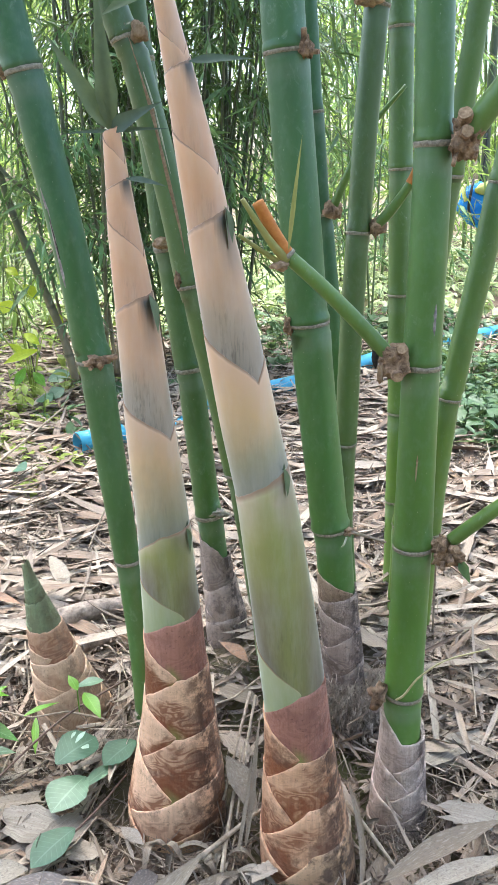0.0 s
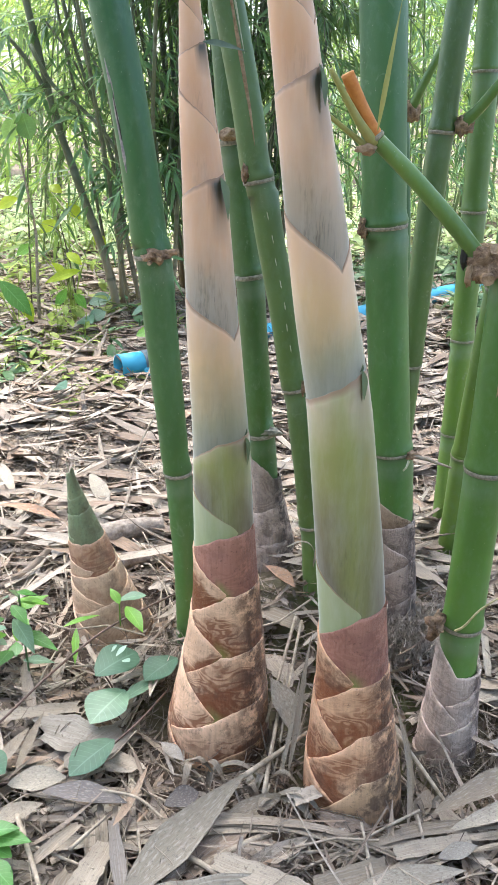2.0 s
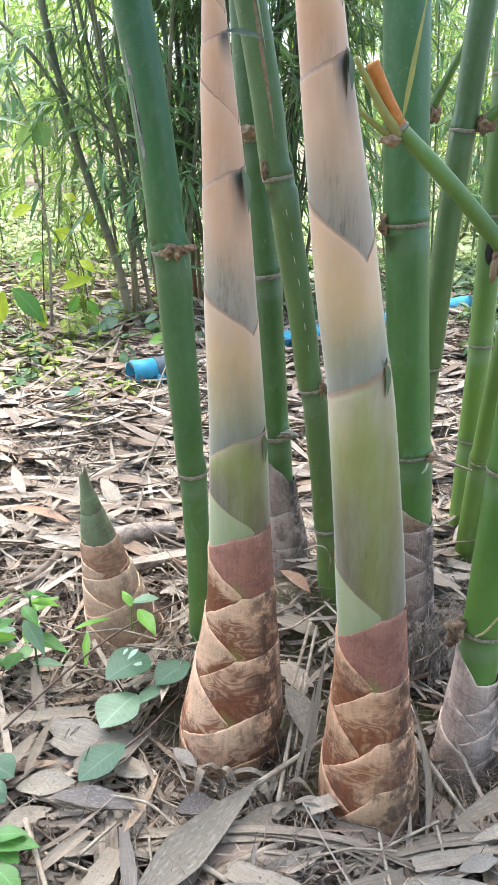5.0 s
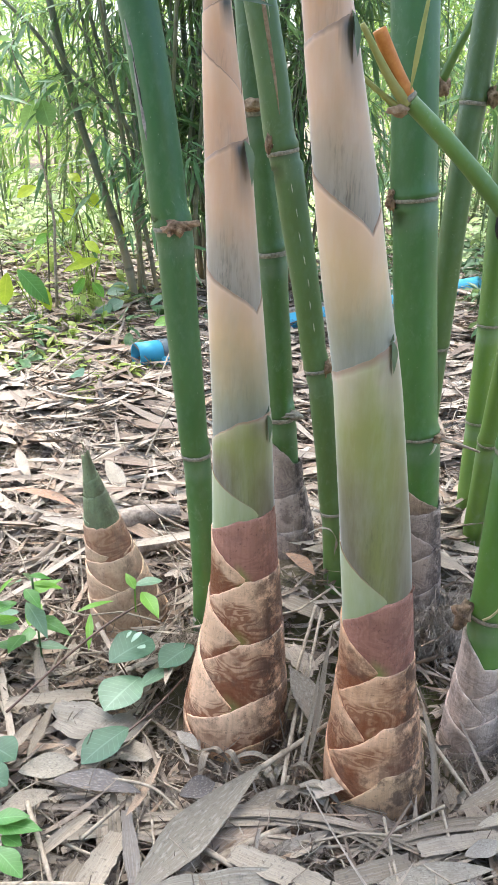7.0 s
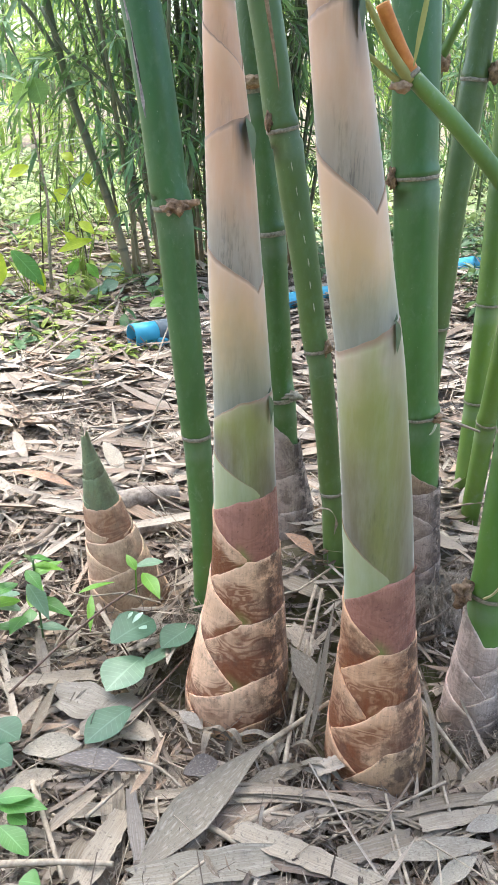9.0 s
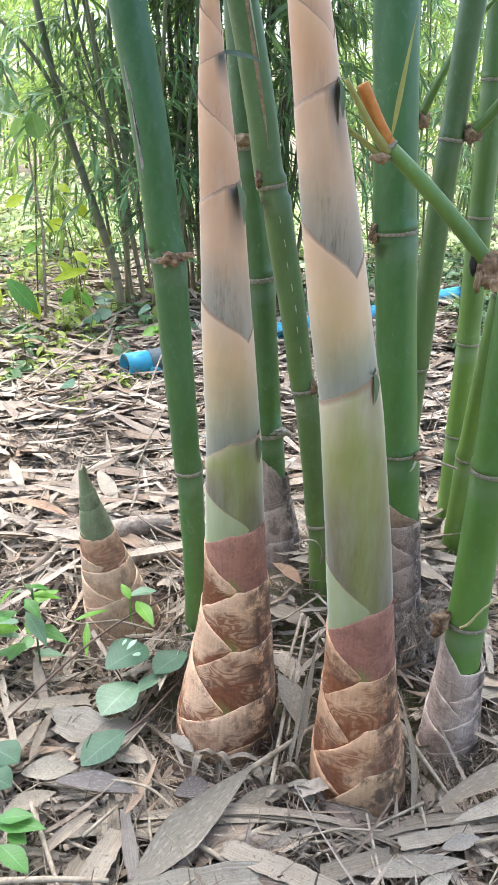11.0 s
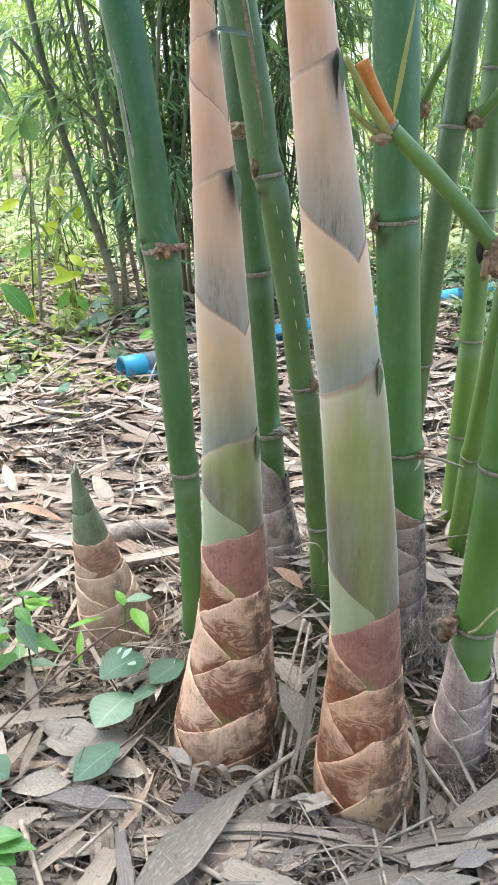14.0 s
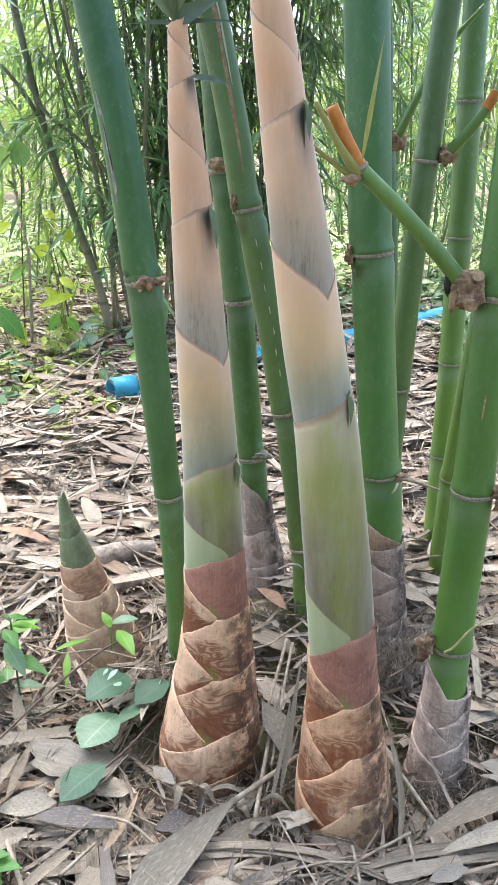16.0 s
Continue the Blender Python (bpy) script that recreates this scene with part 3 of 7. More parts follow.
def scatter_mesh(name, kinds, rows):
    """Many quads-only pieces in one mesh. kinds: (points, faces, uv); rows: (kind, 3x3 turn and scale, place)."""
    vs, fs, us, at = [], [], [], 0
    for k, turn, place in rows:
        v, f, uv = kinds[k]
        vs.append(v @ turn.T + place)
        fs.append(f + at)
        us.append(uv[f.ravel()])
        at += len(v)
    v, f, u = np.concatenate(vs), np.concatenate(fs), np.concatenate(us)
    me = bpy.data.meshes.new(name)
    me.vertices.add(len(v))
    me.vertices.foreach_set("co", v.astype(np.float32).ravel())
    me.loops.add(f.size)
    me.loops.foreach_set("vertex_index", f.astype(np.int32).ravel())
    me.polygons.add(len(f))
    me.polygons.foreach_set("loop_start", np.arange(0, f.size, 4, dtype=np.int32))
    me.polygons.foreach_set("use_smooth", np.ones(len(f), dtype=bool))
    layer = me.uv_layers.new(name="leaf")
    layer.data.foreach_set("uv", u.astype(np.float32).ravel())
    me.update(calc_edges=True)
    me.validate()
    return me


def turn(yaw, pitch, roll, sc=1.0):
    return np.array(Euler((roll, pitch, yaw), "XYZ").to_matrix()) * sc


# ---- ground ----


def ground_height(x, y):
    mound = 0.105 * math.exp(-(((x - 0.06) / 0.30) ** 2 + ((y - 1.38) / 0.22) ** 2))
    mound += 0.042 * math.exp(-(((x + 0.17) / 0.07) ** 2 + ((y - 1.15) / 0.07) ** 2))
    mound += 0.028 * math.exp(-(((x - 0.005) / 0.09) ** 2 + ((y - 1.30) / 0.075) ** 2))
    mound -= 0.026 * math.exp(-(((x - 0.17) / 0.16) ** 2 + ((y - 0.90) / 0.13) ** 2))
    rough = 0.018 * noise.noise(Vector((x * 2.1, y * 2.1, 0.3))) + 0.008 * noise.noise(Vector((x * 9, y * 9, 2.0)))
    fade = min(1.0, 25 / (1 + x * x + y * y))
    return mound + rough * fade - 0.012


def steps(lo, hi, near_lo, near_hi, fine):
    out, s, x = [], fine, near_lo
    while x > lo:
        s *= 1.22
        x -= s
        out.append(x)
    out = out[::-1] + list(np.arange(near_lo, near_hi, fine))
    s, x = fine, near_hi
    while x < hi:
        out.append(x)
        s *= 1.22
        x += s
    return out


gx, gy = steps(-400, 400, -1.3, 1.6, 0.035), steps(-400, 600, 0.2, 3.4, 0.035)
gv = [(x, y, ground_height(x, y)) for y in gy for x in gx]
gf = [(j * len(gx) + i, j * len(gx) + i + 1, (j + 1) * len(gx) + i + 1, (j + 1) * len(gx) + i) for j in range(len(gy) - 1) for i in range(len(gx) - 1)]
single("ground", mesh_of("ground", gv, gf), SOIL, "brown soil under dry bamboo litter with sparse weeds", "ground", kind="structure")

# ---- bamboo culms ----


def axis_at(pts, z):
    """The point of a culm's axis at a height, extended straight at both ends."""
    pts = sorted(pts, key=lambda p: p[2])
    for a, b in zip(pts, pts[1:]):
        if z <= b[2] or b is pts[-1]:
            f = (z - a[2]) / (b[2] - a[2])
            return Vector((a[0] + (b[0] - a[0]) * f, a[1] + (b[1] - a[1]) * f, z))


def culm(name, label, axis, radii, joints, mat, z0, z1, ring=0.0045):
    """A bamboo culm: axis and (height, radius) pairs, the heights of its joints, and a ring at each."""
    base = axis_at(axis, z0)
    top = thing(name, base, label, "bamboo", "bamboo culms of the clump")
    hs = set(np.round(np.arange(z0, z1, 0.03), 4)) | {z1}
    for j in joints:
        hs |= {round(j + d, 4) for d in (-0.02, -0.01, -0.006, -0.003, 0.0, 0.003, 0.006, 0.012, 0.02)}
    hs = sorted(h for h in hs if z0 <= h <= z1)
    zs, rs = [r[0] for r in radii], [r[1] for r in radii]
    smooth_axis = [axis_at(axis, h) for h in hs]
    for _ in range(6):
        smooth_axis = [smooth_axis[0]] + [p if 0 else Vector(((a.x + 2 * p.x + c.x) / 4, (a.y + 2 * p.y + c.y) / 4, p.z)) for a, p, c in zip(smooth_axis, smooth_axis[1:], smooth_axis[2:])] + [smooth_axis[-1]]

    def radius(h):
        r = float(np.interp(h, zs, rs))
        for j in joints:
            d = h - j
            r += r * (0.055 * math.exp(-((d - 0.004) / 0.005) ** 2) + 0.03 * math.exp(-(d / 0.018) ** 2) - 0.035 * math.exp(-((d + 0.006) / 0.004) ** 2))
        return r

    part("stem", tube("stem", smooth_axis, [radius(h) for h in hs], 40, joints), mat, top)
    for i, j in enumerate(joints):
        c, d = axis_at(axis, j), axis_at(axis, j + 0.05) - axis_at(axis, j - 0.05)
        r = radius(j - 0.005)
        w = ring
        part("joint_ring", lathe("joint_ring", c, d, [(r - 0.002, -w - 0.004), (r + 0.0012, -w - 0.002), (r + 0.002, -w * 0.4), (r + 0.0011, 0.0), (r - 0.002, 0.001)], 48, 0.0006, i * 3.1 + z1), RING, top)
    return top


def stub(parent, foot, tip, r, mat=CUT, name="cut_stub"):
    """A short sawn or broken stump: woody side, rougher flat end."""
    p = [Vector(foot), (Vector(foot) + Vector(tip)) / 2, Vector(tip)]
    me = tube(name, bent(p, 5), [r * 0.95, r * 0.92, r * 0.9, r * 0.86, r * 0.8], 14, wobble=0.25, seed=r * 999)
    me.materials.append(KNOT)
    me.materials.append(mat)
    for poly in me.polygons[-2:]:
        poly.use_smooth, poly.material_index = False, 1
    return part(name, me, mat, parent)


def scar(parent, axis, radii, z0, z1, angle, width, mat, turn_by=0.0, name="scar"):
    """A thin dry patch that lies on a culm's skin. angle: degrees from the side towards -y, to +x."""
    zs, rs = [r[0] for r in radii], [r[1] for r in radii]
    verts, n = [], 14
    for i in range(n + 1):
        s = i / n
        z = z0 + (z1 - z0) * s
        c, r = axis_at(axis, z), float(np.interp(z, zs, rs))
        w = width * min(1, 4 * s + 0.1, 4 * (1 - s) + 0.1) * (0.75 + 0.5 * noise.noise(Vector((s * 7, angle, z0 * 9))))
        for k, lift in ((-1, -0.0006), (-0.5, 0.0010), (0.5, 0.0010), (1, -0.0006)):
            a = radians(angle + turn_by * s) + k * w / 2 / r
            verts.append(Vector((c.x + math.sin(a) * (r + lift), c.y - math.cos(a) * (r + lift), z)))
    faces = [(i * 4 + k, i * 4 + k + 1, i * 4 + k + 5, i * 4 + k + 4) for i in range(n) for k in range(3)]
    return part(name, mesh_of(name, verts, faces), mat, parent)


def branch(parent, pts, r0, r1, mat=BRANCH, name="branch", sides=16, joints=()):
    path = bent(pts, 24)
    return part(name, tube(name, path, [r0 + (r1 - r0) * i / 23 for i in range(24)], sides), mat, parent)


def wrap(parent, axis_radius, sheaths, thick, z_foot, sides=96, rows=14, name="sheath", worn=0, gnarl=0.0):
    """Overlapping sheaths round a shoot, from the outermost at the foot to the innermost at the tip.
    axis_radius(z) gives x, y and radius. Each sheath: kind, degrees, height, rise, material. Kind 'W' has the notch of its
    margin at that angle and height and rises to both sides, 'V' to one side alone; 'A' is level to one side and falls to the other."""
    def margin(s, a):
        kind, deg, z, rise = s[:4]
        phi = (a - deg + 180) % 360 - 180
        if kind == "W" or (kind == "V" and phi < 0):
            return z + rise * (abs(phi) / 90) ** 0.75
        if kind == "V":
            back = max(0.0, (phi - 100) / 80) ** 2
            return z - 0.012 * min(1.0, phi / 15) + back * (0.012 + rise * 1.516)
        left = max(0.0, -phi) / 90
        right = max(0.0, phi - 90) / 90
        return z - rise * (left if left < 1.2 else 1.2 + 0.4 * (left - 1.2)) + 0.006 * min(1.0, max(0.0, phi) / 60) - rise * 1.52 * right ** 2

    made = []
    plain = thick
    for i, s in enumerate(sheaths):
        thick = plain * (2.6 if i < worn else 1.0)
        verts, uv = [], []
        outer = sheaths[i - 1] if i else None
        for k in range(sides + 1):
            a = 360 * k / sides - 180
            hi = margin(s, a) + 0.0010 * noise.noise(Vector((a * 0.09, i * 3.7, 0)))
            if i < worn:
                hi += 0.0016 * noise.noise(Vector((a * 0.10, i * 5.1, 4))) + 0.0007 * noise.noise(Vector((a * 0.6, i * 2.3, 9)))
            lo = margin(outer, a) if outer else z_foot
            shown = min(1.0, max(0.0, (hi - lo) / 0.012))
            lo = min(lo, hi - 0.006)
            for j in range(rows + 3):
                if j == 0:
                    z, lift, v = lo - 0.02, -1.3, 0.0
                elif j <= rows:
                    v = (j - 1) / (rows - 1)
                    z = lo + (hi - lo) * v
                    lift = (-0.5 + 1.7 * v ** 0.7) * shown - 1.3 * (1 - shown)
                elif j == rows + 1:
                    z, lift, v = hi + thick * 0.4, (0.75 * shown - 1.6 * (1 - shown)), 1.0
                else:
                    z, lift, v = hi - thick * 0.8, -1.6, 1.0
                x, y, r = axis_radius(z)
                r = max(0.001, r + thick * lift)
                if i < worn and gnarl:
                    r += gnarl * (noise.noise(Vector((a * 0.03, z * 38, i * 1.7))) + 0.25 * noise.noise(Vector((a * 0.08, z * 60, i * 4.1))))
                ra = radians(a)
                verts.append((x + math.sin(ra) * r, y - math.cos(ra) * r, z))
                uv.append((a / 360 + 0.5, v))
        m = rows + 3
        faces = [(k * m + j, (k + 1) * m + j, (k + 1) * m + j + 1, k * m + j + 1) for k in range(sides) for j in range(m - 1)]
        made.append(part(name, mesh_of(name, verts, faces, {"sheath": uv}), s[4], parent))
    return made


def profile(rows):
    """x, y and radius by height, eased between rows."""
    zs = [r[0] for r in rows]
    cols = [[r[i] for r in rows] for i in (1, 2, 3)]

    def f(z):
        acc = [0.0, 0.0, 0.0]
        for dz, w in ((-0.02, 0.25), (0, 0.5), (0.02, 0.25)):
            for i in range(3):
                acc[i] += w * float(np.interp(z + dz, zs, cols[i]))
        return acc
    return f

# ---- the clump: standing culms ----
C1 = [(-0.176, 1.165, -0.05), (-0.178, 1.162, 0.19), (-0.189, 1.158, 0.374), (-0.199, 1.155, 0.478), (-0.2185, 1.151, 0.716), (-0.245, 1.147, 0.924), (-0.283, 1.143, 1.12), (-0.298, 1.141, 1.203)]
R1 = [(-0.05, 0.0185), (0.19, 0.019), (0.374, 0.0215), (0.478, 0.0228), (0.716, 0.0258), (0.93, 0.0252), (1.12, 0.026), (3.2, 0.022)]
left_culm = culm("bamboo_culm", "bluish green bamboo culm leaning over a young shoot", C1, R1, [0.06, 0.374, 0.716, 1.12, 1.52, 1.95, 2.4], GREEN_LEFT, -0.05, 3.2)
k = part("branch_bud", lump("branch_bud", (-0.209, 1.124, 0.716), (0.017, 0.010, 0.010), 2.0, 0.6), KNOT, left_culm, "dry brown branch bud")
stub(k, (-0.205, 1.122, 0.714), (-0.203, 1.113, 0.713), 0.0045)
stub(k, (-0.216, 1.122, 0.709), (-0.217, 1.112, 0.707), 0.0035)
stub(k, (-0.196, 1.128, 0.719), (-0.178, 1.122, 0.723), 0.005, KNOT)
part("branch_bud", lump("branch_bud", (-0.309, 1.135, 1.115), (0.008, 0.008, 0.008), 4.0, 0.6), KNOT, left_culm)
scar(left_culm, C1, R1, 0.825, 0.965, -34, 0.013, GREYSCAR, -8, "bruise")
scar(left_culm, C1, R1, 0.865, 0.930, -31, 0.0040, HOLLOW, -8, "bruise")

C2 = [(-0.040, 1.36, 0.05), (-0.053, 1.36, 0.257), (-0.0655, 1.36, 0.368), (-0.0915, 1.36, 0.653), (-0.122, 1.36, 0.87), (-0.150, 1.36, 1.17)]
R2 = [(0.0, 0.0245), (0.26, 0.0245), (0.65, 0.0240), (0.87, 0.022), (1.2, 0.021), (3.0, 0.018)]
culm2 = culm("bamboo_culm", "dark green bamboo culm with a grey husked foot", C2, R2, [0.367, 0.653, 0.865, 1.16, 1.5, 1.9, 2.35], GREEN_OLD, 0.0, 3.0, 0.006)
k = part("cut_branch", lump("cut_branch", (-0.126, 1.335, 0.872), (0.016, 0.012, 0.010), 6.0, 0.3), CUT, culm2, "pale sawn branch stump")
part("branch_bud", lump("branch_bud", (-0.048, 1.345, 0.374), (0.016, 0.012, 0.007), 7.0, 0.7), RING, culm2)

C3 = [(0.050, 1.262, 0.0), (0.034, 1.26, 0.198), (0.017, 1.26, 0.338), (-0.008, 1.26, 0.488), (-0.037, 1.26, 0.645), (-0.0745, 1.26, 0.812), (-0.0915, 1.26, 0.908), (-0.127, 1.26, 1.073), (-0.172, 1.26, 1.224)]
R3 = [(0.0, 0.0185), (0.2, 0.0185), (0.34, 0.019), (0.49, 0.020), (0.65, 0.0215), (0.82, 0.0225), (1.07, 0.0225), (2.8, 0.018)]
culm3 = culm("bamboo_culm", "slim green bamboo culm with a long brown scar", C3, R3, [0.235, 0.487, 0.812, 1.175, 1.55, 1.95, 2.35], GREEN_OLIVE, -0.02, 2.8, 0.0035)
scar(culm3, C3, R3, 0.86, 1.19, 8, 0.0085, SCAR, 10, "long_scar")
scar(culm3, C3, R3, 0.98, 1.15, 26, 0.004, PALESCAR, 4, "long_scar")
for i in range(7):
    scar(culm3, C3, R3, 0.755 - 0.034 * i, 0.768 - 0.034 * i, 12 + 3 * math.sin(i * 2.1), 0.0026, PALESCAR, 0, "pale_nick")
part("branch_bud", lump("branch_bud", (-0.093, 1.243, 0.822), (0.006, 0.006, 0.012), 8.0, 0.6), KNOT, culm3)
part("branch_bud", lump("branch_bud", (0.008, 1.245, 0.492), (0.006, 0.006, 0.012), 8.5, 0.6), KNOT, culm3)
part("bud_scale", lump("bud_scale", (-0.134, 1.238, 1.178), (0.011, 0.008, 0.015), 9.0, 0.6), SCAR, culm3)

C4 = [(0.180, 1.205, 0.0), (0.166, 1.2, 0.30), (0.1525, 1.2, 0.408), (0.1355, 1.2, 0.543), (0.1125, 1.2, 0.758), (0.092, 1.2, 0.985), (0.078, 1.2, 1.144), (0.073, 1.2, 1.208)]
R4 = [(0.0, 0.030), (0.41, 0.0312), (0.76, 0.0315), (1.14, 0.0315), (3.4, 0.028)]
culm4 = culm("bamboo_culm", "thick green bamboo culm with dark husked foot", C4, R4, [0.408, 0.758, 1.144, 1.56, 2.0, 2.45, 2.9], GREEN_THICK, 0.05, 3.4, 0.0034)
k = part("branch_bud", lump("branch_bud", (0.104, 1.176, 1.142), (0.010, 0.010, 0.015), 11.0, 0.7), KNOT, culm4, "dry broken branch bud")
stub(k, (0.104, 1.174, 1.148), (0.101, 1.164, 1.166), 0.005)
stub(k, (0.106, 1.172, 1.138), (0.122, 1.162, 1.136), 0.004)
part("branch_bud", lump("branch_bud", (0.080, 1.186, 0.754), (0.007, 0.007, 0.013), 12.0, 0.8), KNOT, culm4)
k = part("branch_bud", lump("branch_bud", (0.180, 1.178, 0.408), (0.013, 0.010, 0.006), 13.0, 0.7), KNOT, culm4)
branch(k, [(0.18, 1.176, 0.408), (0.205, 1.165, 0.406), (0.24, 1.155, 0.398)], 0.0034, 0.0018, TWIG, "dry_twiglet", 6)
branch(k, [(0.176, 1.168, 0.402), (0.172, 1.164, 0.392), (0.168, 1.166, 0.385)], 0.0022, 0.001, PALESCAR, "dry_twiglet", 6)

C5 = [(0.192, 1.42, 0.0), (0.195, 1.385, 0.48), (0.1975, 1.37, 0.60), (0.199, 1.37, 0.71), (0.2085, 1.37, 0.884), (0.2165, 1.37, 1.073), (0.2245, 1.37, 1.16), (0.231, 1.37, 1.26)]
R5 = [(0.0, 0.020), (0.6, 0.0205), (0.9, 0.0200), (1.25, 0.0205), (3.0, 0.018)]
culm5 = culm("bamboo_culm", "green bamboo culm with a trimmed side branch", C5, R5, [0.22, 0.50, 0.884, 1.232, 1.6, 2.0, 2.4], GREEN_OLIVE, 0.0, 3.0, 0.003)
k = part("branch_knot", lump("branch_knot", (0.238, 1.355, 0.892), (0.014, 0.013, 0.016), 15.0, 0.5), KNOT, culm5, "dark woody branch knot")
b = branch(k, [(0.24, 1.353, 0.897), (0.262, 1.345, 0.922), (0.290, 1.338, 0.962)], 0.0095, 0.0075)
branch(b, [(0.288, 1.338, 0.960), (0.293, 1.337, 0.970), (0.299, 1.336, 0.985)], 0.0088, 0.0075, ORANGE, "dry_sheath")
part("bud_scale", lump("bud_scale", (0.214, 1.352, 1.236), (0.018, 0.012, 0.013), 16.0, 0.6), CUT, culm5)

C6 = [(0.249, 1.0, -0.05), (0.248, 1.0, 0.21), (0.251, 1.0, 0.465), (0.2495, 1.0, 0.73), (0.2515, 1.0, 0.841), (0.2515, 1.0, 1.012), (0.245, 1.0, 1.166)]
R6 = [(-0.05, 0.030), (0.21, 0.0285), (0.465, 0.0277), (0.73, 0.0252), (1.01, 0.0237), (1.17, 0.0228), (3.2, 0.019)]
culm6 = culm("bamboo_culm", "bright green bamboo culm with cut branches and grey husked foot", C6, R6, [0.222, 0.469, 0.733, 1.012, 1.36, 1.75, 2.2], GREEN_NEAR, -0.05, 3.2, 0.005)
scar(culm6, C6, R6, 0.575, 0.612, -12, 0.0042, CUT, 3)
scar(culm6, C6, R6, 0.775, 0.815, 22, 0.007, GREYSCAR, 0, "bruise")
# the knot with the long cut branch that reaches across to the shoot
k = part("branch_knot", lump("branch_knot", (0.210, 0.985, 0.740), (0.0190, 0.016, 0.0215), 17.0, 0.30, 4, 0.9), KNOT, culm6, "woody brown knot with sawn stubs")
stub(k, (0.212, 0.976, 0.727), (0.212, 0.961, 0.724), 0.0088)
stub(k, (0.217, 0.980, 0.752), (0.218, 0.968, 0.760), 0.0085)
part("bud_scale", lump("bud_scale", (0.192, 0.976, 0.727), (0.0035, 0.006, 0.013), 17.6, 0.6, 3, 0.6), SCAR, k)
part("bud_scale", lump("bud_scale", (0.186, 0.984, 0.752), (0.004, 0.004, 0.017), 17.9, 0.4, 3, 0.6), HOLLOW, k)
b = branch(k, [(0.205, 0.985, 0.745), (0.172, 0.985, 0.782), (0.12, 0.990, 0.834), (0.073, 0.994, 0.876)], 0.0105, 0.0095)
part("joint_ring", lathe("joint_ring", (0.072, 0.994, 0.877), (-0.047, 0.004, 0.042), [(0.008, -0.004), (0.0112, -0.002), (0.0118, 0.0015), (0.008, 0.004)], 24, 0.0005), RING, b)
branch(b, [(0.073, 0.994, 0.876), (0.055, 0.988, 0.905), (0.034, 0.980, 0.944)], 0.0093, 0.0075, ORANGE, "dry_sheath", 20)
branch(b, [(0.070, 0.990, 0.872), (0.048, 0.978, 0.898), (0.015, 0.966, 0.948)], 0.0070, 0.003, SPIKE, "side_shoot", 12)
branch(b, [(0.062, 0.990, 0.868), (0.042, 0.985, 0.882), (0.010, 0.975, 0.905)], 0.0042, 0.0025, SPIKE, "side_shoot", 10)
part("bud_scale", lump("bud_scale", (0.062, 0.984, 0.866), (0.011, 0.008, 0.006), 18.0, 0.5), SCAR, b)
placed_blade("leaf_spike", (0.072, 0.985, 0.882), (0.089, 0.985, 1.020), 0.0065, SPIKE, b, "", 0.15, 0.8, 0.3, 80)
# upper and lower knots with branches that leave to the side
k = part("branch_knot", lump("branch_knot", (0.284, 0.972, 1.014), (0.016, 0.015, 0.021), 19.0, 0.45, 4, 0.7), KNOT, culm6, "woody brown knot with sawn stubs")
stub(k, (0.281, 0.964, 1.018), (0.279, 0.948, 1.020), 0.0085)
stub(k, (0.280, 0.964, 1.032), (0.276, 0.950, 1.040), 0.0095)
stub(k, (0.270, 0.970, 1.008), (0.262, 0.958, 1.001), 0.004, KNOT)
stub(k, (0.272, 0.966, 0.998), (0.266, 0.954, 0.982), 0.003, KNOT)
branch(k, [(0.288, 0.972, 1.02), (0.312, 0.958, 1.056), (0.35, 0.95, 1.11), (0.40, 0.94, 1.18)], 0.0155, 0.0125)
k = part("branch_knot", lump("branch_knot", (0.293, 0.978, 0.469), (0.018, 0.015, 0.017), 21.0, 0.6, 4, 0.5), KNOT, culm6, "woody brown knot with sawn stubs")
stub(k, (0.296, 0.968, 0.462), (0.297, 0.958, 0.457), 0.006)
stub(k, (0.288, 0.968, 0.455), (0.286, 0.960, 0.447), 0.0045)
stub(k, (0.299, 0.966, 0.476), (0.303, 0.956, 0.480), 0.006)
branch(k, [(0.300, 0.975, 0.485), (0.325, 0.963, 0.514), (0.36, 0.95, 0.55), (0.42, 0.93, 0.60)], 0.0100, 0.0095)
placed_blade("bud_leaf", (0.312, 0.97, 0.460), (0.326, 0.96, 0.425), 0.015, WEED_DARK, k, "", 0.1, 0.5, 0.35, 70)
branch(culm6, [(0.232, 0.970, 0.226), (0.243, 0.966, 0.238), (0.262, 0.960, 0.272), (0.30, 0.958, 0.302), (0.36, 0.955, 0.322)], 0.0019, 0.0011, STRAW, "dry_twiglet", 8)
part("root_bud", lump("root_bud", (0.207, 0.985, 0.225), (0.012, 0.010, 0.016), 22.0, 0.9), KNOT, culm6)

C7 = [(0.356, 1.7, 0.0), (0.352, 1.7, 0.46), (0.3435, 1.7, 0.73), (0.335, 1.7, 0.987), (0.324, 1.7, 1.27)]
R7 = [(0.0, 0.0235), (0.7, 0.0245), (1.27, 0.0245), (3.0, 0.02)]
culm("bamboo_culm", "yellowish green bamboo culm at the back of the clump", C7, R7, [0.25, 0.466, 0.732, 0.99, 1.255, 1.6, 2.0, 2.4], GREEN_BACK, -0.02, 3.0, 0.003)

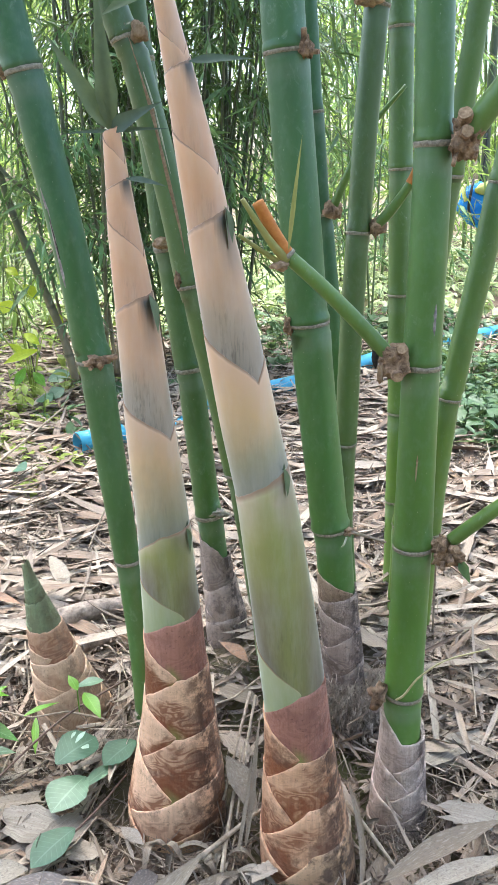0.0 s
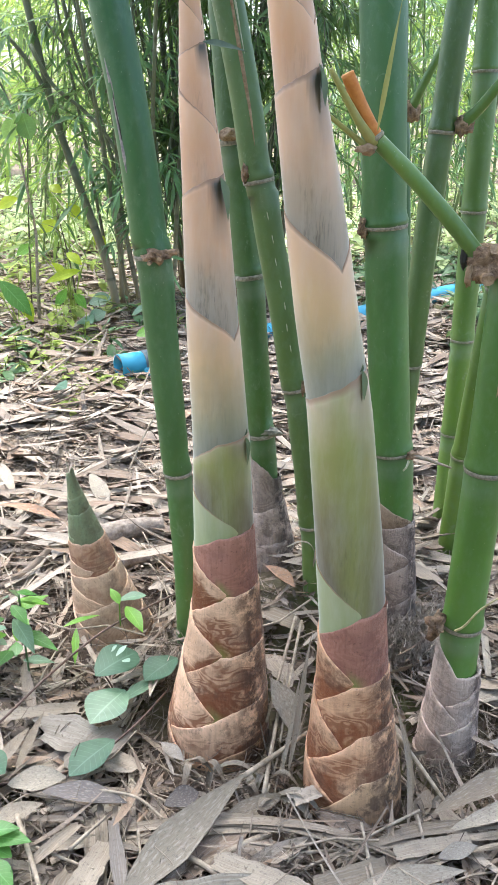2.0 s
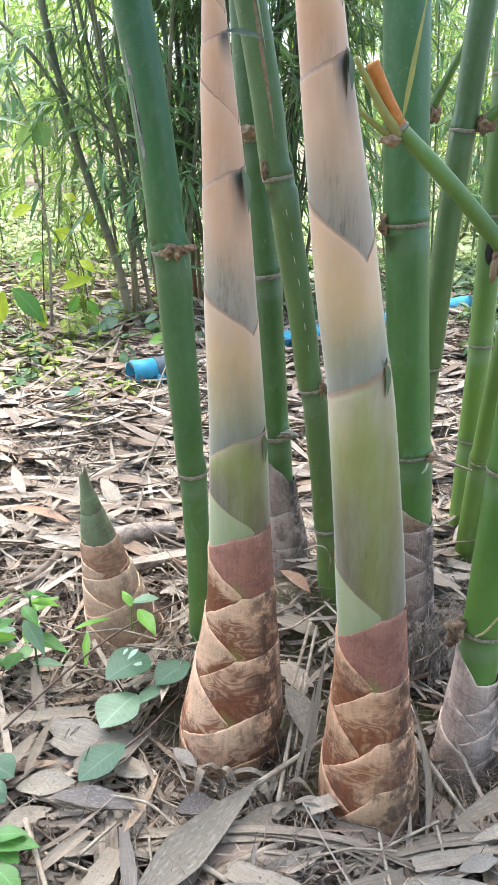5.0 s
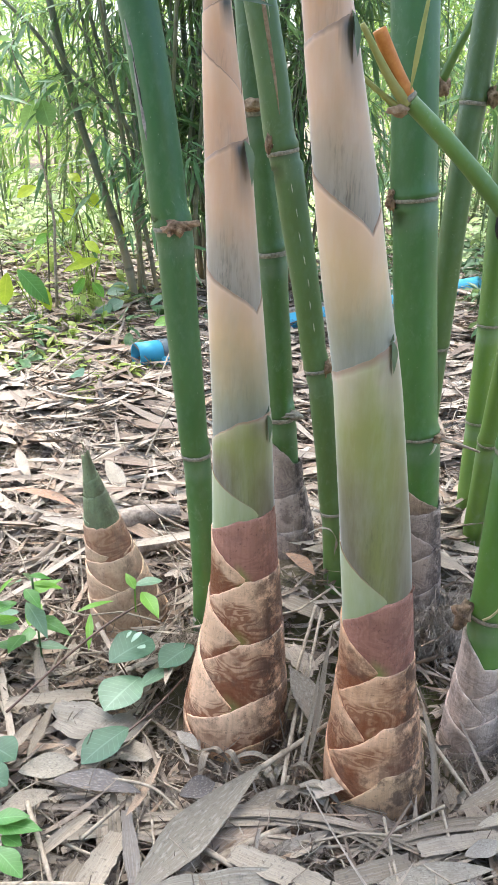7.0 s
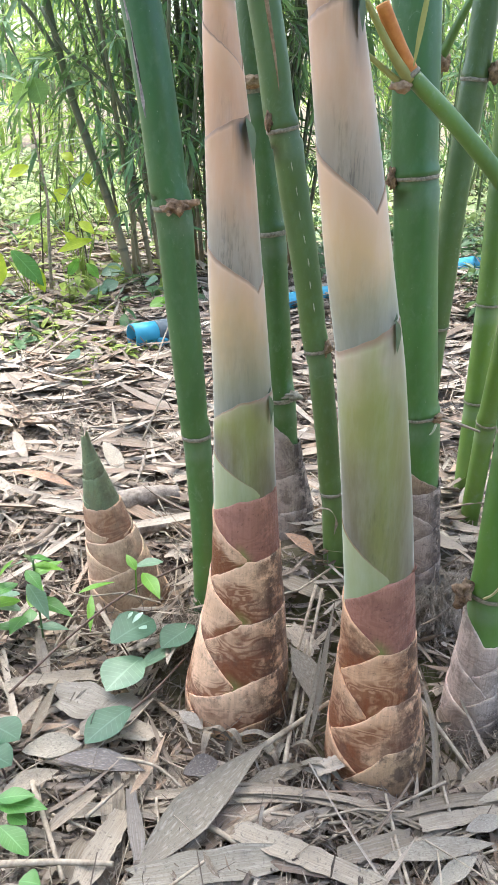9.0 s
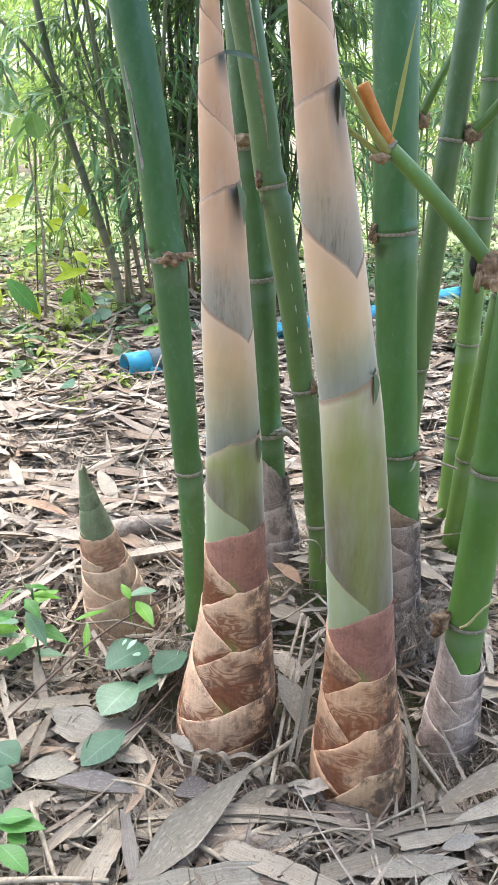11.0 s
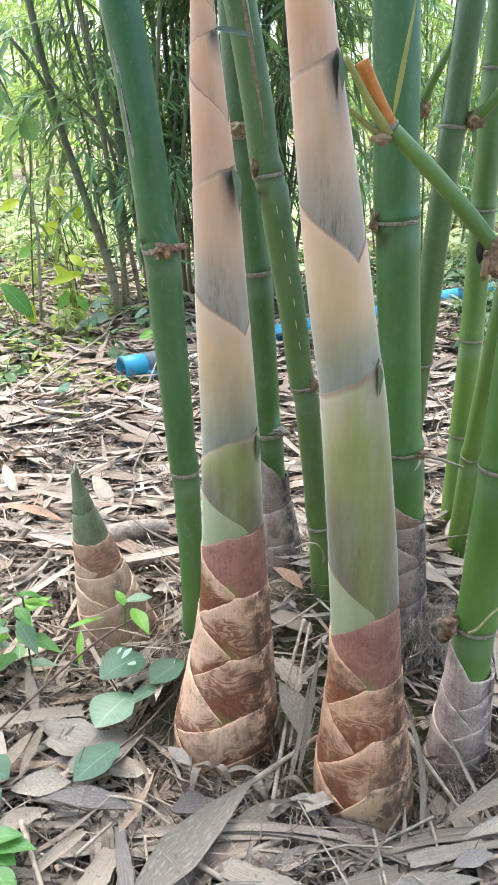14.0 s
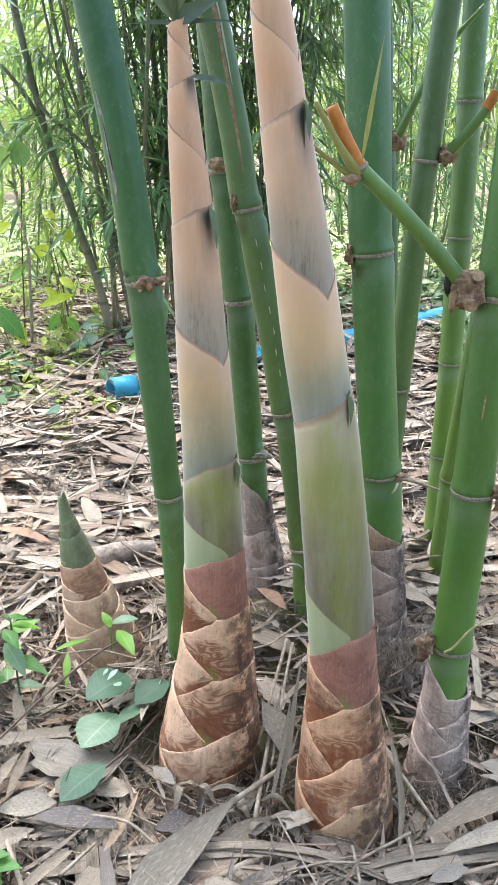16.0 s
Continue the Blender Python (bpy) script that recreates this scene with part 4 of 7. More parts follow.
C8 = [(0.372, 1.47, 0.0), (0.385, 1.45, 0.39), (0.402, 1.45, 0.564), (0.438, 1.45, 0.764), (0.472, 1.45, 0.963), (0.516, 1.45, 1.25)]
R8 = [(0.0, 0.020), (0.4, 0.022), (0.96, 0.0225), (3.0, 0.018)]
culm("bamboo_culm", "yellowish green bamboo culm leaning outward", C8, R8, [0.28, 0.564, 0.96, 1.36, 1.8, 2.25], GREEN_BACK, -0.02, 3.0, 0.003)

C9 = [(0.326, 1.5, 0.0), (0.322, 1.45, 0.3), (0.325, 1.38, 0.6), (0.336, 1.33, 0.82), (0.348, 1.3, 0.98), (0.369, 1.27, 1.24)]
R9 = [(0.0, 0.0185), (0.3, 0.019), (1.0, 0.0170), (3.0, 0.015)]
culm("bamboo_culm", "slim light green bamboo culm leaning outward", C9, R9, [0.30, 0.64, 0.975, 1.33, 1.7, 2.1], GREEN_BACK, -0.02, 3.0, 0.003)

C10 = [(0.245, 1.62, 0.0), (0.187, 1.6, 0.748), (0.163, 1.6, 0.936), (0.148, 1.6, 1.102), (0.135, 1.6, 1.284)]
R10 = [(0.0, 0.016), (1.2, 0.016), (3.0, 0.013)]
culm10 = culm("bamboo_culm", "thin green bamboo culm half hidden behind a thick one", C10, R10, [0.45, 0.905, 1.095, 1.45, 1.8, 2.2], GREEN_LEFT, -0.02, 3.0, 0.003)
k = part("branch_knot", lump("branch_knot", (0.184, 1.58, 0.912), (0.017, 0.014, 0.018), 24.0, 0.5), KNOT, culm10, "dark woody branch knot")
branch(k, [(0.186, 1.578, 0.92), (0.21, 1.56, 0.98), (0.25, 1.55, 1.06), (0.31, 1.54, 1.13)], 0.009, 0.0035)

# ---- crowns of the culms, added out of view high over the clump to shade it ----


def crown(parent, axis, lean, leaves, seed):
    """The leafy top of a culm, unseen and there for its shade: an arching tip, side branches and long narrow leaves."""
    rng = random.Random(seed)
    start = axis_at(axis, 2.6)
    top = [start, start + Vector((lean[0] * 0.35, lean[1] * 0.35, 0.8)), start + Vector((lean[0] * 0.8, lean[1] * 0.8, 1.5)), start + Vector((lean[0] * 1.6, lean[1] * 1.6, 2.0))]
    path = bent(top, 24)
    part("top_stem", tube("top_stem", path, [0.018 - 0.0006 * i for i in range(24)], 10), GREEN_OLD, parent)
    kinds = [blade(0.24 * s, 0.036 * s, 3, d, 0.2, 0.3) for s, d in ((0.8, 0.5), (1.0, 0.9), (1.2, 0.3))]
    rows = []
    while len(rows) < leaves:
        p = path[rng.randint(1, 23)].copy()
        a = rng.uniform(0, 6.28)
        d = Vector((math.cos(a), math.sin(a), rng.uniform(0.0, 0.5))).normalized()
        for _ in range(rng.randint(6, 11)):
            p = p + d * rng.uniform(0.07, 0.15)
            d = (d + Vector((rng.uniform(-0.3, 0.3), rng.uniform(-0.3, 0.3), -rng.uniform(0.02, 0.2)))).normalized()
            for _ in range(2):
                rows.append((rng.randrange(3), turn(math.atan2(d.y, d.x) + rng.uniform(-1.1, 1.1), rng.uniform(-0.2, 0.8), rng.uniform(-0.7, 0.7), rng.uniform(0.7, 1.25)), np.array(p)))
    part("foliage", scatter_mesh("foliage", kinds, rows), BAMBOO_DARK, parent)["kind"] = "stuff"


# leans chosen so that the added foliage keeps sun off the litter
for owner, line, lean, seed in ((left_culm, C1, (-0.6, 0.2), 1), (culm2, C2, (-0.7, 1.5), 2), (culm3, C3, (-1.0, 0.9), 3), (culm4, C4, (-0.2, 0.5), 4), (culm5, C5, (0.2, 1.4), 5), (culm6, C6, (0.4, 0.0), 6), (culm10, C10, (-0.4, 1.9), 7)):
    crown(owner, line, lean, 800, seed)

# ---- husked feet of the culms ----


def foot(parent, rows, sheaths, thick, z0, gnarl=0.0016):
    wrap(parent, profile(rows), sheaths, thick, z0, 96, 14, "husk", worn=9, gnarl=gnarl)


foot(culm6, [(-0.08, 0.247, 1.0, 0.050), (-0.01, 0.247, 1.0, 0.0465), (0.045, 0.248, 1.0, 0.0425), (0.09, 0.249, 1.0, 0.0375), (0.14, 0.249, 1.0, 0.0335), (0.21, 0.249, 1.0, 0.0305)],
     [("A", 60, 0.030, 0.030, DARK_HUSK), ("V", -10, 0.025, 0.035, GREY_HUSK), ("A", 75, 0.085, 0.035, GREY_HUSK), ("V", 0, 0.072, 0.045, GREY_HUSK), ("A", 80, 0.135, 0.035, GREY_HUSK), ("V", -25, 0.158, 0.040, GREY_HUSK)], 0.0008, -0.06)
foot(culm4, [(-0.02, 0.186, 1.205, 0.040), (0.10, 0.182, 1.203, 0.0375), (0.17, 0.176, 1.202, 0.0358), (0.24, 0.170, 1.2, 0.0342), (0.32, 0.164, 1.2, 0.0326), (0.37, 0.158, 1.2, 0.032)],
     [("A", 40, 0.150, 0.03, DARK_HUSK), ("V", 0, 0.150, 0.03, DARK_HUSK), ("A", 60, 0.222, 0.03, DARK_HUSK), ("V", 30, 0.225, 0.03, DARK_HUSK), ("A", 60, 0.290, 0.012, DARK_HUSK), ("V", 55, 0.286, 0.030, SCAB_HUSK)], 0.0004, 0.06, 0.0022)
foot(culm2, [(0.0, -0.03, 1.36, 0.046), (0.10, -0.034, 1.36, 0.043), (0.17, -0.040, 1.36, 0.038), (0.22, -0.048, 1.36, 0.032), (0.31, -0.058, 1.36, 0.0265)],
     [("A", 0, 0.155, 0.02, DARK_HUSK), ("V", -40, 0.16, 0.02, DARK_HUSK), ("A", 60, 0.235, 0.02, DARK_HUSK), ("V", 20, 0.295, 0.03, DARK_HUSK)], 0.0004, 0.04, 0.0030)


def root_mat(parent, centre, radius, height, count, seed):
    """A mat of dry fibrous roots that hangs from a culm's foot."""
    rng = random.Random(seed)
    verts, faces = [], []
    for _ in range(count):
        a = rng.uniform(-2.6, 0.4)
        z = centre[2] + height * rng.random()
        p = Vector((centre[0] + math.cos(a) * radius * 0.8, centre[1] + math.sin(a) * radius * 0.8, z))
        d = Vector((math.cos(a), math.sin(a), -0.6)).normalized()
        pts = []
        for i in range(8):
            pts.append(p.copy())
            d = (d + Vector((rng.uniform(-1, 1), rng.uniform(-1, 1), rng.uniform(-1.1, 0.85))) * 1.05).normalized()
            p = p + d * rng.uniform(0.005, 0.012)
        r = rng.uniform(0.0004, 0.0011)
        at = len(verts)
        for q in pts:
            verts += [q + Vector((r, 0, 0)), q + Vector((-r * 0.5, r * 0.8, 0)), q + Vector((-r * 0.5, -r * 0.8, r))]
        faces += [(at + i * 3 + j, at + i * 3 + (j + 1) % 3, at + i * 3 + 3 + (j + 1) % 3, at + i * 3 + 3 + j) for i in range(7) for j in range(3)]
    ob = part("root_mat", mesh_of("root_mat", verts, faces), ROOT, parent, "mat of dry brown fibrous roots")
    ob["kind"] = "stuff"


root_mat(culm4, (0.192, 1.190, 0.0), 0.046, 0.125, 1300, 3)
root_mat(left_culm, (-0.185, 1.13, 0.0), 0.030, 0.075, 700, 5)
root_mat(culm6, (0.247, 1.0, -0.03), 0.046, 0.04, 140, 6)

# ---- young shoots ----
SA = profile([(-0.10, -0.108, 1.0, 0.066), (-0.04, -0.109, 1.0, 0.077), (0.0, -0.109, 1.0, 0.0795), (0.05, -0.107, 1.0, 0.0760), (0.10, -0.103, 1.0, 0.0685), (0.19, -0.098, 1.0, 0.0560), (0.25, -0.097, 1.0, 0.0485), (0.36, -0.101, 1.0, 0.0425), (0.5, -0.106, 1.0, 0.038), (0.65, -0.117, 1.0, 0.0335), (0.81, -0.127, 1.0, 0.027), (0.92, -0.137, 1.0, 0.0195), (0.98, -0.141, 1.0, 0.0145), (1.03, -0.144, 1.0, 0.0105), (1.05, -0.1445, 1.0, 0.009)])
shoot_a = thing("bamboo_shoot", (-0.107, 1.0, -0.03), "tall bamboo shoot with peach sheaths and brown husked foot", "bamboo shoot", "young bamboo shoots")
wrap(shoot_a, SA, [
    ("A", 20, 0.018, 0.050, DIRTY_HUSK), ("V", -40, 0.000, 0.060, BROWN_HUSK),
    ("A", 20, 0.090, 0.060, BROWN_HUSK), ("V", -2, 0.078, 0.080, BROWN_HUSK),
    ("A", 0, 0.180, 0.075, BROWN_HUSK), ("V", -2, 0.186, 0.048, BROWN_HUSK),
    ("A", 5, 0.274, 0.052, BROWN_HUSK), ("V", 5, 0.278, 0.050, BROWN_HUSK),
    ("A", -5, 0.364, 0.038, RED_SHEATH), ("V", 30, 0.374, 0.045, WAXY_SHEATH),
    ("A", 0, 0.501, 0.040, GREEN_SHEATH), ("W", 55, 0.637, 0.040, LOW_SHEATH),
    ("A", 20, 0.829, 0.020, MID_SHEATH), ("W", 70, 0.878, 0.035, TOP_SHEATH),
    ("A", 30, 0.972, 0.012, NECK_SHEATH), ("W", 60, 0.990, 0.025, TOP_SHEATH),
    ("A", 30, 1.033, 0.005, TOP_SHEATH)], 0.0005, -0.06, 128, 20, worn=8, gnarl=0.0009)

SB = profile([(-0.10, 0.108, 0.908, 0.060), (-0.03, 0.100, 0.902, 0.0695), (0.0, 0.096, 0.9, 0.0710), (0.05, 0.093, 0.896, 0.0670), (0.15, 0.086, 0.888, 0.0550), (0.22, 0.082, 0.883, 0.0475), (0.29, 0.0775, 0.877, 0.0435), (0.42, 0.063, 0.867, 0.0412), (0.6, 0.040, 0.852, 0.0362), (0.7, 0.0205, 0.844, 0.0342), (0.81, 0.002, 0.835, 0.0306), (0.93, -0.019, 0.826, 0.0238), (1.0, -0.030, 0.82, 0.0205), (1.08, -0.044, 0.814, 0.0142), (1.14, -0.055, 0.809, 0.0095), (1.18, -0.061, 0.806, 0.007)])
shoot_b = thing("bamboo_shoot", (0.095, 0.9, -0.03), "tallest bamboo shoot with cream sheaths and orange-brown husked foot", "bamboo shoot", "young bamboo shoots")
wrap(shoot_b, SB, [
    ("A", 7, 0.072, 0.120, DIRTY_HUSK), ("V", -18, 0.020, 0.065, ORANGE_HUSK),
    ("A", 7, 0.147, 0.085, ORANGE_HUSK), ("V", -18, 0.128, 0.070, ORANGE_HUSK),
    ("A", -5, 0.226, 0.068, ORANGE_HUSK), ("V", -3, 0.233, 0.050, ORANGE_HUSK),
    ("A", 10, 0.332, 0.050, RED_SHEATH), ("V", 14, 0.334, 0.058, WAXY_SHEATH),
    ("A", 45, 0.644, 0.027, GREEN_SHEATH), ("W", 38, 0.755, 0.045, LOW_SHEATH),
    ("A", 45, 0.940, 0.018, MID_SHEATH), ("W", 60, 0.974, 0.033, TOP_SHEATH),
    ("A", 34, 1.080, 0.009, NECK_SHEATH), ("W", 40, 1.085, 0.022, TOP_SHEATH),
    ("A", 30, 1.148, 0.005, TOP_SHEATH)], 0.0005, -0.06, 128, 20, worn=6, gnarl=0.0009)


def sheath_blade(parent, prof, z, deg, length, width, out, mat, lean=0.0):
    """The small leaf at a sheath's point."""
    x, y, r = prof(z)
    a = radians(deg)
    p = Vector((x + math.sin(a) * (r + 0.0005), y - math.cos(a) * (r + 0.0005), z - 0.002))
    q = p + Vector((math.sin(a) * out + lean, -math.cos(a) * out, length))
    return placed_blade("sheath_blade", p, q, width, mat, parent, "", 0.2, 0.5, 0.3, 0, face=(math.sin(a), -math.cos(a), 0.2))


sheath_blade(shoot_a, SA, 0.508, 64, -0.040, 0.012, 0.004, BLADE)
sheath_blade(shoot_a, SA, 0.510, 60, 0.012, 0.006, 0.004, DARK_BLADE)
sheath_blade(shoot_a, SA, 0.834, 58, -0.050, 0.016, 0.012, BLADE)
sheath_blade(shoot_a, SA, 0.976, 54, -0.010, 0.010, 0.020, DARK_BLADE, 0.035)
sheath_blade(shoot_a, SA, 0.371, 62, 0.010, 0.007, 0.004, RED_SHEATH)
sheath_blade(shoot_b, SB, 0.652, 56, -0.042, 0.013, 0.004, BLADE)
sheath_blade(shoot_b, SB, 0.650, 50, 0.010, 0.006, 0.003, DARK_BLADE)
sheath_blade(shoot_b, SB, 0.946, 60, -0.056, 0.016, 0.004, BLADE)
sheath_blade(shoot_b, SB, 0.944, 66, -0.030, 0.008, 0.002, DARK_BLADE)
sheath_blade(shoot_b, SB, 1.082, 54, 0.000, 0.010, 0.018, DARK_BLADE, 0.050)
sheath_blade(shoot_b, SB, 0.338, 66, 0.012, 0.008, 0.003, RED_SHEATH)
# crowns of blades at the two tips
tip = Vector((-0.144, 0.998, 1.034))
for dx, dy, dz, w, m in ((-0.070, -0.01, 0.105, 0.026, BLADE), (-0.007, -0.01, 0.165, 0.028, BLADE), (0.066, -0.02, 0.026, 0.022, DARK_BLADE), (-0.060, -0.01, -0.008, 0.006, DARK_BLADE), (0.075, -0.01, -0.004, 0.007, DARK_BLADE), (-0.012, 0.004, 0.22, 0.012, BLADE)):
    placed_blade("tip_blade", tip + Vector((0, 0, -0.004)), tip + Vector((dx, dy, dz)), w, m, shoot_a, "", 0.35, 0.5, 0.22, face=(0.1, -1, 0.25), sharp=0.75)
tip = Vector((-0.058, 0.807, 1.150))
for dx, dy, dz, w, m in ((-0.055, -0.01, -0.030, 0.016, BLADE), (-0.02, -0.01, 0.13, 0.020, BLADE), (0.05, -0.01, 0.06, 0.020, BLADE), (0.01, 0.01, 0.19, 0.014, BLADE)):
    placed_blade("tip_blade", tip, tip + Vector((dx, dy, dz)), w, m, shoot_b, "", 0.3, 0.35, 0.4, face=(-0.1, -1, 0.2))

SC = profile([(-0.09, -0.304, 1.25, 0.092), (-0.04, -0.313, 1.25, 0.082), (0.02, -0.327, 1.25, 0.070), (0.07, -0.341, 1.25, 0.059), (0.12, -0.352, 1.25, 0.0485), (0.18, -0.365, 1.25, 0.0360), (0.24, -0.377, 1.25, 0.0225), (0.29, -0.386, 1.25, 0.0115), (0.325, -0.393, 1.25, 0.005)])
shoot_c = thing("bamboo_shoot", (-0.33, 1.25, -0.03), "short conical bamboo shoot with green tip and tan husks", "bamboo shoot", "young bamboo shoots")
wrap(shoot_c, SC, [
    ("A", 50, 0.018, 0.050, DIRTY_HUSK), ("W", 8, 0.008, 0.050, SMALL_HUSK),
    ("A", 25, 0.088, 0.035, SMALL_HUSK), ("W", 20, 0.082, 0.035, SMALL_HUSK),
    ("A", 15, 0.140, 0.012, SMALL_HUSK), ("W", 30, 0.142, 0.018, SMALL_HUSK),
    ("A", 10, 0.196, 0.004, SMALL_RED), ("W", 40, 0.190, 0.014, SMALL_GREEN),
    ("A", 20, 0.250, 0.006, SMALL_GREEN), ("W", -30, 0.272, 0.010, SMALL_GREEN), ("A", 0, 0.322, 0.004, SMALL_GREEN)], 0.0005, -0.06, worn=8, gnarl=0.0012)
for dx, dz in ((-0.004, 0.030), (0.006, 0.012), (-0.007, 0.008)):
    placed_blade("tip_blade", (-0.391, 1.247, 0.308), (-0.392 + dx, 1.244, 0.322 + dz), 0.007, SMALL_GREEN, shoot_c)
sheath_blade(shoot_c, SC, 0.250, -35, 0.012, 0.008, 0.007, SMALL_GREEN)
sheath_blade(shoot_c, SC, 0.148, 60, 0.014, 0.010, 0.006, SMALL_RED)

# ---- blue pipe ----
BLUE = plain_material("blue_plastic", (0.040, 0.25, 0.37), (0.07, 0.33, 0.46), 9, 0.5, 0.08, 0.001)
DULL = plain_material("dusty_dark_plastic", (0.05, 0.07, 0.085), (0.13, 0.15, 0.16), 14, 0.6, 0.1, 0.001)


def hollow(name, a, b, r, wall=0.004, sides=40):
    """An open pipe from a to b with a wall thickness."""
    a, b = Vector(a), Vector(b)
    n = (b - a).length
    return lathe(name, a, b - a, [(r, 0.0), (r, n), (r - wall, n), (r - wall, 0.0)], sides)


def blue_pipe():
    d = Vector((0.62, 0.76, 0)).normalized()
    lift = Vector((0, 0, 0.046))
    p0 = Vector((-0.640, 2.775, 0)) + lift
    e = Vector((0.82, 0.57, 0)).normalized()
    top = thing("water_pipe", (-0.64, 2.775, 0.0), "blue plastic pipe with an open angled socket lying on litter", "pipe")
    part("socket", hollow("socket", p0, p0 + e * 0.098, 0.0465, 0.004), BLUE, top, "open blue pipe socket")
    q0 = p0 + e * 0.088
    part("saddle", tube("saddle", [q0 + e * (0.004 + 0.006 * i) for i in range(10)], [0.0475, 0.049, 0.0485, 0.0485, 0.0485, 0.0485, 0.0485, 0.0485, 0.049, 0.0475], 32, wobble=0.03), DULL, top, "dark grey coupling")
    part("outlet", hollow("outlet", q0 + e * 0.012 + Vector((0.004, -0.012, -0.010)), q0 + e * 0.030 + Vector((0.012, -0.040, -0.045)), 0.034, 0.004), BLUE, top, "short blue side outlet")
    part("far_socket", hollow("far_socket", q0 + e * 0.055, q0 + e * 0.095, 0.0465, 0.004), BLUE, top)
    run = [q0 + e * 0.10 + Vector((0, 0, -0.03))]
    run += [Vector((-0.40, 2.98, -0.06)), Vector((-0.30, 3.14, -0.02))]
    for x, y in ((-0.12, 3.42), (0.33, 3.88), (0.80, 4.42), (1.15, 4.72), (1.9, 5.3), (3.2, 6.2)):
        run.append(Vector((x, y, ground_height(x, y) + 0.030)))
    part("pipe", tube("pipe", bent(run, 60), [0.0445] * 60, 32), BLUE, top)


blue_pipe()

# ---- bamboo thickets behind ----


def thicket(name, label, centre, spread, stems, height, leaves, leaf_mat, stem_mat, seed, lean=0.25, leaf=0.13, low=0.5, r=(0.007, 0.018), hang=0.6, width=0.012, fixed=()):
    """A clump of thin bamboo: separate stems with side twigs, and a crown of many narrow leaves."""
    rng = random.Random(seed)
    top = thing(name, (centre[0], centre[1], 0.0), label, "bamboo", "bamboo thickets behind")
    tips = []
    for pts, rr in fixed:
        path = bent(pts, 22)
        part("stem", tube("stem", path, [rr * (1 - 0.45 * j / 21) * (1.1 if j % 3 == 0 else 0.98) for j in range(22)], 10, [path[j].z for j in range(3, 22, 3)]), stem_mat, top)
        tips.append(path)
    for i in range(stems):
        a = rng.uniform(0, 2 * math.pi)
        d = spread * math.sqrt(rng.random())
        x, y = centre[0] + math.cos(a) * d, centre[1] + math.sin(a) * d * 0.7
        h = height * rng.uniform(0.7, 1.1)
        out = Vector((math.cos(a), math.sin(a), 0)) * lean * rng.uniform(0.2, 1.3) + Vector((rng.uniform(-1, 1), rng.uniform(-1, 1), 0)) * lean * 0.4
        z = ground_height(x, y) - 0.03
        pts = [Vector((x, y, z)), Vector((x, y, z)) + out * 0.28 * h + Vector((0, 0, h * 0.36)), Vector((x, y, z)) + out * 0.62 * h + Vector((0, 0, h * 0.70)), Vector((x, y, z)) + out * 1.15 * h + Vector((0, 0, h))]
        path = bent(pts, 22)
        rr = rng.uniform(*r)
        zs = [path[j].z for j in range(2, 22, 2)]
        part("stem", tube("stem", path, [rr * (1 - 0.6 * j / 21) * (1.12 if j % 2 == 0 else 0.97) for j in range(22)], 8, zs), stem_mat, top)
        tips.append(path)
    twigs_v, twigs_f, rows = [], [], []
    kinds = [blade(leaf * s, width * s * w, 3, dr, 0.2, 0.3) for s, w, dr in ((0.8, 1.0, 0.5), (1.0, 1.0, 0.9), (1.2, 1.1, 0.3), (0.65, 1.2, 0.2))]
    while len(rows) < leaves:
        path = rng.choice(tips)
        f = rng.uniform(low, 1.0)
        p = path[int(f * 21)].copy()
        a = rng.uniform(0, 2 * math.pi)
        d = Vector((math.cos(a), math.sin(a), rng.uniform(0.0, 0.7))).normalized()
        n = rng.randint(5, 8)
        line = [p.copy()]
        for j in range(n):
            p = p + d * rng.uniform(0.04, 0.09) * (leaf / 0.13)
            d = (d + Vector((rng.uniform(-0.3, 0.3), rng.uniform(-0.3, 0.3), -0.13 * hang - rng.uniform(0, 0.15)))).normalized()
            line.append(p.copy())
            for _ in range(rng.randint(1, 3)):
                yaw = math.atan2(d.y, d.x) + rng.uniform(-1.1, 1.1)
                rows.append((rng.randrange(4), turn(yaw, rng.uniform(-0.3, 0.9) + 0.35 * hang, rng.uniform(-0.9, 0.9), rng.uniform(0.7, 1.25)), np.array(p)))
        at, w = len(twigs_v), 0.0016 * (leaf / 0.13)
        for q in line:
            twigs_v += [q + Vector((w, 0, 0)), q + Vector((-w, w, 0)), q + Vector((-w, -w, 0))]
        twigs_f += [(at + i * 3 + j, at + i * 3 + (j + 1) % 3, at + i * 3 + 3 + (j + 1) % 3, at + i * 3 + 3 + j) for i in range(len(line) - 1) for j in range(3)]
    part("twig_tangle", mesh_of("twig_tangle", twigs_v, twigs_f), TWIG if leaf_mat is BAMBOO_LIGHT else STEM_TWIG, top)["kind"] = "stuff"
    part("foliage", scatter_mesh("foliage", kinds, rows), leaf_mat, top)["kind"] = "stuff"
    return top


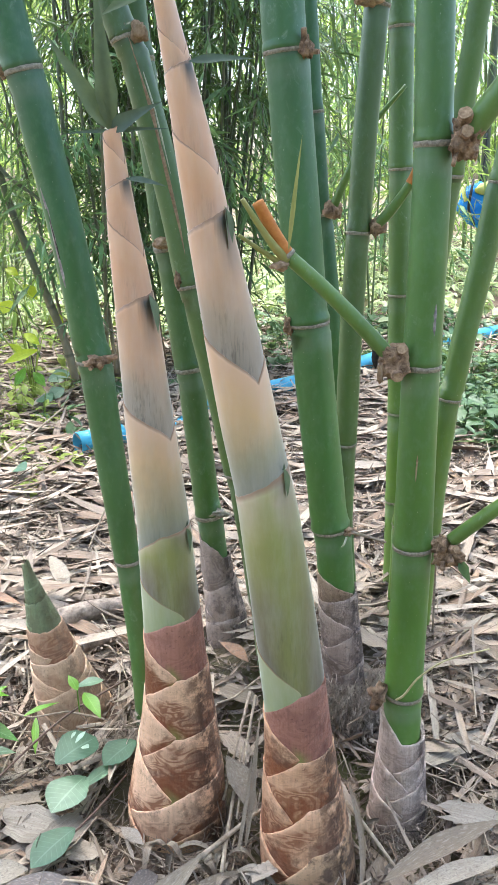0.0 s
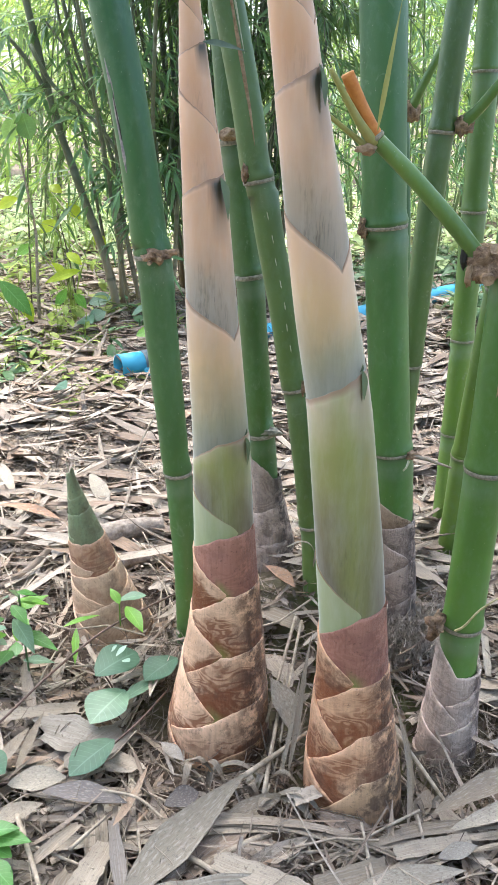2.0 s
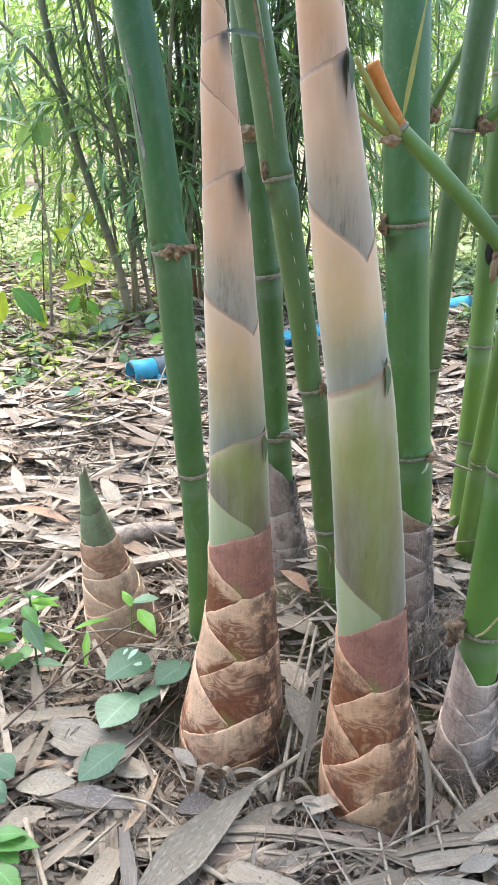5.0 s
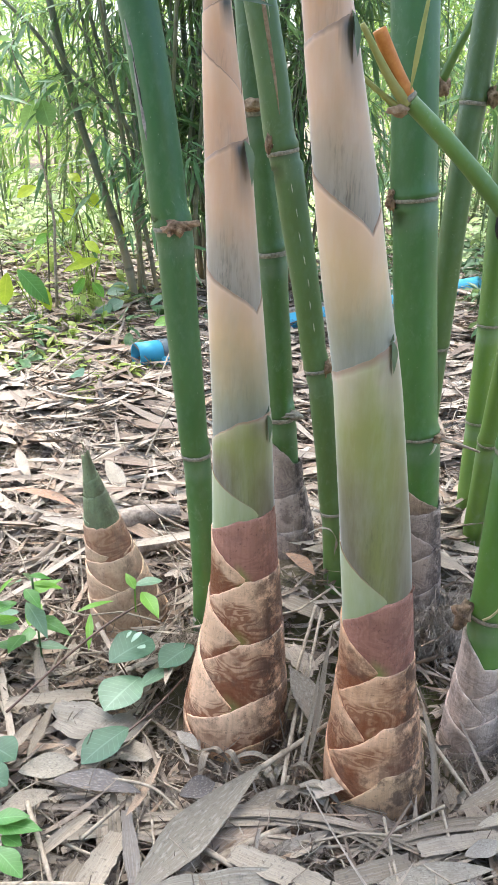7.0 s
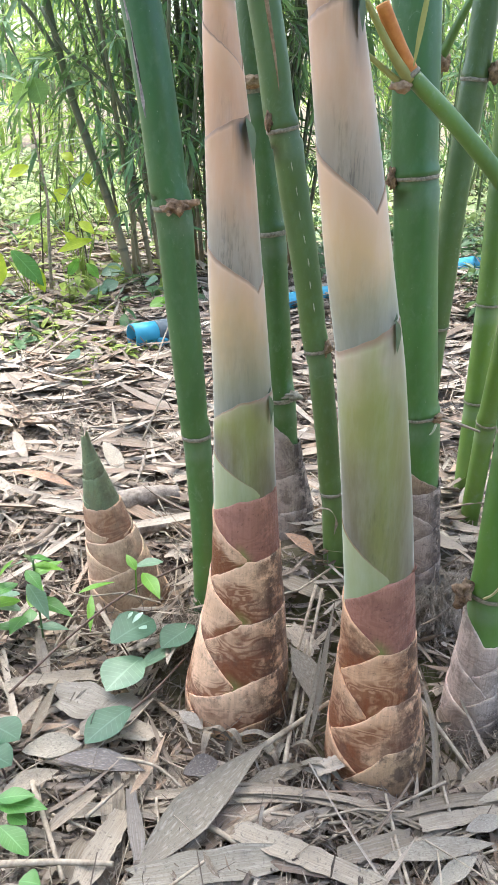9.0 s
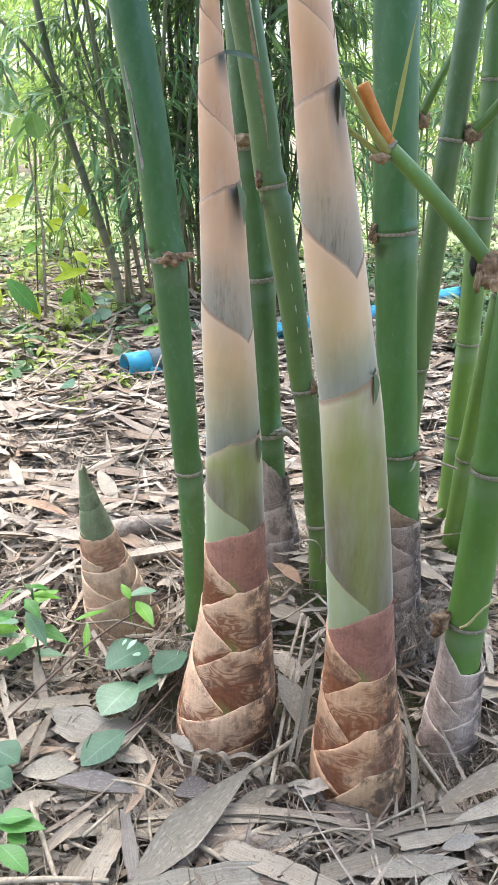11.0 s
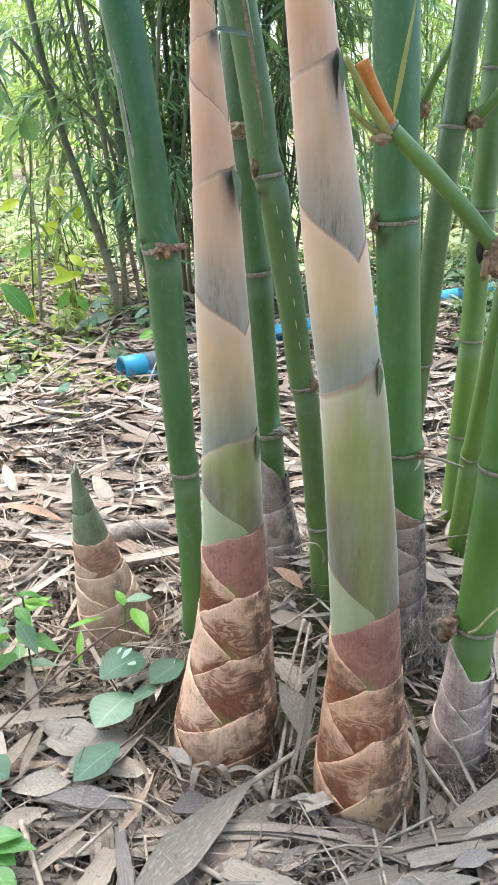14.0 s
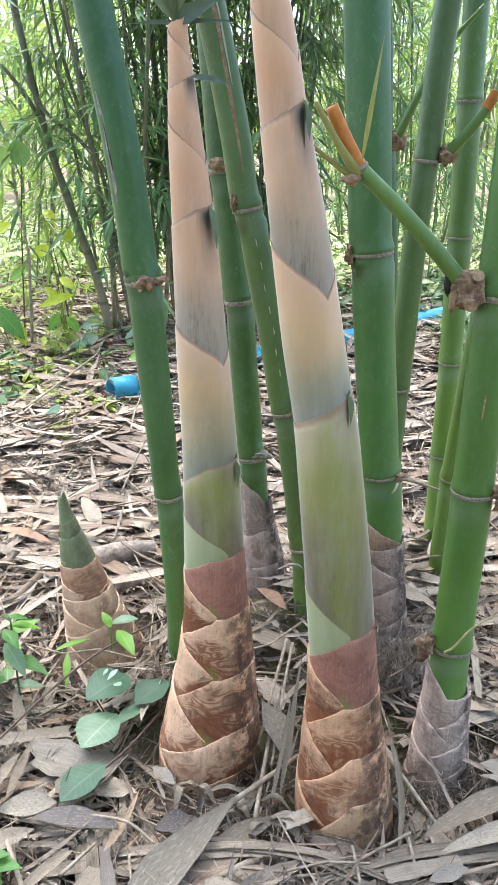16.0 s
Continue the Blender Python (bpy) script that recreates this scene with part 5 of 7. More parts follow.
STEM_TWIG = plain_material("dark_twig", (0.055, 0.05, 0.03), (0.14, 0.12, 0.07), 60, 0.7)
# the near thicket's shade is partly in its darker leaf colour
thicket("bamboo_thicket", "dense thicket of thin bamboo, leaves darkened as in shade", (-0.36, 4.4), 0.32, 34, 4.4, 15500, BAMBOO_DARK, STEM_DARK, 11, 0.19, 0.16, 0.16, (0.006, 0.015), width=0.014)
LEANERS = [([(-0.88, 3.9, -0.03), (-0.93, 3.9, 0.24), (-1.05, 3.9, 0.62), (-1.15, 3.9, 0.97), (-1.30, 3.9, 1.8), (-1.38, 3.95, 2.7)], 0.023),
           ([(-1.13, 3.9, 0.92), (-1.21, 3.9, 1.07), (-1.31, 3.9, 1.20), (-1.48, 3.9, 1.36), (-1.8, 3.95, 1.7)], 0.012),
           ([(-0.78, 4.0, -0.04), (-0.85, 4.0, 0.37), (-0.91, 4.0, 0.75), (-1.09, 4.0, 1.36), (-1.25, 4.1, 2.4)], 0.013),
           ([(-0.74, 4.0, -0.03), (-0.81, 4.0, 0.5), (-0.87, 4.0, 0.88), (-1.04, 4.0, 1.36), (-1.2, 4.0, 2.2)], 0.010),
           ([(-0.70, 4.05, -0.03), (-0.74, 4.05, 0.6), (-0.78, 4.05, 1.2), (-0.86, 4.1, 2.6)], 0.011),
           ([(-0.66, 4.1, -0.03), (-0.69, 4.1, 0.6), (-0.72, 4.1, 1.2), (-0.70, 4.1, 2.8)], 0.009)]
THIN = [([(-1.21, 3.85, 1.18), (-1.12, 3.85, 1.02), (-0.98, 3.85, 0.91), (-0.86, 3.85, 0.77), (-0.80, 3.85, 0.55), (-0.76, 3.85, 0.23)], 0.0100),
        ([(-0.97, 3.85, 1.31), (-0.94, 3.85, 1.02), (-0.89, 3.85, 0.69), (-0.80, 3.85, 0.24)], 0.0090),
        ([(-0.90, 3.85, 1.33), (-0.86, 3.85, 0.91), (-0.81, 3.85, 0.55), (-0.73, 3.85, 0.24)], 0.0080),
        ([(-1.46, 3.85, 1.22), (-1.34, 3.85, 0.98), (-1.26, 3.85, 0.73)], 0.0060),
        ([(-1.13, 3.85, 1.27), (-1.02, 3.85, 1.12), (-0.96, 3.85, 0.97)], 0.0060)]
thicket("bamboo_thicket", "leaning thin bamboo with brown lower stems", (-0.78, 4.0), 0.16, 9, 3.2, 1900, BAMBOO_MID, STEM_BROWN, 12, 0.26, 0.15, 0.28, (0.007, 0.014), width=0.017, fixed=LEANERS + THIN)
# BAMBOO_LIGHT groves carry part of the background's brightness in their leaf colour
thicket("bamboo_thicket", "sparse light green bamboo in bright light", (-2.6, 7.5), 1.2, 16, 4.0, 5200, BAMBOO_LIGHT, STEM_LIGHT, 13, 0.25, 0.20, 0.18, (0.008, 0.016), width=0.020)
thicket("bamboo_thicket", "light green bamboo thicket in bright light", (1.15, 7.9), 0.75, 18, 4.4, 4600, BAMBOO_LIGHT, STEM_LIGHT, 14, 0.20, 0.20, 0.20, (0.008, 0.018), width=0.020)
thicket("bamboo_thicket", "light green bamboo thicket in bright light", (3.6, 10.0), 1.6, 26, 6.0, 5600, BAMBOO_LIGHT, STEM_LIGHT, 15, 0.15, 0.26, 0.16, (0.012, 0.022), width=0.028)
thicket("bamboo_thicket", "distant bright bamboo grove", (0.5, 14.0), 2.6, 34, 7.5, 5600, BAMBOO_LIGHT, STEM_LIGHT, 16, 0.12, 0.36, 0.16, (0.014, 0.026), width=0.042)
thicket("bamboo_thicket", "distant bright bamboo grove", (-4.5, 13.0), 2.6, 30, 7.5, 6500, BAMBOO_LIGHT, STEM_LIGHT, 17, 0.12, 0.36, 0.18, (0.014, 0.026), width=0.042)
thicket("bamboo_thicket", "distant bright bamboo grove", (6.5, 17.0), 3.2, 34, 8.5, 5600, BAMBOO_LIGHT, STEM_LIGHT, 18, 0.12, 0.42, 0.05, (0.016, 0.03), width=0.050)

thicket("bamboo_thicket", "mid green bamboo sprays in bright light", (0.85, 5.6), 0.45, 9, 3.6, 2600, BAMBOO_MID, STEM_LIGHT, 19, 0.22, 0.18, 0.15, (0.005, 0.010), width=0.019)
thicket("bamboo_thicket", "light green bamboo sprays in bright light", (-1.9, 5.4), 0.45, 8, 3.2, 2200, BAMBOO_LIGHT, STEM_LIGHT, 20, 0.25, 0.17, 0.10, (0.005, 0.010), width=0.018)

# tall bamboo added unseen behind the camera, to hold back light from the front
thicket("bamboo_thicket", "unseen tall bamboo added behind the camera to block light", (-1.6, -3.2), 0.9, 22, 5.5, 5200, BAMBOO_DARK, STEM_DARK, 21, 0.30, 0.30, 0.05, (0.012, 0.03), width=0.040)
thicket("bamboo_thicket", "unseen tall bamboo added behind the camera to block light", (1.5, -3.4), 0.9, 22, 5.5, 5200, BAMBOO_DARK, STEM_DARK, 22, 0.30, 0.30, 0.05, (0.012, 0.03), width=0.040)

# ---- weeds ----
OVAL = [blade(1.0, 0.55, 4, 0.5, 0.2, 0.42, tip=1.6), blade(1.0, 0.42, 4, 0.8, 0.25, 0.4, tip=1.5), blade(1.0, 0.30, 4, 0.3, 0.3, 0.38)]


def weeds(name, label, spots, mat, seed, size, tall, stalk_mat=None):
    """Low broad-leaved plants: (x, y, spread, count) for each patch."""
    rng = random.Random(seed)
    rows, tv, tf = [], [], []
    for cx, cy, spread, count in spots:
        for _ in range(count):
            x, y = (c + spread * max(-1.9, min(1.9, rng.gauss(0, 1))) for c in (cx, cy))
            z = ground_height(x, y)
            h = tall * rng.uniform(0.25, 1.0)
            lean = Vector((rng.uniform(-0.35, 0.35), rng.uniform(-0.35, 0.35), 1))
            at = len(tv)
            for j in range(4):
                q = Vector((x, y, z)) + lean * h * j / 3
                tv += [q + Vector((0.0018, 0, 0)), q + Vector((-0.001, 0.0016, 0)), q + Vector((-0.001, -0.0016, 0))]
            tf += [(at + i * 3 + j, at + i * 3 + (j + 1) % 3, at + i * 3 + 3 + (j + 1) % 3, at + i * 3 + 3 + j) for i in range(3) for j in range(3)]
            for j in range(rng.randint(3, 8)):
                q = Vector((x, y, z)) + lean * h * rng.uniform(0.3, 1.0)
                rows.append((rng.randrange(3), turn(rng.uniform(0, 6.28), rng.uniform(-0.5, 0.5), rng.uniform(-0.4, 0.4), size * rng.uniform(0.6, 1.3)), np.array(q)))
    top = single(name, scatter_mesh(name, OVAL, rows), mat, label, "weeds", kind="stuff")
    me = mesh_of("stalks", tv, tf)
    st = new("stalks", me)
    me.materials.append(stalk_mat or WEED_DARK)
    st.parent = top
    st["kind"] = "stuff"


weeds("weeds", "bright yellow-green broad-leaved weeds among litter", [(-1.3, 3.4, 0.22, 7), (-1.5, 4.1, 0.45, 20), (-1.0, 3.6, 0.2, 6), (-2.2, 5.4, 0.8, 60)], WEED_LIGHT, 31, 0.085, 0.22, WEED_LIGHT)
weeds("weeds", "small pale green weeds among litter", [(-1.2, 3.2, 0.35, 40), (-0.8, 3.4, 0.3, 30), (-1.7, 4.4, 0.6, 80), (-0.9, 2.6, 0.2, 12), (-0.92, 3.0, 0.14, 22), (-0.78, 2.65, 0.12, 12), (-1.02, 3.35, 0.18, 26), (-0.80, 2.42, 0.04, 6), (-0.95, 3.06, 0.05, 8), (-1.19, 3.06, 0.06, 10), (-0.78, 2.80, 0.05, 8)], WEED_LIGHT, 34, 0.052, 0.07, WEED_LIGHT)
weeds("weeds", "dull green low weeds among litter", [(-0.75, 3.45, 0.25, 16), (-1.1, 2.9, 0.2, 8), (0.15, 4.9, 0.5, 70), (1.0, 4.9, 0.5, 110), (1.25, 3.6, 0.20, 90), (0.92, 2.92, 0.10, 55), (1.0, 3.35, 0.14, 60), (1.05, 4.0, 0.16, 70), (0.55, 5.3, 0.5, 60)], WEED_DARK, 32, 0.082, 0.17)
# far weeds take the paled leaf, which carries the sunlight in its colour
weeds("weeds", "ground cover far behind the clump, paled as if sunlit", [(-3.5, 8.5, 1.8, 700), (1.5, 8.5, 1.6, 560), (4.5, 11.0, 2.2, 500), (0.0, 6.8, 0.9, 200), (-2.0, 6.4, 0.7, 240)], WEED_FAR, 33, 0.12, 0.22)

HEART = leaf_material("green_heart_leaf", [(0.10, 0.22, 0.055), (0.17, 0.31, 0.09)], 0.45, 0.45, False, 0.3)

# the thin sapling at the edge of the litter
sapling = thing("sapling", (-1.19, 3.53, 0.0), "thin pale sapling with drooping narrow leaves", "sapling")
path = bent([(-1.165, 3.53, -0.02), (-1.155, 3.53, 0.28), (-1.15, 3.53, 0.44), (-1.185, 3.52, 0.72), (-1.175, 3.51, 0.90)], 16)
part("stem", tube("stem", path, [0.0085 - 0.00035 * i for i in range(16)], 8), TWIG, sapling)
rng = random.Random(77)
for i in range(22):
    p = path[rng.randint(5, 15)]
    a = rng.uniform(0, 6.28)
    placed_blade("leaf", p, p + Vector((math.cos(a) * 0.16, math.sin(a) * 0.12, rng.uniform(-0.12, 0.06))), 0.018, BAMBOO_DARK, sapling, "", 0.5)
for dx, dz, w in ((-0.050, -0.04, 0.095), (0.055, -0.02, 0.095), (0.01, 0.05, 0.09)):
    placed_blade("leaf", path[15] + Vector((dx * 0.3, 0, 0)), path[15] + Vector((dx, -0.03, dz - 0.08)), w, HEART, sapling, "", 0.2, 0.1, 0.5, 60, sharp=2)

YELLOW_LEAF = leaf_material("yellow_green_leaf", [(0.32, 0.44, 0.010), (0.48, 0.55, 0.020)], 0.5, 0.4, False, 0.25)
DEEP_LEAF = leaf_material("deep_green_leaf", [(0.045, 0.15, 0.03), (0.08, 0.22, 0.04)], 0.35, 0.4, False, 0.4)


def edge_plant(label, base, leaves):
    """A broad-leaved plant at the edge of the clearing: stalks from its base to each leaf."""
    top = thing("broad_leaved_weed", base, label, "plant")
    for a, b, w, m, br in leaves:
        a = Vector(a)
        part("stem", tube("stem", bent([Vector(base), Vector(base).lerp(a, 0.6) + Vector((0, 0, 0.03)), a], 10), [0.0028] * 10, 6), WEED_LIGHT, top)
        placed_blade("leaf", a, b, w, m, top, "", 0.45, 0.2, br, 0, 10, 0.15, sharp=1.4, face=(0.2, -0.8, 0.7))


edge_plant("broad-leaved weed with a large folded green leaf", (-1.24, 3.47, 0.0), [((-1.303, 3.45, 0.215), (-1.160, 3.42, 0.070), 0.085, DEEP_LEAF, 0.45), ((-1.225, 3.46, 0.160), (-1.160, 3.43, 0.040), 0.060, YELLOW_LEAF, 0.5), ((-1.35, 3.45, 0.20), (-1.365, 3.42, 0.055), 0.075, YELLOW_LEAF, 0.5)])
edge_plant("broad-leaved weed with bright yellow-green leaves", (-1.00, 3.52, 0.0), [((-0.945, 3.47, 0.268), (-1.098, 3.44, 0.212), 0.050, YELLOW_LEAF, 0.4), ((-1.004, 3.48, 0.340), (-0.928, 3.44, 0.296), 0.045, YELLOW_LEAF, 0.45), ((-0.985, 3.50, 0.16), (-0.925, 3.46, 0.10), 0.045, FRESH_LEAF, 0.45), ((-1.02, 3.50, 0.18), (-1.06, 3.45, 0.10), 0.045, FRESH_LEAF, 0.45), ((-1.02, 3.5, 0.24), (-1.07, 3.46, 0.30), 0.04, YELLOW_LEAF, 0.4)])
edge_plant("tall weed with yellow-green leaves behind the litter", (-1.12, 3.95, 0.0), [((-1.18, 3.95, 0.42), (-1.25, 3.92, 0.36), 0.07, YELLOW_LEAF, 0.5), ((-1.12, 3.95, 0.50), (-1.05, 3.92, 0.43), 0.065, YELLOW_LEAF, 0.5), ((-1.20, 3.95, 0.58), (-1.13, 3.92, 0.55), 0.05, YELLOW_LEAF, 0.5), ((-1.36, 3.95, 0.52), (-1.45, 3.92, 0.47), 0.07, YELLOW_LEAF, 0.5), ((-1.30, 3.95, 0.30), (-1.38, 3.92, 0.25), 0.06, FRESH_LEAF, 0.5), ((-1.0, 3.95, 0.35), (-0.93, 3.92, 0.30), 0.06, YELLOW_LEAF, 0.5)])
vine = thing("creeper", (-0.86, 3.4, 0.0), "creeping vine with dull bluish leaves at the litter's edge", "plant")
part("stem", tube("stem", bent([(-1.0, 3.80, 0.03), (-0.90, 3.50, 0.06), (-0.80, 3.25, 0.05), (-0.60, 3.22, 0.05)], 20), [0.003] * 20, 6), VINE, vine)
for a, b, w, m in (((-0.985, 3.74, 0.06), (-0.880, 3.76, 0.09), 0.085, PALE_LEAF), ((-0.955, 3.45, 0.05), (-0.865, 3.32, 0.07), 0.080, ROUND_LEAF), ((-0.815, 3.31, 0.05), (-0.775, 3.25, 0.10), 0.060, PALE_LEAF), ((-0.90, 3.38, 0.06), (-0.83, 3.42, 0.10), 0.070, ROUND_LEAF), ((-0.657, 3.21, 0.05), (-0.585, 3.24, 0.07), 0.055, FRESH_LEAF), ((-0.62, 3.25, 0.06), (-0.56, 3.20, 0.10), 0.05, FRESH_LEAF), ((-0.74, 3.55, 0.06), (-0.67, 3.5, 0.10), 0.06, PALE_LEAF), ((-0.80, 2.52, 0.05), (-0.74, 2.44, 0.07), 0.055, ROUND_LEAF)):
    placed_blade("leaf", a, b, w, m, vine, "", 0.35, 0.18, 0.5, 0, 10, 0.0, sharp=2.0, face=(0, -0.6, 0.8))

# thin sprouts with narrow leaves and dry twigs beside the sapling
for x, y, top_z, lean_x, seed in ((-1.36, 3.45, 0.62, -0.05, 81), (-1.27, 3.75, 0.95, 0.06, 82), (-1.02, 3.70, 0.50, -0.08, 83)):
    rng = random.Random(seed)
    sprout = thing("bamboo_sprout", (x, y, 0.0), "thin bamboo sprout with narrow drooping leaves", "bamboo sprout", "bamboo sprouts by the sapling")
    path = bent([(x, y, -0.02), (x + lean_x * 0.4, y, top_z * 0.5), (x + lean_x, y, top_z)], 14)
    part("stem", tube("stem", path, [0.0045 - 0.0002 * i for i in range(14)], 6), STEM_TWIG, sprout)
    for i in range(9):
        p = path[rng.randint(5, 13)]
        a, n = rng.uniform(0, 6.28), rng.uniform(0.08, 0.17)
        q = p + Vector((math.cos(a) * 0.07, math.sin(a) * 0.05, rng.uniform(-0.02, 0.05)))
        part("twig", tube("twig", bent([p, (p + q) / 2 + Vector((0, 0, 0.008)), q], 5), [0.0016] * 5, 5), STEM_TWIG, sprout)
        placed_blade("leaf", q, q + Vector((math.cos(a) * n, math.sin(a) * n * 0.6, rng.uniform(-0.10, 0.01))), 0.016, BAMBOO_MID if i % 3 else BAMBOO_DARK, sprout, "", 0.5)

# ---- bag hanging far behind ----
BAG_BLUE = plain_material("blue_cloth", (0.01, 0.16, 0.62), (0.03, 0.28, 0.80), 9, 0.6, 0.2, 0.004)
BAG_YELLOW = plain_material("yellow_cloth", (0.65, 0.60, 0.06), (0.75, 0.74, 0.35), 9, 0.6, 0.1)
STRAP = plain_material("black_strap", (0.012, 0.013, 0.016), (0.04, 0.04, 0.05), 30, 0.6)
bag = thing("bag", (2.41, 8.65, 0.48), "blue and yellow cloth bag hanging from a bamboo pole", "bag")
part("body", lump("body", (2.41, 8.65, 0.70), (0.24, 0.13, 0.23), 41.0, 0.18, 4), BAG_BLUE, bag)
part("flap", lump("flap", (2.47, 8.53, 0.86), (0.17, 0.08, 0.075), 42.0, 0.15, 3), BAG_YELLOW, bag, "pale yellow flap")
part("piping", tube("piping", bent([(2.21, 8.60, 0.90), (2.19, 8.55, 0.82), (2.21, 8.52, 0.74)], 8), [0.02] * 8, 8), BAG_YELLOW, bag)
part("strap", tube("strap", bent([(2.29, 8.58, 0.95), (2.25, 8.48, 0.84), (2.24, 8.50, 0.66), (2.31, 8.50, 0.50)], 14), [0.014] * 14, 8), STRAP, bag)
part("strap", tube("strap", bent([(2.38, 8.66, 0.90), (2.42, 8.70, 1.15), (2.44, 8.74, 1.40)], 10), [0.012] * 10, 8), STRAP, bag)
pole = thing("bamboo_pole", (2.44, 8.78, 0.0), "dark upright bamboo pole carrying a bag", "bamboo")
part("stem", tube("stem", bent([(2.44, 8.78, -0.05), (2.45, 8.78, 1.5), (2.48, 8.80, 3.6)], 20), [0.04] * 20, 12, (0.4, 0.9, 1.4, 1.9)), STEM_DARK, pole)

# ---- plants close to the shoots ----


def leaf_plant(name, label, base, stems, leaves):
    """A small plant: stems as (points, radius, material), leaves as (foot, tip, width, material, broad, sharp)."""
    top = thing(name, base, label, "plant")
    for pts, r, m in stems:
        part("stem", tube("stem", bent(pts, 20), [r] * 20, 8), m, top)
    for p, q, w, m, br, sh in leaves:
        placed_blade("leaf", p, q, w, m, top, "", 0.35, 0.18, br, 0, 10, 0.0, sharp=sh)
    return top


leaf_plant("creeper", "creeping vine with bluish round leaves over dry litter", (-0.41, 0.91, 0.0),
           [([(-0.42, 0.89, 0.08), (-0.357, 1.009, 0.10), (-0.293, 1.118, 0.105), (-0.18, 1.235, 0.11)], 0.0019, VINE),
            ([(-0.29, 1.05, 0.0), (-0.285, 1.045, 0.03), (-0.305, 1.042, 0.075)], 0.0014, VINE),
            ([(-0.45, 0.84, 0.012), (-0.306, 0.862, 0.035), (-0.235, 0.93, 0.05), (-0.19, 1.02, 0.055)], 0.0016, VINE)],
           [((-0.306, 1.022, 0.072), (-0.250, 1.078, 0.080), 0.076, ROUND_LEAF, 0.5, 3.0),
            ((-0.276, 1.042, 0.097), (-0.262, 1.060, 0.106), 0.010, MINT_LEAF, 0.5, 1.6),
            ((-0.264, 1.034, 0.096), (-0.250, 1.024, 0.102), 0.013, MINT_LEAF, 0.5, 2.0),
            ((-0.286, 1.054, 0.096), (-0.280, 1.066, 0.101), 0.006, MINT_LEAF, 0.5, 2.0),
            ((-0.257, 1.014, 0.055), (-0.296, 0.942, 0.048), 0.072, PALE_LEAF, 0.5, 2.0),
            ((-0.262, 0.985, 0.052), (-0.194, 1.054, 0.058), 0.026, PALE_LEAF, 0.4, 1.2),
            ((-0.183, 1.074, 0.076), (-0.228, 1.022, 0.068), 0.056, ROUND_LEAF, 0.5, 2.0),
            ((-0.252, 0.908, 0.052), (-0.303, 0.846, 0.040), 0.056, ROUND_LEAF, 0.5, 2.0)])
leaf_plant("creeper", "young vine shoot with fresh green leaves", (-0.285, 1.11, 0.10),
           [([(-0.285, 1.12, 0.10), (-0.284, 1.115, 0.13), (-0.283, 1.112, 0.15)], 0.0013, FRESH_LEAF)],
           [((-0.283, 1.112, 0.148), (-0.304, 1.140, 0.160), 0.017, FRESH_LEAF, 0.4, 1.3), ((-0.270, 1.104, 0.150), (-0.232, 1.046, 0.142), 0.026, FRESH_LEAF, 0.4, 1.3),
            ((-0.286, 1.120, 0.150), (-0.242, 1.136, 0.152), 0.026, PALE_LEAF, 0.5, 1.8),
            ((-0.375, 1.095, 0.110), (-0.322, 1.130, 0.112), 0.014, FRESH_LEAF, 0.4, 1.2), ((-0.352, 1.090, 0.112), (-0.340, 1.030, 0.085), 0.013, FRESH_LEAF, 0.4, 1.2)])
seed_leaves = []
rng = random.Random(5)
for i, (z, s) in enumerate(((0.05, 0.8), (0.08, 1.0), (0.11, 1.1), (0.14, 1.0), (0.165, 0.8), (0.18, 0.6))):
    for a in (0.2 + i * 1.3, 3.3 + i * 1.3, 1.8 + i * 1.2):
        p = Vector((-0.452, 1.07, z + 0.006))
        seed_leaves.append((p + Vector((math.cos(a), math.sin(a), 0)) * 0.012, p + Vector((math.cos(a) * 0.080 * s, math.sin(a) * 0.060 * s, rng.uniform(-0.045, 0.015))), 0.031 * s, (PALE_LEAF, DEEP_LEAF, FRESH_LEAF, DEEP_LEAF)[(i + int(a)) % 4], 0.40, 1.0))
leaf_plant("seedling", "bright green seedling growing in the litter", (-0.435, 1.07, 0.0), [([(-0.43, 1.07, 0.0), (-0.433, 1.07, 0.09), (-0.435, 1.07, 0.185)], 0.0018, WEED_DARK)], seed_leaves)
leaf_plant("seedling", "low green plant with crinkled leaves at the litter's edge", (-0.39, 0.735, 0.0),
           [([(-0.39, 0.735, 0.0), (-0.385, 0.735, 0.03), (-0.37, 0.735, 0.055)], 0.0016, WEED_DARK)],
           [((-0.384, 0.725, 0.055), (-0.315, 0.720, 0.058), 0.034, DEEP_LEAF, 0.4, 1.3), ((-0.380, 0.725, 0.062), (-0.333, 0.732, 0.066), 0.026, DEEP_LEAF, 0.4, 1.3), ((-0.368, 0.698, 0.050), (-0.321, 0.664, 0.046), 0.030, DEEP_LEAF, 0.45, 1.6), ((-0.363, 0.713, 0.052), (-0.335, 0.703, 0.050), 0.022, DEEP_LEAF, 0.45, 1.4), ((-0.321, 0.632, 0.046), (-0.296, 0.630, 0.046), 0.030, DEEP_LEAF, 0.45, 1.4)])
leaf_plant("seedling", "small green plant with round leaves in litter", (-0.395, 0.79, 0.0),
           [([(-0.39, 0.79, 0.0), (-0.395, 0.79, 0.03), (-0.40, 0.79, 0.06)], 0.0016, VINE)],
           [((-0.435, 0.845, 0.065), (-0.385, 0.825, 0.060), 0.050, ROUND_LEAF, 0.5, 2.0), ((-0.43, 0.80, 0.062), (-0.382, 0.785, 0.056), 0.046, ROUND_LEAF, 0.5, 2.0)])

# ---- litter ----
rng = random.Random(101)


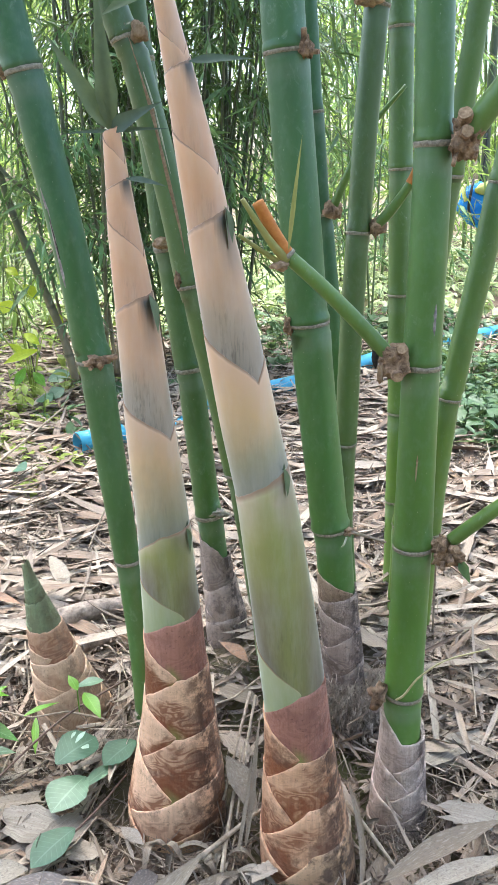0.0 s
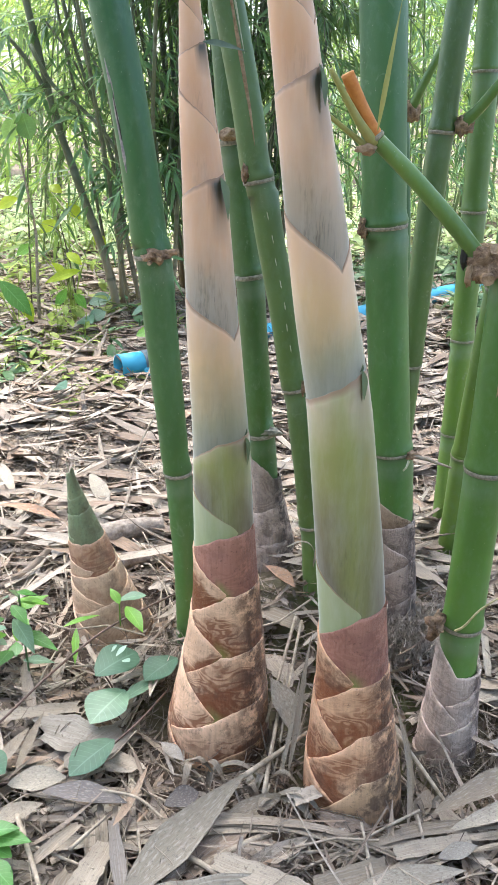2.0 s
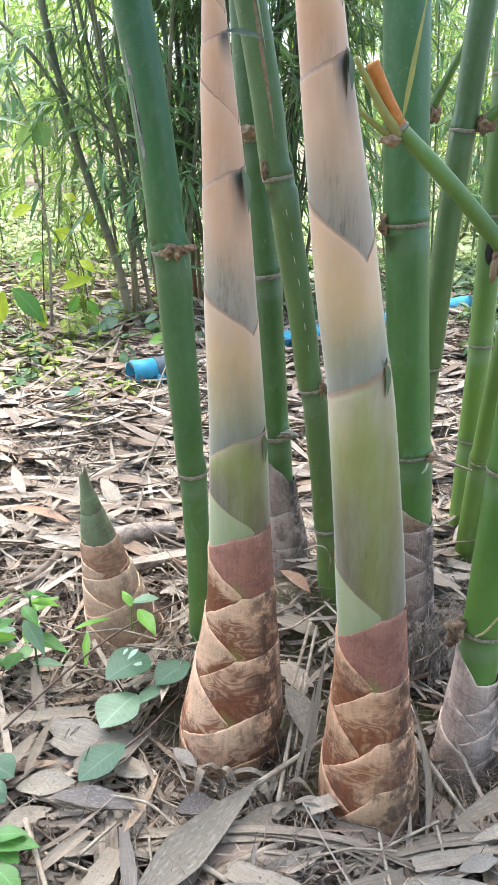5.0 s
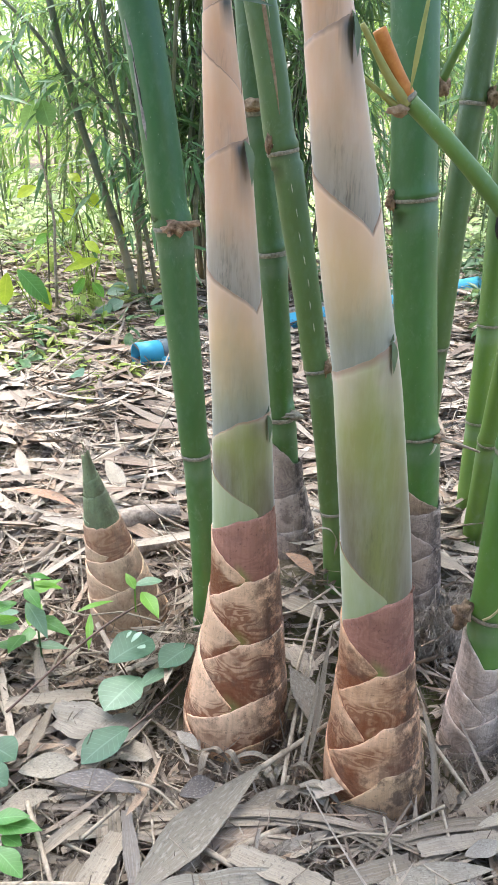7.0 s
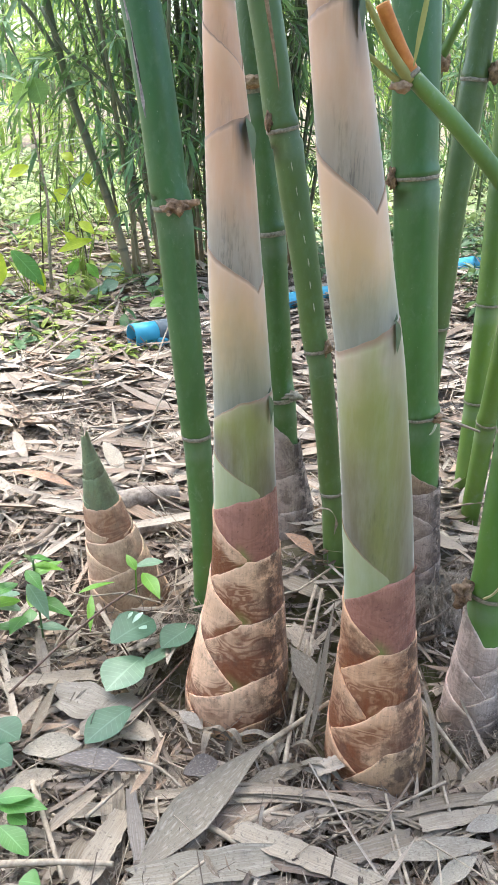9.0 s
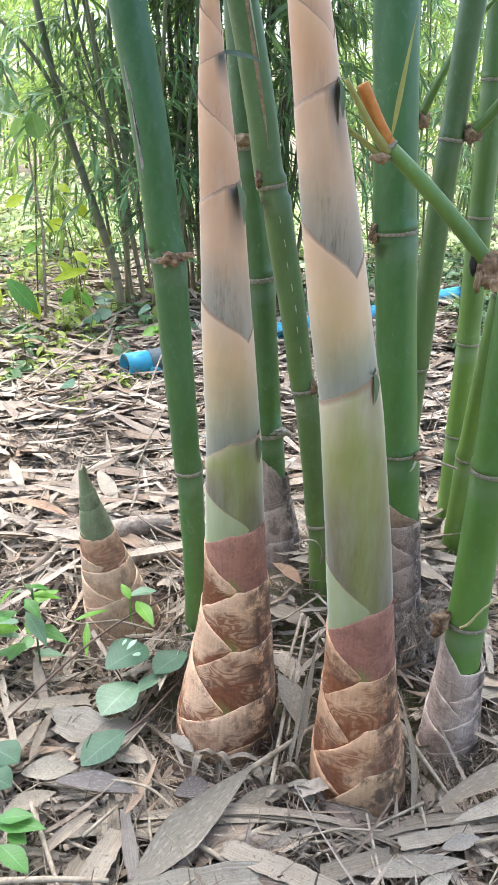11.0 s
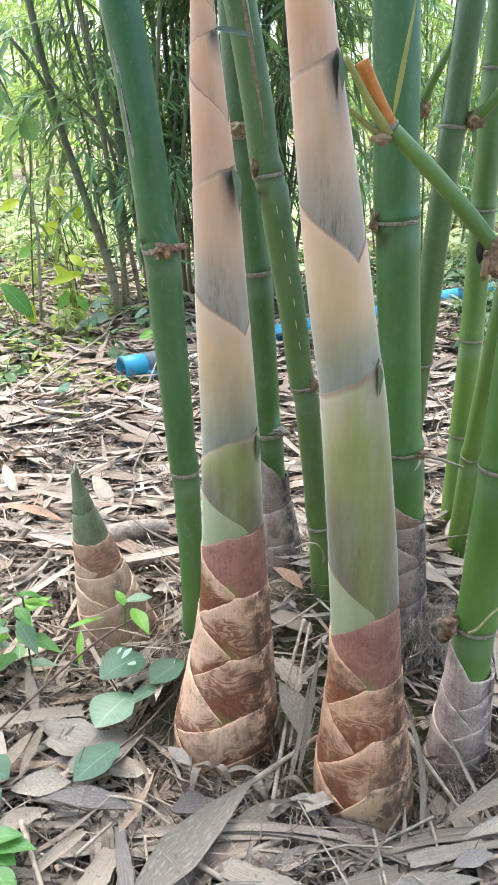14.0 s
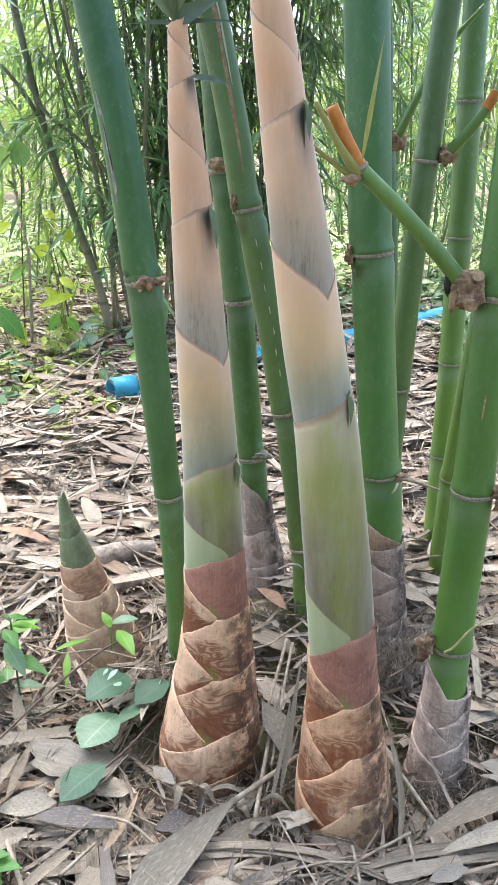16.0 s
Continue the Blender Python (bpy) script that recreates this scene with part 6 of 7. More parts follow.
def litter_kind(i):
    if i < 14:
        return torn(rng, rng.uniform(0.06, 0.24), rng.uniform(0.0018, 0.005), 7, 0.8, rng.uniform(-0.5, 0.5), rng.uniform(-1.0, 1.0))
    if i < 34:
        return torn(rng, rng.uniform(0.06, 0.24), rng.uniform(0.006, 0.014), 8, rng.uniform(0.3, 1.3) * rng.choice((-1, 1)), rng.uniform(-0.5, 0.5), rng.uniform(-1.2, 1.2))
    if i < 46:
        return blade(rng.uniform(0.09, 0.20), rng.uniform(0.009, 0.020), 8, rng.uniform(-0.7, 0.7), rng.uniform(-0.7, 1.0), rng.uniform(0.2, 0.6), rng.uniform(-1.0, 1.0), 2.0)
    if i < 54:
        return torn(rng, rng.uniform(0.07, 0.16), rng.uniform(0.014, 0.028), 8, rng.uniform(0.4, 1.5) * rng.choice((-1, 1)), rng.uniform(-0.5, 0.5), rng.uniform(-0.7, 0.7))
    return torn(rng, rng.uniform(0.06, 0.14), rng.uniform(0.024, 0.042), 8, rng.uniform(0.3, 1.2) * rng.choice((-1, 1)), rng.uniform(-0.5, 0.5), rng.uniform(-0.6, 0.6))


KINDS = [litter_kind(i) for i in range(60)]
KINDS += [blade(rng.uniform(0.13, 0.30), rng.uniform(0.020, 0.046), 9, rng.uniform(-0.5, 0.5), rng.uniform(-0.35, 0.45), rng.uniform(0.25, 0.6), rng.uniform(-0.5, 0.5), 1.7) for _ in range(22)]


def blocked(x, y):
    for cx, cy, r in ((-0.108, 1.0, 0.084), (0.096, 0.9, 0.076), (0.247, 1.0, 0.052), (-0.325, 1.25, 0.078), (0.185, 1.2, 0.035), (-0.035, 1.36, 0.04), (-0.177, 1.163, 0.022), (0.05, 1.262, 0.022)):
        if (x - cx) ** 2 + (y - cy) ** 2 < r * r:
            return True
    return False


def near_shoot(x, y):
    """The trodden soil close round the two tall shoots."""
    return min(math.hypot(x + 0.107, y - 1.0), math.hypot(x - 0.095, y - 0.9), math.hypot(x, y - 1.02)) < 0.125


def lay(x, y, lift, tilt):
    """A place on the litter with the ground's slope and some disorder."""
    z = ground_height(x, y) + lift
    return turn(rng.uniform(0, 6.28), rng.gauss(0, tilt), rng.gauss(0, tilt * 1.3), rng.uniform(0.75, 1.2)), np.array((x, y, z))


rows = []
for count, x0, x1, y0, y1, lift, tilt in ((8200, -0.75, 0.85, 0.45, 1.9, 0.030, 0.095), (8000, -1.5, 1.7, 1.8, 3.6, 0.028, 0.10), (7500, -2.2, 2.4, 3.4, 6.0, 0.03, 0.12), (2600, -2.5, -0.7, -0.8, 3.5, 0.02, 0.12), (2600, 0.8, 2.6, -0.8, 3.5, 0.02, 0.12), (2000, -0.8, 0.9, -0.8, 0.5, 0.02, 0.12)):
    for _ in range(count):
        x, y = rng.uniform(x0, x1), rng.uniform(y0, y1)
        m, p = lay(x, y, rng.random() ** 1.5 * lift * (0.45 if near_shoot(x, y) else 1.0), tilt * (0.6 if near_shoot(x, y) else 1.0))
        mid, end = p + m @ np.array((0.08, 0, 0)), p + m @ np.array((0.17, 0, 0))
        bare = noise.noise(Vector((x * 7.5, y * 7.5, 5.0))) + 0.5 * noise.noise(Vector((x * 19, y * 19, 1.0)))
        if blocked(x, y) or blocked(mid[0], mid[1]) or blocked(end[0], end[1]) or (y < 1.9 and bare > 0.07 and rng.random() < 0.85) or (near_shoot(x, y) and rng.random() < 0.78):
            continue
        if y < 1.9:
            m = m * rng.uniform(0.45, 1.0)
        rows.append((rng.randrange(60), m, p))
for count, x0, x1, y0, y1, lift in ((90, -0.75, 0.85, 0.5, 1.35, 0.022), (480, -0.9, 1.0, 1.4, 2.1, 0.036), (2300, -1.5, 1.7, 2.0, 3.7, 0.040), (1500, -2.2, 2.4, 3.5, 6.0, 0.035)):
    for _ in range(count):
        x, y = rng.uniform(x0, x1), rng.uniform(y0, y1)
        yaw = rng.gauss(0.15, 0.75) + rng.choice((0.0, math.pi))
        m = turn(yaw, rng.gauss(0, 0.05), rng.gauss(0, 0.16), rng.uniform(0.7, 1.15))
        p = np.array((x, y, ground_height(x, y) + 0.006 + rng.random() * lift))
        spots = [p + m @ np.array((d, 0, 0)) for d in (0.07, 0.14, 0.22)]
        if blocked(x, y) or near_shoot(x, y) or any(blocked(q[0], q[1]) for q in spots):
            continue
        rows.append((60 + rng.randrange(22), m, p))
litter = single("leaf_litter", scatter_mesh("leaf_litter", KINDS, rows), LITTER, "thick layer of grey and tan dry bamboo leaves", "leaf litter", kind="stuff")

SHARED = []
for v, f, uv in KINDS[18:58]:
    me = mesh_of("dry_leaf", v, [tuple(map(int, q)) for q in f], {"leaf": uv})
    me.materials.append(LITTER_ONE)
    SHARED.append(me)
made = 0
while made < 230:
    x, y = rng.uniform(-0.5, 0.6), rng.uniform(0.66, 1.75)
    m, p = lay(x, y, 0.022 + rng.random() * 0.014, 0.075)
    mid, end = p + m @ np.array((0.08, 0, 0)), p + m @ np.array((0.16, 0, 0))
    if blocked(x, y) or blocked(mid[0], mid[1]) or blocked(end[0], end[1]) or near_shoot(x, y):
        continue
    ob = new("dry_leaf", SHARED[rng.randrange(40)])
    ob.parent = litter
    ob.matrix_basis = Matrix.Translation(p) @ Matrix(m.tolist()).to_4x4()
    made += 1

# small crumbs of leaf, bark and soil between the leaves
CRUMBS = [torn(rng, rng.uniform(0.006, 0.028), rng.uniform(0.002, 0.010), 2, rng.uniform(0.3, 1.2), rng.uniform(-0.8, 0.8), rng.uniform(-1.0, 1.0)) for _ in range(18)]
CRUMBS += [torn(rng, rng.uniform(0.020, 0.065), rng.uniform(0.0008, 0.0024), 4, 0.6, rng.uniform(-1.4, 1.4), rng.uniform(-1.5, 1.5)) for _ in range(22)]
rows = []
while len(rows) < 42000:
    y = 0.5 + 2.4 * rng.random() ** 1.5
    x = rng.uniform(-0.25, 0.28) * (1.2 + y * 1.4)
    if not blocked(x, y):
        m, p = lay(x, y, rng.random() ** 1.6 * 0.040, 0.4)
        rows.append((rng.randrange(40), m, p))
while len(rows) < 56000:
    y = rng.uniform(1.8, 4.2)
    x = rng.uniform(-0.40, 0.42) * y
    m, p = lay(x, y, rng.random() * 0.032, 0.3)
    rows.append((rng.randrange(40), m * rng.uniform(1.4, 2.6), p))
single("leaf_crumbs", scatter_mesh("leaf_crumbs", CRUMBS, rows), LITTER_CRUMB, "small crumbs of dry leaf and bark among litter", "leaf litter", kind="stuff")

# dry twigs and splinters
verts, faces = [], []
for _ in range(1700):
    x, y = rng.uniform(-0.9, 1.1), 0.55 + 2.4 * rng.random() ** 1.5
    if blocked(x, y):
        continue
    a, n, r = rng.uniform(0, 6.28), rng.uniform(0.04, 0.22), 0.0005 + 0.0020 * rng.random() ** 2.5
    p = Vector((x, y, ground_height(x, y) + rng.uniform(0.01, 0.045)))
    q = p + Vector((math.cos(a) * n, math.sin(a) * n, rng.uniform(-0.02, 0.02)))
    if blocked(q.x, q.y) or blocked((p.x + q.x) / 2, (p.y + q.y) / 2):
        continue
    at = len(verts)
    for s in (0, 0.33, 0.66, 1.0):
        c = p.lerp(q, s) + Vector((0, 0, 0.012 * math.sin(s * 3.1) * rng.uniform(-1, 1)))
        for j in range(5):
            verts.append(c + Vector((math.cos(j * 1.257) * r * -math.sin(a), math.cos(j * 1.257) * r * math.cos(a), math.sin(j * 1.257) * r)))
    faces += [(at + i * 5 + j, at + i * 5 + (j + 1) % 5, at + i * 5 + 5 + (j + 1) % 5, at + i * 5 + 5 + j) for i in range(3) for j in range(5)]
single("twig_litter", mesh_of("twig_litter", verts, faces), TWIG, "thin dry twigs and splinters strewn over litter", "twigs", kind="stuff")

# ---- single fallen leaves and stalks that stand out ----
for foot, tip, w, mat, broad, sharp, label in (
        ((0.195, 0.818, 0.038), (0.385, 0.905, 0.062), 0.036, LITTER_WORN, 0.45, 1.3, "bleached bamboo leaf lying beside a culm"),
        ((0.215, 0.800, 0.030), (0.390, 0.850, 0.050), 0.030, LITTER_PALE, 0.45, 1.3, "bleached bamboo leaf lying beside a culm"),
        ((0.018, 0.950, 0.032), (-0.028, 1.020, 0.088), 0.046, LITTER_PALE, 0.6, 1.2, "pale dry leaf leaning between two shoots"),
        ((-0.046, 1.272, 0.138), (0.008, 1.236, 0.118), 0.028, LITTER_RUST, 0.5, 1.5, "rust-brown dry leaf beside a culm"),
        ((-0.335, 0.822, 0.034), (-0.213, 0.806, 0.040), 0.034, LITTER_GREY, 0.45, 1.4, "dark grey mouldy leaf on litter"),
        ((-0.517, 1.843, 0.045), (-0.430, 1.662, 0.035), 0.040, LITTER_PALE, 0.5, 2.0, "bleached husk piece lying on litter"),
        ((-0.690, 1.660, 0.040), (-0.530, 1.610, 0.035), 0.030, LITTER_RUST, 0.5, 1.6, "tan dry leaf lying on litter")):
    placed_blade("fallen_leaf", foot, tip, w, mat, None, label, 0.25, 0.45, broad, 0, 12, 0.25, "dry leaf", sharp)

for foot, tip, w, mat, label, seed in (
        ((-0.378, 0.950, 0.040), (-0.275, 0.925, 0.042), 0.066, LITTER_MOULD, "mouldy grey broad leaf on litter", 2),
        ((-0.310, 0.870, 0.042), (-0.245, 0.965, 0.042), 0.052, LITTER_MOULD, "bleached broad leaf beside a creeper", 3),
        ((-0.055, 0.790, 0.040), (-0.125, 0.715, 0.040), 0.040, LITTER_ONE, "splintered piece of husk lying on litter", 6),
        ((0.300, 1.060, 0.040), (0.430, 1.150, 0.050), 0.045, LITTER_PALE, "bleached husk piece lying beside a culm", 7),
        ((0.310, 0.960, 0.040), (0.390, 0.935, 0.045), 0.050, LITTER_MOULD, "grey torn leaf lying beside a culm", 8),
        ((0.215, 1.300, 0.090), (0.255, 1.230, 0.075), 0.028, LITTER_PALE, "pale curled husk piece beside a culm", 9),
        ((-0.060, 1.205, 0.098), (0.020, 1.180, 0.092), 0.040, LITTER_WORN, "broad grey husk piece between the shoots", 10),
        ((-0.035, 1.110, 0.070), (0.010, 1.060, 0.060), 0.036, LITTER_ONE, "torn brown husk piece between the shoots", 11),
        ((0.010, 0.835, 0.040), (0.050, 0.850, 0.052), 0.024, LITTER_ONE, "curled husk piece at a shoot's foot", 12)):
    foot, tip = Vector(foot) - Vector((0, 0, 0.010)), Vector(tip) - Vector((0, 0, 0.010))
    placed_piece("husk_piece", foot, tip, w, mat, label, seed)


def stalk(pts, r, mat, label, name="dry_stalk"):
    single(name, tube(name, bent([Vector(p) for p in pts], 16), [r * (1 - 0.02 * i) for i in range(16)], 8, wobble=0.2), mat, label, "stalk", "dry stalks")


stalk([(-0.090, 0.838, 0.035), (-0.03, 0.89, 0.045), (0.030, 0.945, 0.052)], 0.0042, TWIG, "pale dry cane lying between two shoots")
stalk([(-0.030, 0.845, 0.030), (-0.018, 0.95, 0.050), (-0.003, 1.055, 0.075)], 0.0034, TWIG, "pale dry cane lying between two shoots")
stalk([(0.010, 1.17, 0.10), (-0.01, 1.08, 0.07), (-0.032, 0.97, 0.045)], 0.0030, TWIG, "thin dry stalk leaning on litter")
stalk([(0.020, 1.16, 0.10), (0.005, 1.06, 0.075), (-0.010, 0.93, 0.045)], 0.0026, TWIG, "thin dry stalk leaning on litter")


def ribbon(pts, width, mat, label, seed, name="dry_strip", curl=0.5, taper=0.35):
    """A long split strip of husk along a curve, uneven in width and rolled a little."""
    rnd = random.Random(seed)
    path = bent([Vector(p) for p in pts], 26)
    verts, uv, run = [], [], 0.0
    for i, p in enumerate(path):
        s = i / 25
        d = (path[min(i + 1, 25)] - path[max(i - 1, 0)]).normalized()
        side = d.cross(Vector((0.15 * math.sin(seed + 3 * s), 0.1, 1))).normalized()
        up = side.cross(d)
        w = width * 0.5 * (1 - taper * abs(2 * s - 0.9) ** 2.5) * rnd.uniform(0.93, 1.05)
        run += 0.0 if i == 0 else (p - path[i - 1]).length
        for k in range(5):
            a = (k / 2 - 1) * curl
            jag = rnd.uniform(-0.004, 0.004) if i in (0, 25) else 0.0
            verts.append(p + side * (w * math.sin(a) / max(0.05, math.sin(curl))) + up * (w * (1 - math.cos(a))) + d * jag + up * (0.08 * w * (k % 2)))
            uv.append((run * 8, k / 4))
    faces = [(i * 5 + k, i * 5 + k + 1, i * 5 + k + 6, i * 5 + k + 5) for i in range(25) for k in range(4)]
    single(name, mesh_of(name, verts, faces, {"leaf": uv}), mat, label, "dry strip", "dry strips on the litter")


lay_by = random.Random(91)
BUNDLES = ([(-0.205, 0.762, 0.030), (-0.122, 0.777, 0.034), (-0.041, 0.790, 0.036), (0.064, 0.784, 0.034), (0.150, 0.748, 0.030)], 6), ([(0.060, 0.755, 0.030), (0.136, 0.786, 0.032), (0.211, 0.802, 0.034), (0.350, 0.822, 0.034)], 5), ([(0.100, 0.733, 0.030), (0.152, 0.758, 0.032), (0.223, 0.785, 0.034), (0.340, 0.806, 0.034)], 5), ([(-0.226, 0.800, 0.032), (-0.215, 0.752, 0.036), (-0.200, 0.690, 0.030)], 5)
for line, count in BUNDLES:
    for i in range(count):
        ox, oy, oz = lay_by.uniform(-0.04, 0.04), lay_by.uniform(-0.014, 0.014), lay_by.uniform(-0.006, 0.008)
        bow, skew = lay_by.uniform(-0.014, 0.014), lay_by.gauss(0, 0.05)
        pts = [(x + ox, y + oy + skew * (x - line[1][0]) + bow * math.sin(3.1 * n / (len(line) - 1)), z + oz - 0.008) for n, (x, y, z) in enumerate(line)]
        ribbon(pts, lay_by.uniform(0.004, 0.014), lay_by.choice((LITTER_STRAW, LITTER_WORN, LITTER_WORN, LITTER_BRIGHT)), "long split bamboo strip lying across the litter", 300 + i + count, curl=lay_by.uniform(0.3, 0.9))
ribbon([(0.163, 0.955, 0.085), (0.172, 0.915, 0.058), (0.174, 0.868, 0.030), (0.160, 0.790, 0.014)], 0.010, LITTER_BRIGHT, "pale dry husk strip hanging from a shoot's foot", 321, "husk_strip", 1.1, 0.9)
ribbon([(0.004, 0.895, 0.030), (0.014, 0.925, 0.090), (0.022, 0.945, 0.160), (0.030, 0.960, 0.225)], 0.009, LITTER_BRIGHT, "pale narrow husk leaning on a shoot", 322, "husk_strip", 0.7, 0.8)
ribbon([(-0.006, 0.890, 0.028), (0.006, 0.925, 0.085), (0.016, 0.955, 0.150)], 0.007, LITTER_BRIGHT, "pale narrow husk leaning on a shoot", 323, "husk_strip", 0.7, 0.8)
for i in range(16):
    x, y = lay_by.uniform(-0.16, 0.0), lay_by.uniform(0.845, 0.905)
    yaw, n = lay_by.uniform(-2.2, 0.2), lay_by.uniform(0.035, 0.075)
    z = ground_height(x, y)
    ribbon([(x, y, z + 0.030), (x + math.cos(yaw) * n * 0.5, y + math.sin(yaw) * n * 0.3, z + lay_by.uniform(0.036, 0.05)), (x + math.cos(yaw) * n, y + math.sin(yaw) * n * 0.6, z + 0.022)], lay_by.uniform(0.006, 0.016), lay_by.choice((LITTER_STRAW, LITTER_PALE, LITTER_WORN)), "short curled strip of husk at a shoot's foot", 340 + i, "husk_strip", lay_by.uniform(0.4, 1.2), 0.6)
stalk([(-0.110, 0.722, 0.024), (-0.070, 0.750, 0.028), (-0.020, 0.784, 0.026)], 0.0060, TWIG, "thick pale dry cane lying on litter")
stalk([(-0.130, 0.737, 0.034), (-0.105, 0.725, 0.034), (-0.082, 0.712, 0.032)], 0.0042, TWIG, "short broken cane lying on litter")
stalk([(0.158, 0.945, 0.062), (0.190, 0.900, 0.044), (0.226, 0.846, 0.022)], 0.0036, TWIG, "pale dry cane leaning beside a shoot")
stalk([(-0.496, 2.396, 0.03), (-0.500, 2.50, 0.06), (-0.470, 2.72, 0.17)], 0.0035, TWIG, "thin dry stalk leaning near the pipe")
stalk([(-0.90, 2.60, 0.03), (-0.851, 2.697, 0.06), (-0.79, 3.212, 0.07)], 0.0045, TWIG, "thin dry stalk lying over litter")
roots = thing("root_clump", (-0.017, 0.751, 0.0), "tangle of fine dry roots on the litter", "roots")
root_mat(roots, (-0.017, 0.757, 0.004), 0.022, 0.022, 260, 9)
# leaves and husks that lie in front of the shoots
for foot, tip, w, mat, broad, sharp, label in (
        ((-0.193, 0.661, 0.040), (-0.056, 0.866, 0.046), 0.054, LITTER_SPECK, 0.34, 1.0, "broad speckled grey leaf lying on litter"),
        ((-0.386, 0.831, 0.034), (-0.308, 0.849, 0.036), 0.036, LITTER_PALE, 0.45, 1.6, "bleached oval leaf on litter"),
        ((-0.387, 0.761, 0.036), (-0.326, 0.799, 0.038), 0.026, LITTER_BRIGHT, 0.4, 1.5, "yellowish dry leaf on litter"),
        ((-0.414, 0.849, 0.034), (-0.389, 0.939, 0.038), 0.018, LITTER_BRIGHT, 0.4, 1.4, "split tan leaf on litter"),
        ((-0.380, 0.849, 0.040), (-0.375, 0.970, 0.042), 0.014, LITTER_WORN, 0.35, 1.2, "narrow curled leaf on litter"),
        ((0.087, 0.704, 0.036), (0.224, 0.733, 0.040), 0.026, LITTER_PALE, 0.45, 1.5, "pale tapering bamboo leaf on litter"),
        ((0.138, 0.667, 0.036), (0.200, 0.715, 0.038), 0.022, LITTER_PALE, 0.5, 1.5, "pale tapering bamboo leaf on litter"),
        ((0.194, 0.754, 0.034), (0.247, 0.775, 0.036), 0.022, LITTER_MOULD, 0.45, 1.3, "mould-spotted grey leaf on litter"),
        ((-0.163, 0.810, 0.036), (-0.119, 0.833, 0.038), 0.03, LITTER_GREY, 0.5, 2.0, "grey mouldy leaf at a shoot's foot"),
        ((-0.185, 0.920, 0.040), (-0.147, 0.885, 0.042), 0.020, LITTER_MOULD, 0.5, 1.4, "curled grey leaf at a shoot's foot"),
        ):
    placed_blade("fallen_leaf", foot, tip, w, mat, None, label, 0.2, 0.30, broad, 0, 14, 0.2, "dry leaf", sharp, face=(0.1, -0.25, 1))
for foot, tip, w, mat, label, seed in (
        ((-0.254, 0.633, 0.042), (-0.226, 0.741, 0.044), 0.034, LITTER_BRIGHT, "broad tan strip of husk on litter", 61),
        ((-0.189, 0.660, 0.042), (-0.226, 0.775, 0.048), 0.02, LITTER_DARK, "dark weathered splinter of husk on litter", 62),
        ((-0.205, 0.649, 0.038), (-0.001, 0.705, 0.040), 0.04, LITTER_SPECK, "long weathered grey husk on litter", 63),
        ((-0.088, 0.727, 0.040), (0.083, 0.667, 0.042), 0.03, LITTER_BRIGHT, "long tan husk with a brown end on litter", 64),
        ((-0.449, 0.958, 0.036), (-0.328, 0.994, 0.038), 0.021, LITTER_BRIGHT, "flat tan strip of husk on litter", 65),
        ((0.040, 0.702, 0.036), (0.126, 0.735, 0.038), 0.026, LITTER_WORN, "stained grey husk on litter", 66),
        ((-0.274, 0.645, 0.034), (-0.265, 0.699, 0.036), 0.026, LITTER_WORN, "broad tan strip of husk on litter", 67),
        ((0.135, 0.753, 0.036), (0.243, 0.789, 0.036), 0.02, LITTER_BRIGHT, "long tan husk on litter", 68),
        ):
    placed_piece("husk_piece", foot, tip, w, mat, label, seed, 0.35, 0.10, 0.12, (0.1, -0.25, 1))
stalk([(-0.354, 0.651, 0.046), (-0.285, 0.658, 0.048), (-0.221, 0.661, 0.048)], 0.004, TWIG, "pale jointed cane lying on litter")
stalk([(-0.352, 0.772, 0.044), (-0.310, 0.702, 0.046), (-0.273, 0.639, 0.044)], 0.0036, TWIG, "pale thin cane lying on litter")
stalk([(-0.313, 0.728, 0.040), (-0.256, 0.707, 0.042), (-0.233, 0.702, 0.040)], 0.002, TWIG, "thin dry stalk on litter")
stalk([(-0.270, 0.724, 0.044), (-0.255, 0.744, 0.046), (-0.235, 0.778, 0.044)], 0.0026, TWIG, "thin dry stalk on litter")
stalk([(-0.263, 0.823, 0.044), (-0.201, 0.809, 0.048), (-0.160, 0.782, 0.042)], 0.0022, TWIG, "thin bent stalk on litter")
ribbon([(-0.308, 0.700, 0.042), (-0.287, 0.723, 0.048), (-0.265, 0.764, 0.044)], 0.020, LITTER_STRAW, "rolled strip of husk lying on litter", 381, "husk_strip", 1.25, 0.5)
ribbon([(-0.047, 0.854, 0.030), (-0.026, 0.965, -0.012), (-0.001, 0.985, 0.041)], 0.014, LITTER_STRAW, "brown strip of husk leaning between two shoots", 382, "husk_strip", 0.8, 0.5)
